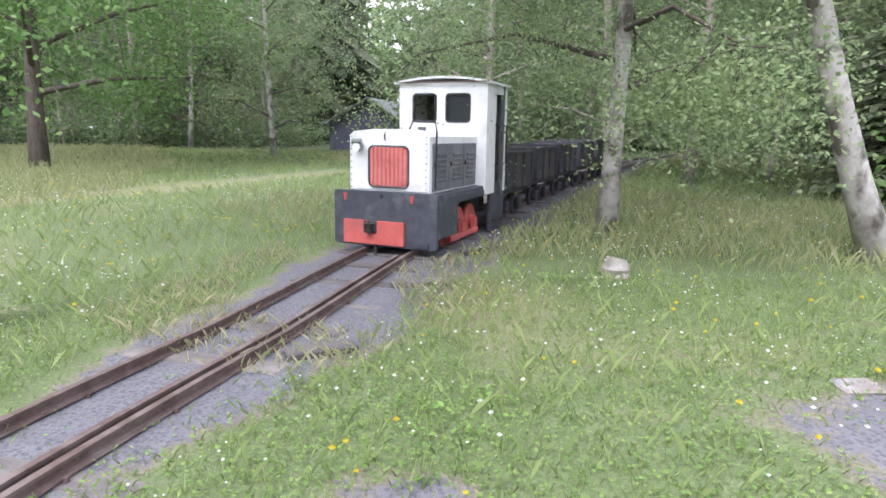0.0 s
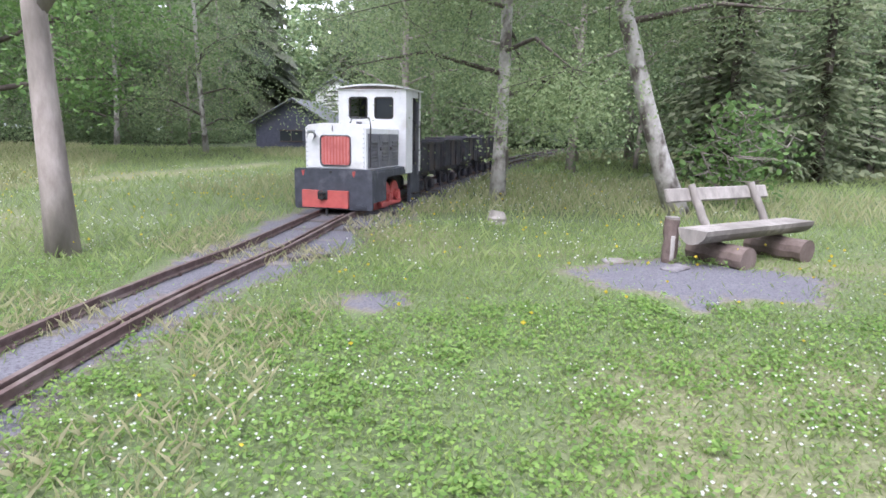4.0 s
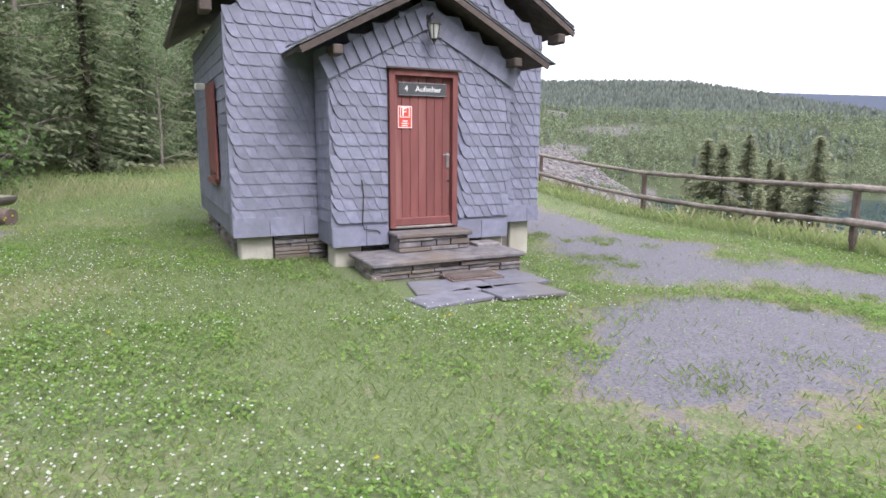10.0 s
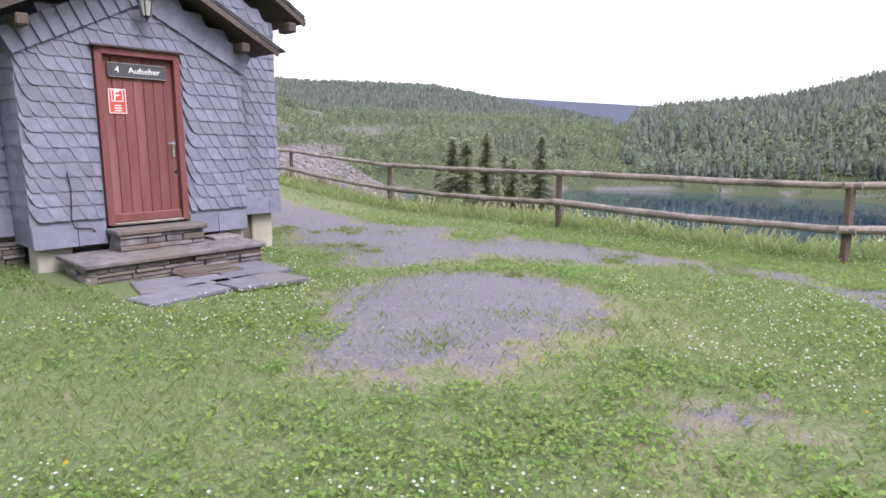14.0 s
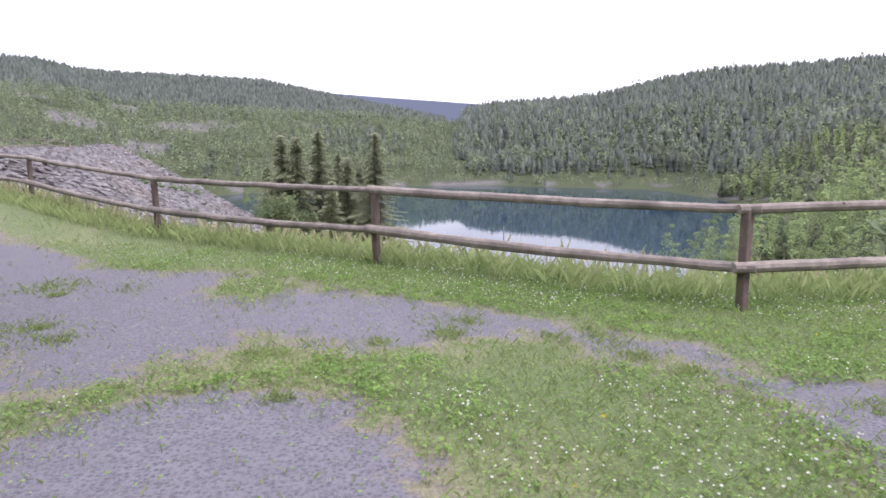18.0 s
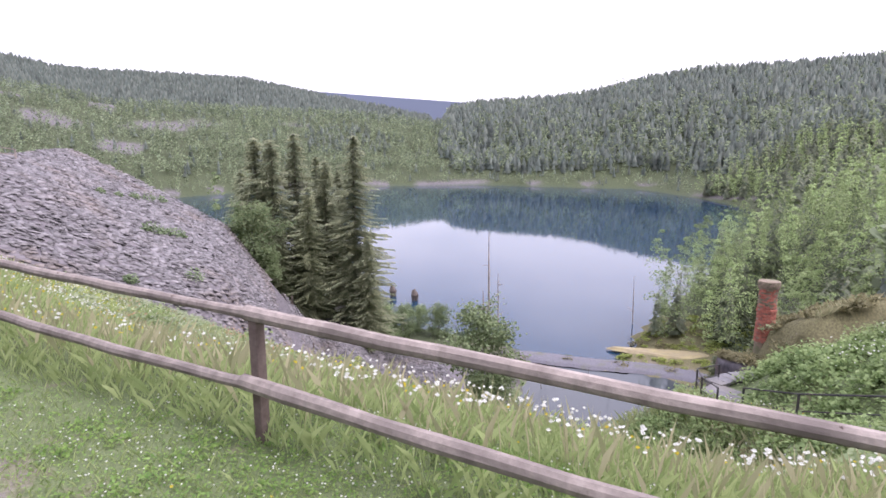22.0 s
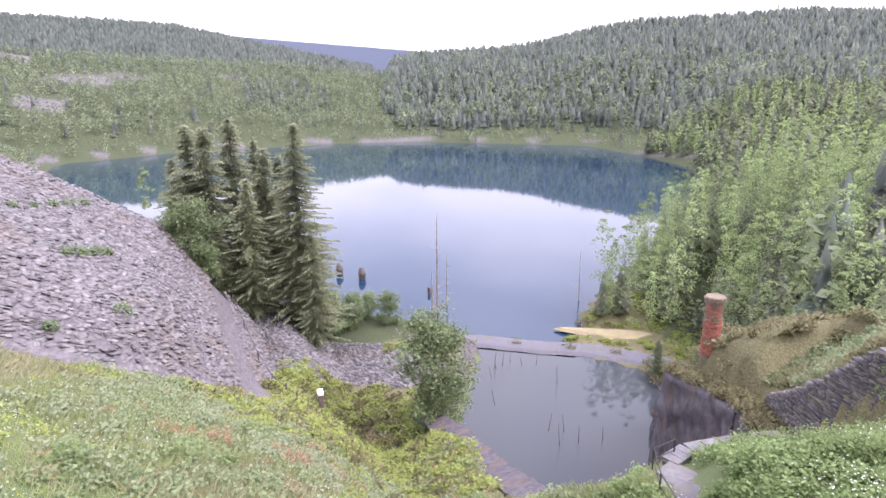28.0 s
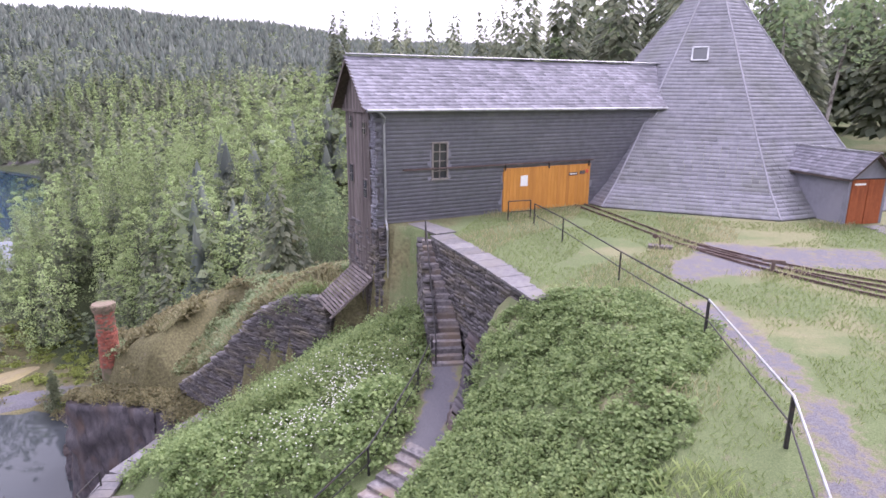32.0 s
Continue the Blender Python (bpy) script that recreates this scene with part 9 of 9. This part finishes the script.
# tufts growing through the gravel
r = np.random.default_rng(11)
c = np.stack([r.uniform(0, 11, 520), r.uniform(-5, 6, 520)], 1)
c = c[(field("gravel", c[:, 0], c[:, 1]) > 0.3) & (waves(c[:, 0], c[:, 1], 1.3, 85) > 0.05)]
p = (c[:, None] + r.normal(size=(len(c), 150, 2)) * r.uniform(0.05, 0.22, (len(c), 1, 1))).reshape(-1, 2)
p = p[free_ground(p[:, 0], p[:, 1])]
blades("gravel_tufts", p, 0.05, 0.004, 1.3, BLADE, 12, "grass tufts growing through the gravel")
# clumps of clover and plantain that stand higher and darker than the mown sward
rc = np.random.default_rng(111)
c = lawn(9000, 6.0, 112)
c = c[(waves(c[:, 0], c[:, 1], 1.0, 113) + 0.5 * waves(c[:, 0], c[:, 1], 2.7, 114) > -0.4) & (c[:, 1] < 10.5)][:3000]
wide_ = rc.uniform(0.08, 0.3, len(c))
p = (c[:, None] + rc.normal(size=(len(c), 50, 2)) * wide_[:, None, None] * 0.75)
d = np.hypot(p[:, :, 0] - c[:, :1], p[:, :, 1] - c[:, 1:]) / wide_[:, None]
lift = (0.02 + 0.05 * np.exp(-d ** 2) * rc.uniform(0.3, 1.2, (len(c), 1)) * rc.uniform(0.4, 1.0, d.shape)).ravel()
p = p.reshape(-1, 2)
ok = free_ground(p[:, 0], p[:, 1]) & (field("gravel", p[:, 0], p[:, 1]) < 0.4)
p, lift = p[ok], lift[ok]
v, f = leaf_quads(np.c_[p, height(p[:, 0], p[:, 1]) + lift], 0.019, rc, up=1.3, slim=0.6)
CLUMP = leafy("lush_clover_leaf", (0.10, 0.19, 0.042), (0.225, 0.34, 0.085), spread=0.1)
tagged(new("clover_clumps", mesh_np("clover_clumps", v, f, CLUMP)), "lush clover and plantain clumps in the lawn", "clover", kind="stuff")
# broad weeds at the gravel's edge
c = lawn(26000, 4.5, 13)
g = field("gravel", c[:, 0], c[:, 1])
c = c[(waves(c[:, 0], c[:, 1], 1.7, 86) > 0.62)][:900]
p = (c[:, None] + r.normal(size=(len(c), 11, 2)) * 0.05).reshape(-1, 2)
v, f = leaf_quads(np.c_[p, height(p[:, 0], p[:, 1]) + r.uniform(0.02, 0.09, len(p))], 0.022, r, up=1.2, slim=0.45)
tagged(new("broad_weeds", mesh_np("broad_weeds", v, f, CLOVER)), "plantain and dandelion leaves in the lawn", "weeds", kind="stuff")

# tall meadow grass: round the track, under the trees, beyond the fence
def meadow(n, box_, seed, keep):
    r = np.random.default_rng(seed)
    p = np.stack([r.uniform(box_[0], box_[1], n), r.uniform(box_[2], box_[3], n)], 1)
    e, sd = seg_dist(p[:, 0], p[:, 1], EDGE)
    return p[keep(p[:, 0], p[:, 1], np.where(sd > 0, e, -e))]


dtr = lambda x, y: seg_dist(x, y, track_list)[0]
p = meadow(100000, (-26, 20, 9.5, 38), 21, lambda x, y, s: (seg_dist(x, y, [(-20, 12), (-8.6, 19.9), (-6.6, 22.4), (-3.6, 27.4)])[0] > 0.6) & (dtr(x, y) > 0.85) & (s < 0) & free_ground(x, y) & ((y > 12.4 + 0.9 * waves(x, y, 0.5, 87)) | (x < -3.4) | ((y > 10.9) & (x < 1.6 + 0.8 * waves(x, y, 0.7, 189)) & (waves(x, y, 0.9, 187) > -0.35))) & (np.abs(x - 3.9) + np.abs(y - 11.6) * 1.2 > 2.6))
MEADOW = leafy("meadow_blade", (0.19, 0.26, 0.095), (0.34, 0.405, 0.17), spread=0.1)
blades("meadow_grass", p, 0.15, 0.0040, 0.8, MEADOW, 22, "tall meadow grass round the track and trees")
p = meadow(80000, (-26, 22, 10.5, 38), 23, lambda x, y, s: (dtr(x, y) > 1.0) & (s < 0) & (waves(x, y, 0.35, 88) > 0.0) & ((y > 13.5) | (x < -4.5) | ((x < 1.2) & (y > 12.2) & (waves(x, y, 0.9, 187) > 0.1))))
SEED_GRASS = leafy("ripe_meadow_grass", (0.27, 0.29, 0.14), (0.43, 0.43, 0.25), spread=0.1)
blades("seeding_grass", p, 0.26, 0.0024, 0.6, SEED_GRASS, 24, "ripe straw-coloured grass heads in the meadow")
p = meadow(26000, (-4.5, 3, 4, 17), 25, lambda x, y, s: (dtr(x, y) < 1.7) & (dtr(x, y) > 0.05) & (waves(x, y, 1.5, 89) > 0.45 - 0.35 * step(0.5, 1.0, dtr(x, y))))
blades("track_weeds", p, 0.11, 0.0035, 1.0, BLADE_DRY, 26, "dry grass tufts between the rails")
p = meadow(2200, (-14, 6, 9, 24), 27, lambda x, y, s: (dtr(x, y) > 1.0) & (waves(x, y, 0.8, 90) > -0.2) & ((x < -2.5) | (y > 11)))
heads("meadow_flowers", p, height(p[:, 0], p[:, 1]) + 0.22, 0.014, PETAL, 28, "white clover and yarrow in the meadow")
p = meadow(420, (-12, 5, 9, 22), 29, lambda x, y, s: dtr(x, y) > 1.0)
heads("buttercups", p, height(p[:, 0], p[:, 1]) + 0.25, 0.018, YELLOW, 30, "yellow buttercups in the meadow")
# rough lawn further along the fence
p = meadow(60000, (10, 34, -1, 22), 131, lambda x, y, s: (s < 0.6) & (field("gravel", x, y) < 0.35) & (np.random.default_rng(6).random(len(x)) < np.exp(-np.clip(np.hypot(x - 9, y + 1) - 4, 0, 60) / 9)))
blades("fence_grass", p, 0.09, 0.0035, 0.9, BANK_BLADE, 132, "short rough grass along the fence")
# bank beyond the fence
p = meadow(320000, (8, 46, -22, 26), 31, lambda x, y, s: (s > -0.9) & (np.random.default_rng(1).random(len(x)) < np.exp(-np.clip(s, 0, 60) / 13)) & (y > -11 - 0.2 * x) & (field("rubble", x, y) < 0.5) & (field("gravel", x, y) < 0.4))
blades("bank_grass", p, 0.26, 0.0027, 0.8, BANK_BLADE, 32, "long grass on the bank beyond the fence")
p = meadow(60000, (8, 46, -20, 26), 33, lambda x, y, s: (s > -0.5) & (np.random.default_rng(2).random(len(x)) < np.exp(-np.clip(s, 0, 60) / 12)) & (y > -10 - 0.2 * x) & (field("rubble", x, y) < 0.5) & (waves(x, y, 0.4, 91) > -0.3))
blades("bank_seed_grass", p, 0.45, 0.0024, 0.45, BLADE_DRY, 34, "ripe grass stems on the bank beyond the fence")
p = meadow(15000, (9, 40, -18, 22), 35, lambda x, y, s: (s > 0.3) & (s < 22) & (y > -9 - 0.25 * x) & (waves(x, y, 0.5, 92) > -0.1) & (field("rubble", x, y) < 0.5))
heads("ox_eye_daisies", p, height(p[:, 0], p[:, 1]) + np.random.default_rng(3).uniform(0.28, 0.5, len(p)), 0.027, PETAL, 36, "white ox-eye daisies on the bank")
p = meadow(3500, (9, 40, -18, 22), 37, lambda x, y, s: (s > 0.2) & (s < 22) & (y > -9 - 0.25 * x) & (field("rubble", x, y) < 0.5))
heads("bank_yellow_flowers", p, height(p[:, 0], p[:, 1]) + 0.35, 0.022, YELLOW, 38, "yellow flowers on the bank")


def thicket(name, xy, tall, leaves, size, mat, seed, label, width=0.9, z=None):
    """Low bushes: mounds of many leaves at each place."""
    r = np.random.default_rng(seed)
    n = len(xy)
    z = height(xy[:, 0], xy[:, 1]) if z is None else z
    hh = tall * r.uniform(0.6, 1.25, n)
    q = r.normal(size=(n, leaves, 3))
    q /= np.linalg.norm(q, axis=2)[:, :, None]
    q *= (r.uniform(0.35, 1.0, (n, leaves)) ** 0.5)[:, :, None]
    q[:, :, 2] = np.abs(q[:, :, 2])
    q *= np.stack([width * hh, width * hh, hh], 1)[:, None, :] * r.uniform(0.8, 1.2, (n, leaves, 1))
    c = (q + np.stack([xy[:, 0], xy[:, 1], z - 0.05], 1)[:, None, :]).reshape(-1, 3)
    v, f = leaf_quads(c, size, r, up=1.0, slim=0.7)
    return tagged(new(name, mesh_np(name, v, f, mat)), label, "bushes", kind="stuff")


SWL = [(24.3, -27.9), (27.4, -28.6), (32.4, -29.9), (38.4, -32.2), (43, -33.5)]
gp = lambda x, y: near_line(x, y, GULLY)[0]
p = meadow(2100, (8.3, 17, -23.5, -7.5), 41, lambda x, y, s: ((s > 0.35) | ((y < -11.8) & (x > 8.6 + 0.26 * np.abs(y + 17) * (y > -17) + 0.45 * waves(x, y, 1.2, 143)) & (x > 8.6 + 0.9 * np.clip(-19.2 - y, 0, 9)))) & (gp(x, y) > 0.9) & (s < 9) & (y > -20.8 + 0.25 * (x - 12)) & ((x < 15.2) | (y > -15)))
BRAMBLE_PALE = leafy("pale_bramble_leaf", (0.125, 0.19, 0.07), (0.30, 0.385, 0.165), spread=0.1)
thicket("brambles", p, 0.36, 130, 0.046, BRAMBLE_PALE, 42, "dense bramble thicket on the bank below the terrace")
p = meadow(2300, (16, 33, -29, -12.5), 43, lambda x, y, s: (gp(x, y) > 0.8) & (s > 1.2) & (np.hypot(x - 27, y + 16.5) > 1.6) & (x < 28.5 + 0.3 * np.clip(-y - 24, 0, 9)) & (waves(x, y, 0.5, 93) > -1.4))
kindb = waves(p[:, 0], p[:, 1], 0.6, 99) + 0.5 * waves(p[:, 0], p[:, 1], 1.7, 100)
LEAF_RANK = leafy("rank_leaf", (0.14, 0.205, 0.075), (0.30, 0.375, 0.16), spread=0.1)
thicket("slope_bushes", p[kindb > -0.2], 0.6, 90, 0.07, BRAMBLE_PALE, 44, "rank green bushes on the slope below the hall")
thicket("slope_shoots", p[(kindb <= -0.2) & (kindb > -1.0)], 0.85, 90, 0.06, LEAF_RANK, 144, "upright fresh green growth on the slope below the hall", width=0.6)
thicket("slope_heather", p[kindb <= -1.0], 0.5, 80, 0.06, HEATHER, 145, "brown withered growth on the slope below the hall", width=1.1)
p = np.random.default_rng(45).normal(size=(950, 2)) * np.array([1.5, 1.5]) + np.array([20.0, -18.9])
p = p[(gp(p[:, 0], p[:, 1]) > 0.9) & (waves(p[:, 0], p[:, 1], 1.6, 98) > -0.25)]
heads("camomile", p, height(p[:, 0], p[:, 1]) + np.random.default_rng(6).uniform(0.55, 0.95, len(p)), 0.03, PETAL, 46, "white wild flowers on the slope below the hall")
p = meadow(3400, (13, 50, -17, 10), 47, lambda x, y, s: (s > 3.5) & (y > -14 - 0.05 * x) & (field("rubble", x, y) < 0.5) & (gp(x, y) > 1.0) & (s < 36) & (np.random.default_rng(3).random(len(x)) < step(3, 22, s + 5 * waves(x, y, 0.3, 97))))
pb_, pr_ = from_brink(p[:, 0], p[:, 1])
p = p[~((pb_ < -14) & (pr_ > 16) & (np.random.default_rng(12).random(len(p)) < 0.8))]
kindw = waves(p[:, 0], p[:, 1], 0.35, 95) + 0.5 * waves(p[:, 0], p[:, 1], 1.3, 96)
LEAF_PALE = leafy("pale_shrub_leaf", (0.20, 0.25, 0.14), (0.37, 0.41, 0.26), spread=0.1)
LEAF_MID = leafy("bank_leaf", (0.16, 0.215, 0.105), (0.31, 0.365, 0.20), spread=0.1)
LEAF_YELLOW = leafy("bilberry_leaf", (0.19, 0.24, 0.06), (0.33, 0.37, 0.11), spread=0.1)
BUD = leafy("rusty_shoot", (0.28, 0.17, 0.10), (0.42, 0.29, 0.18), spread=0.1)
thicket("bank_bushes", p[kindw > 0.25], 0.55, 80, 0.08, LEAF_MID, 48, "green bramble bushes low on the bank", width=1.1)
thicket("pale_shrubs", p[(kindw <= 0.25) & (kindw > -0.15)], 0.75, 70, 0.08, LEAF_PALE, 148, "pale green willow and birch shoots on the bank", width=0.8)
thicket("bank_bilberry", p[(kindw <= -0.15) & (kindw > -0.7)], 0.45, 70, 0.075, LEAF_YELLOW, 149, "yellow-green bilberry on the bank", width=1.5)
thicket("bank_heather", p[kindw <= -0.7], 0.45, 80, 0.07, HEATHER, 150, "brown heather on the bank", width=1.4)
q = p[np.random.default_rng(9).random(len(p)) < 0.05]
thicket("rusty_shoots", q, 0.95, 60, 0.06, BUD, 151, "rusty young shoots among the bushes", width=0.5)
p = meadow(2500, (40, 88, -22, 10), 49, lambda x, y, s: (field("rubble", x, y) < 0.5) & (s > 20) & (seg_dist(x, y, [(50, 0.0), (58, 0.5), (70, 3.0), (87, 5.5)])[0] > 1.4) & (poly_dist(x, y, POOL) > 2))
sel = np.random.default_rng(50).random(len(p)) < 0.55
thicket("bilberry", p[sel], 0.7, 80, 0.13, LEAF_YELLOW, 51, "yellow-green low shrubs on the quarry slope", width=1.3)
thicket("heather", p[~sel], 0.6, 60, 0.15, HEATHER, 52, "brown heather on the quarry slope", width=1.4)
p = meadow(1500, (26, 60, -46, -30), 53, lambda x, y, s: (poly_dist(x, y, POOL) > 1.6) & (seg_dist(x, y, [(25, -33), (36, -38), (47.5, -36), (59, -42)])[0] < 10) & (np.hypot(x - 47.1, y + 34.4) > 1.3) & (seg_dist(x, y, SWL)[0] > 0.9) & ((seg_dist(x, y, SWL)[1] < 0) | (x > 40)))
sel = waves(p[:, 0], p[:, 1], 0.5, 153) > 0.05
thicket("spur_grass", p[sel], 0.5, 70, 0.10, LEAF_MID, 154, "pale grass and bilberry on the rocky spur", width=1.5)
p = p[~sel]
thicket("spur_heather", p, 0.6, 70, 0.13, HEATHER, 54, "brown heather and dry grass on the rocky spur", width=1.4)
# heather along the brink of the cliff
rq = np.random.default_rng(231)
line_ = np.array(CLIFF)
tt = rq.uniform(0, len(line_) - 1.001, 420)
ii = tt.astype(int)
q = line_[ii] + (line_[ii + 1] - line_[ii]) * (tt - ii)[:, None]
d_ = (line_[ii + 1] - line_[ii])[:, :2]
d_ /= np.hypot(d_[:, 0], d_[:, 1])[:, None]
o_ = rq.uniform(-1.3, 1.3, len(tt))[:, None]
p = q[:, :2] + np.stack([d_[:, 1], -d_[:, 0]], 1) * o_
zz = q[:, 2] - 0.15 - 0.25 * np.clip(-o_[:, 0], 0, 2)
thicket("brink_heather", p, 0.5, 80, 0.09, HEATHER, 232, "brown heather hanging over the cliff's brink", width=1.3, z=zz)
p = scatter(160, (26, 40, -42, -29), lambda x, y: (seg_dist(x, y, [(27, -31), (33, -34), (38, -36)])[0] < 5) & (seg_dist(x, y, [(27.4, -28.6), (32.4, -29.9), (38.4, -32.2)])[0] > 1.5), 55)
thicket("spur_bushes", p, 0.6, 80, 0.12, BRAMBLE, 56, "green growth on the spur beside the hall")
# shrubs along the lower rim and on the heap
p = np.array([(62 + 0.9 * k, 14 - 0.35 * k) for k in range(6)] + [(70 + 3.0 * k, 20 - 0.6 * k) for k in range(5)] + [(50, 12), (55, 9), (47, 15)])
thicket("heap_shrubs", p, 0.8, 150, 0.12, BRAMBLE, 58, "low green shrubs scattered on the slate heap")
p = scatter(60, (86, 112, 10, 38), lambda x, y: (ridge_line(x, y, HEAP, lambda q: q) < -18) & (lake_d(x, y) > 2), 59)
tree_mass("heap_birches", p, np.random.default_rng(60).uniform(4, 8, len(p)), "leaf", 160, LEAF_BIRCH, 61, "young birches behind the slate heap", size=0.8)
p = np.array([(78.5, -51.5), (76.5, -50.5), (73, -49.5), (80, -53.5), (83, -49), (86.5, -43), (90, -36), (92, -29), (95, -50), (97, -54), (92, -53)])
thicket("shore_sedge", p, 0.7, 160, 0.16, HEATHER, 62, "sedge and low scrub on the causeway", width=1.8)
p = scatter(520, (66, 98, -70, -44), lambda x, y: (lake_d(x, y) > 0.5) & (poly_dist(x, y, POOL) > 0.8) & (seg_dist(x, y, [(93, -45), (86.8, -57)])[0] > 2.4) & (seg_dist(x, y, [(84.5, -47), (77, -54), (66, -60)])[0] > 2.6), 163)
thicket("flat_sedge", p, 0.42, 70, 0.13, LEAF_YELLOW, 164, "green sedge and low scrub on the flat by the causeway", width=1.7)
SAND = material("pale_sand", (0.21, 0.175, 0.105), (0.29, 0.245, 0.155), 2.0, 0.9, bump=0.3, c=(0.30, 0.26, 0.12), cscale=0.4, camount=0.4)
bm = bmesh.new()
def sand_ring(a_len, b_len, z):
    out = []
    for a in np.linspace(0, 6.283, 40, endpoint=False):
        u = a_len * math.cos(a) * (1 + 0.12 * math.sin(3 * a))
        w = b_len * math.sin(a) * (1 + 0.25 * math.cos(2 * a + 0.7)) + 0.5 * math.sin(2.1 * a)
        out.append(bm.verts.new((89.9 - 0.46 * u + 0.89 * w, -51.0 - 0.89 * u - 0.46 * w, z)))
    return out


ring, top = sand_ring(7.6, 2.2, WATER + 0.3), sand_ring(6.6, 1.5, WATER + 0.72)
for k in range(40):
    bm.faces.new((ring[k], ring[(k + 1) % 40], top[(k + 1) % 40], top[k]))
bm.faces.new(top)
tagged(part("sandbank", bm, SAND), "yellowish sandbank at the lake's shore", "sandbank", kind="structure")
# undergrowth that closes the foot of the woods
q = EDGE_N[np.linspace(0, len(EDGE_N) - 1, 90).astype(int)]
rq = np.random.default_rng(91)
p = np.concatenate([q + rq.normal(0, 1.2, q.shape) + np.array([0, 2.0]) for k in range(3)])
p = p[(seg_dist(p[:, 0], p[:, 1], track_list)[0] > 1.8) & ~((np.abs(p[:, 0] + 4.2) < 4) & (p[:, 1] > 34))]
p = np.concatenate([p[(p[:, 0] < 3) | (p[:, 0] > 14)], p[p[:, 0] < 3] + np.array([0.7, 1.5])])
thicket("undergrowth", p, 1.7, 240, 0.06, LEAF_DEEP, 92, "shady undergrowth at the foot of the wood", width=0.9)
p = scatter(260, (-60, 45, 40, 70), lambda x, y: (y > 44) & ~((np.abs(x + 3) < 5) & (y < 66)), 93)
thicket("wood_floor_growth", p, 2.4, 160, 0.12, LEAF_DEEP, 94, "dim undergrowth deep in the wood", width=1.2)
# dry grass of the yard by the winding house
def yard_ok(x, y, s):
    return (s < -0.1) & (field("gravel", x, y) < 0.35) & (np.hypot(x - CX, y - CY) > RV + 0.3)


p = meadow(70000, (0, 18, -35, -11), 201, lambda x, y, s: yard_ok(x, y, s) & (waves(x, y, 0.9, 202) > -0.4))
blades("yard_grass", p, 0.10, 0.008, 0.9, BLADE, 203, "short uneven grass of the yard")
p = meadow(40000, (0, 18, -35, -11), 204, lambda x, y, s: yard_ok(x, y, s) & (waves(x, y, 0.7, 205) > 0.2))
blades("yard_straw", p, 0.20, 0.006, 0.6, BLADE_DRY, 206, "straw-coloured grass tufts of the yard")
# rough grass between the bushes of the quarry bank
p = meadow(150000, (10, 52, -18, 16), 211, lambda x, y, s: (s > 9 + 2 * waves(x, y, 0.5, 216)) & (s < 36) & (y > -14 - 0.05 * x) & (field("rubble", x, y) < 0.5) & (gp(x, y) > 0.7))
w = waves(p[:, 0], p[:, 1], 0.3, 212) + 0.6 * waves(p[:, 0], p[:, 1], 1.1, 213)
PALE_GRASS = leafy("pale_bank_grass", (0.22, 0.26, 0.115), (0.38, 0.42, 0.21), spread=0.1)
blades("rough_grass", p[w > -0.1], 0.42, 0.006, 0.8, PALE_GRASS, 214, "pale rough grass on the quarry bank")
blades("rough_straw", p[w <= -0.1], 0.42, 0.006, 0.8, BLADE_DRY, 215, "straw-coloured rough grass on the quarry bank")

# rusty docks and willowherb, and a few broad-leaved bushes standing up from the bank
rq = np.random.default_rng(301)
c = np.array([(35.0, -1.3), (35.5, -2.2), (39.7, -3.4), (50.3, -5.7), (64.9, -9.7), (63.7, -11.2), (45.1, -11.3), (35.2, 2.2), (35.6, 1.3), (37.1, -4.7)])
p = (c[:, None] + rq.normal(size=(len(c), 9, 2)) * 0.55).reshape(-1, 2)
thicket("rusty_docks", p, 0.85, 70, 0.055, BUD, 302, "rusty flowering docks among the grass of the bank", width=0.32)
p = (c[:, None] + rq.normal(size=(len(c), 7, 2)) * 0.8).reshape(-1, 2)
thicket("dock_leaves", p, 0.5, 60, 0.085, LEAF_PALE, 303, "pale broad leaves round the docks", width=0.9)
p = np.array([(28.9, 5.0), (31.1, 1.9), (39.0, 0.3), (28.5, -3.4), (38.2, -12.1), (32.4, -13.0), (31.8, 0.7)])
thicket("bank_saplings", p, 1.1, 320, 0.075, LEAF_RANK, 304, "young leafy saplings on the bank", width=0.75)

# tan dry grass and green scrub on the back of the spur, up to the hall
rq = np.random.default_rng(311)
t_ = rq.random(9000)
p = np.stack([26.5 + 15.5 * t_, -30.6 - 4.6 * t_], 1) + rq.normal(size=(9000, 2)) * np.array([0.9, 1.3])
p = p[(seg_dist(p[:, 0], p[:, 1], SWL)[0] > 0.7) & (seg_dist(p[:, 0], p[:, 1], SWL)[1] < 0)]
blades("spur_straw", p, 0.55, 0.010, 0.7, BLADE_DRY, 312, "tan dry grass on the back of the spur")
p = np.stack([rq.uniform(24.5, 33, 260), rq.uniform(-37.5, -30.5, 260)], 1)
p = p[(seg_dist(p[:, 0], p[:, 1], SWL)[0] > 1.2) & (p[:, 0] + 0.9 * (p[:, 1] + 31) > 25.2)]
thicket("hall_scrub", p, 0.6, 110, 0.075, LEAF_MID, 313, "green scrub on the slope behind the hall's gable", width=1.0)
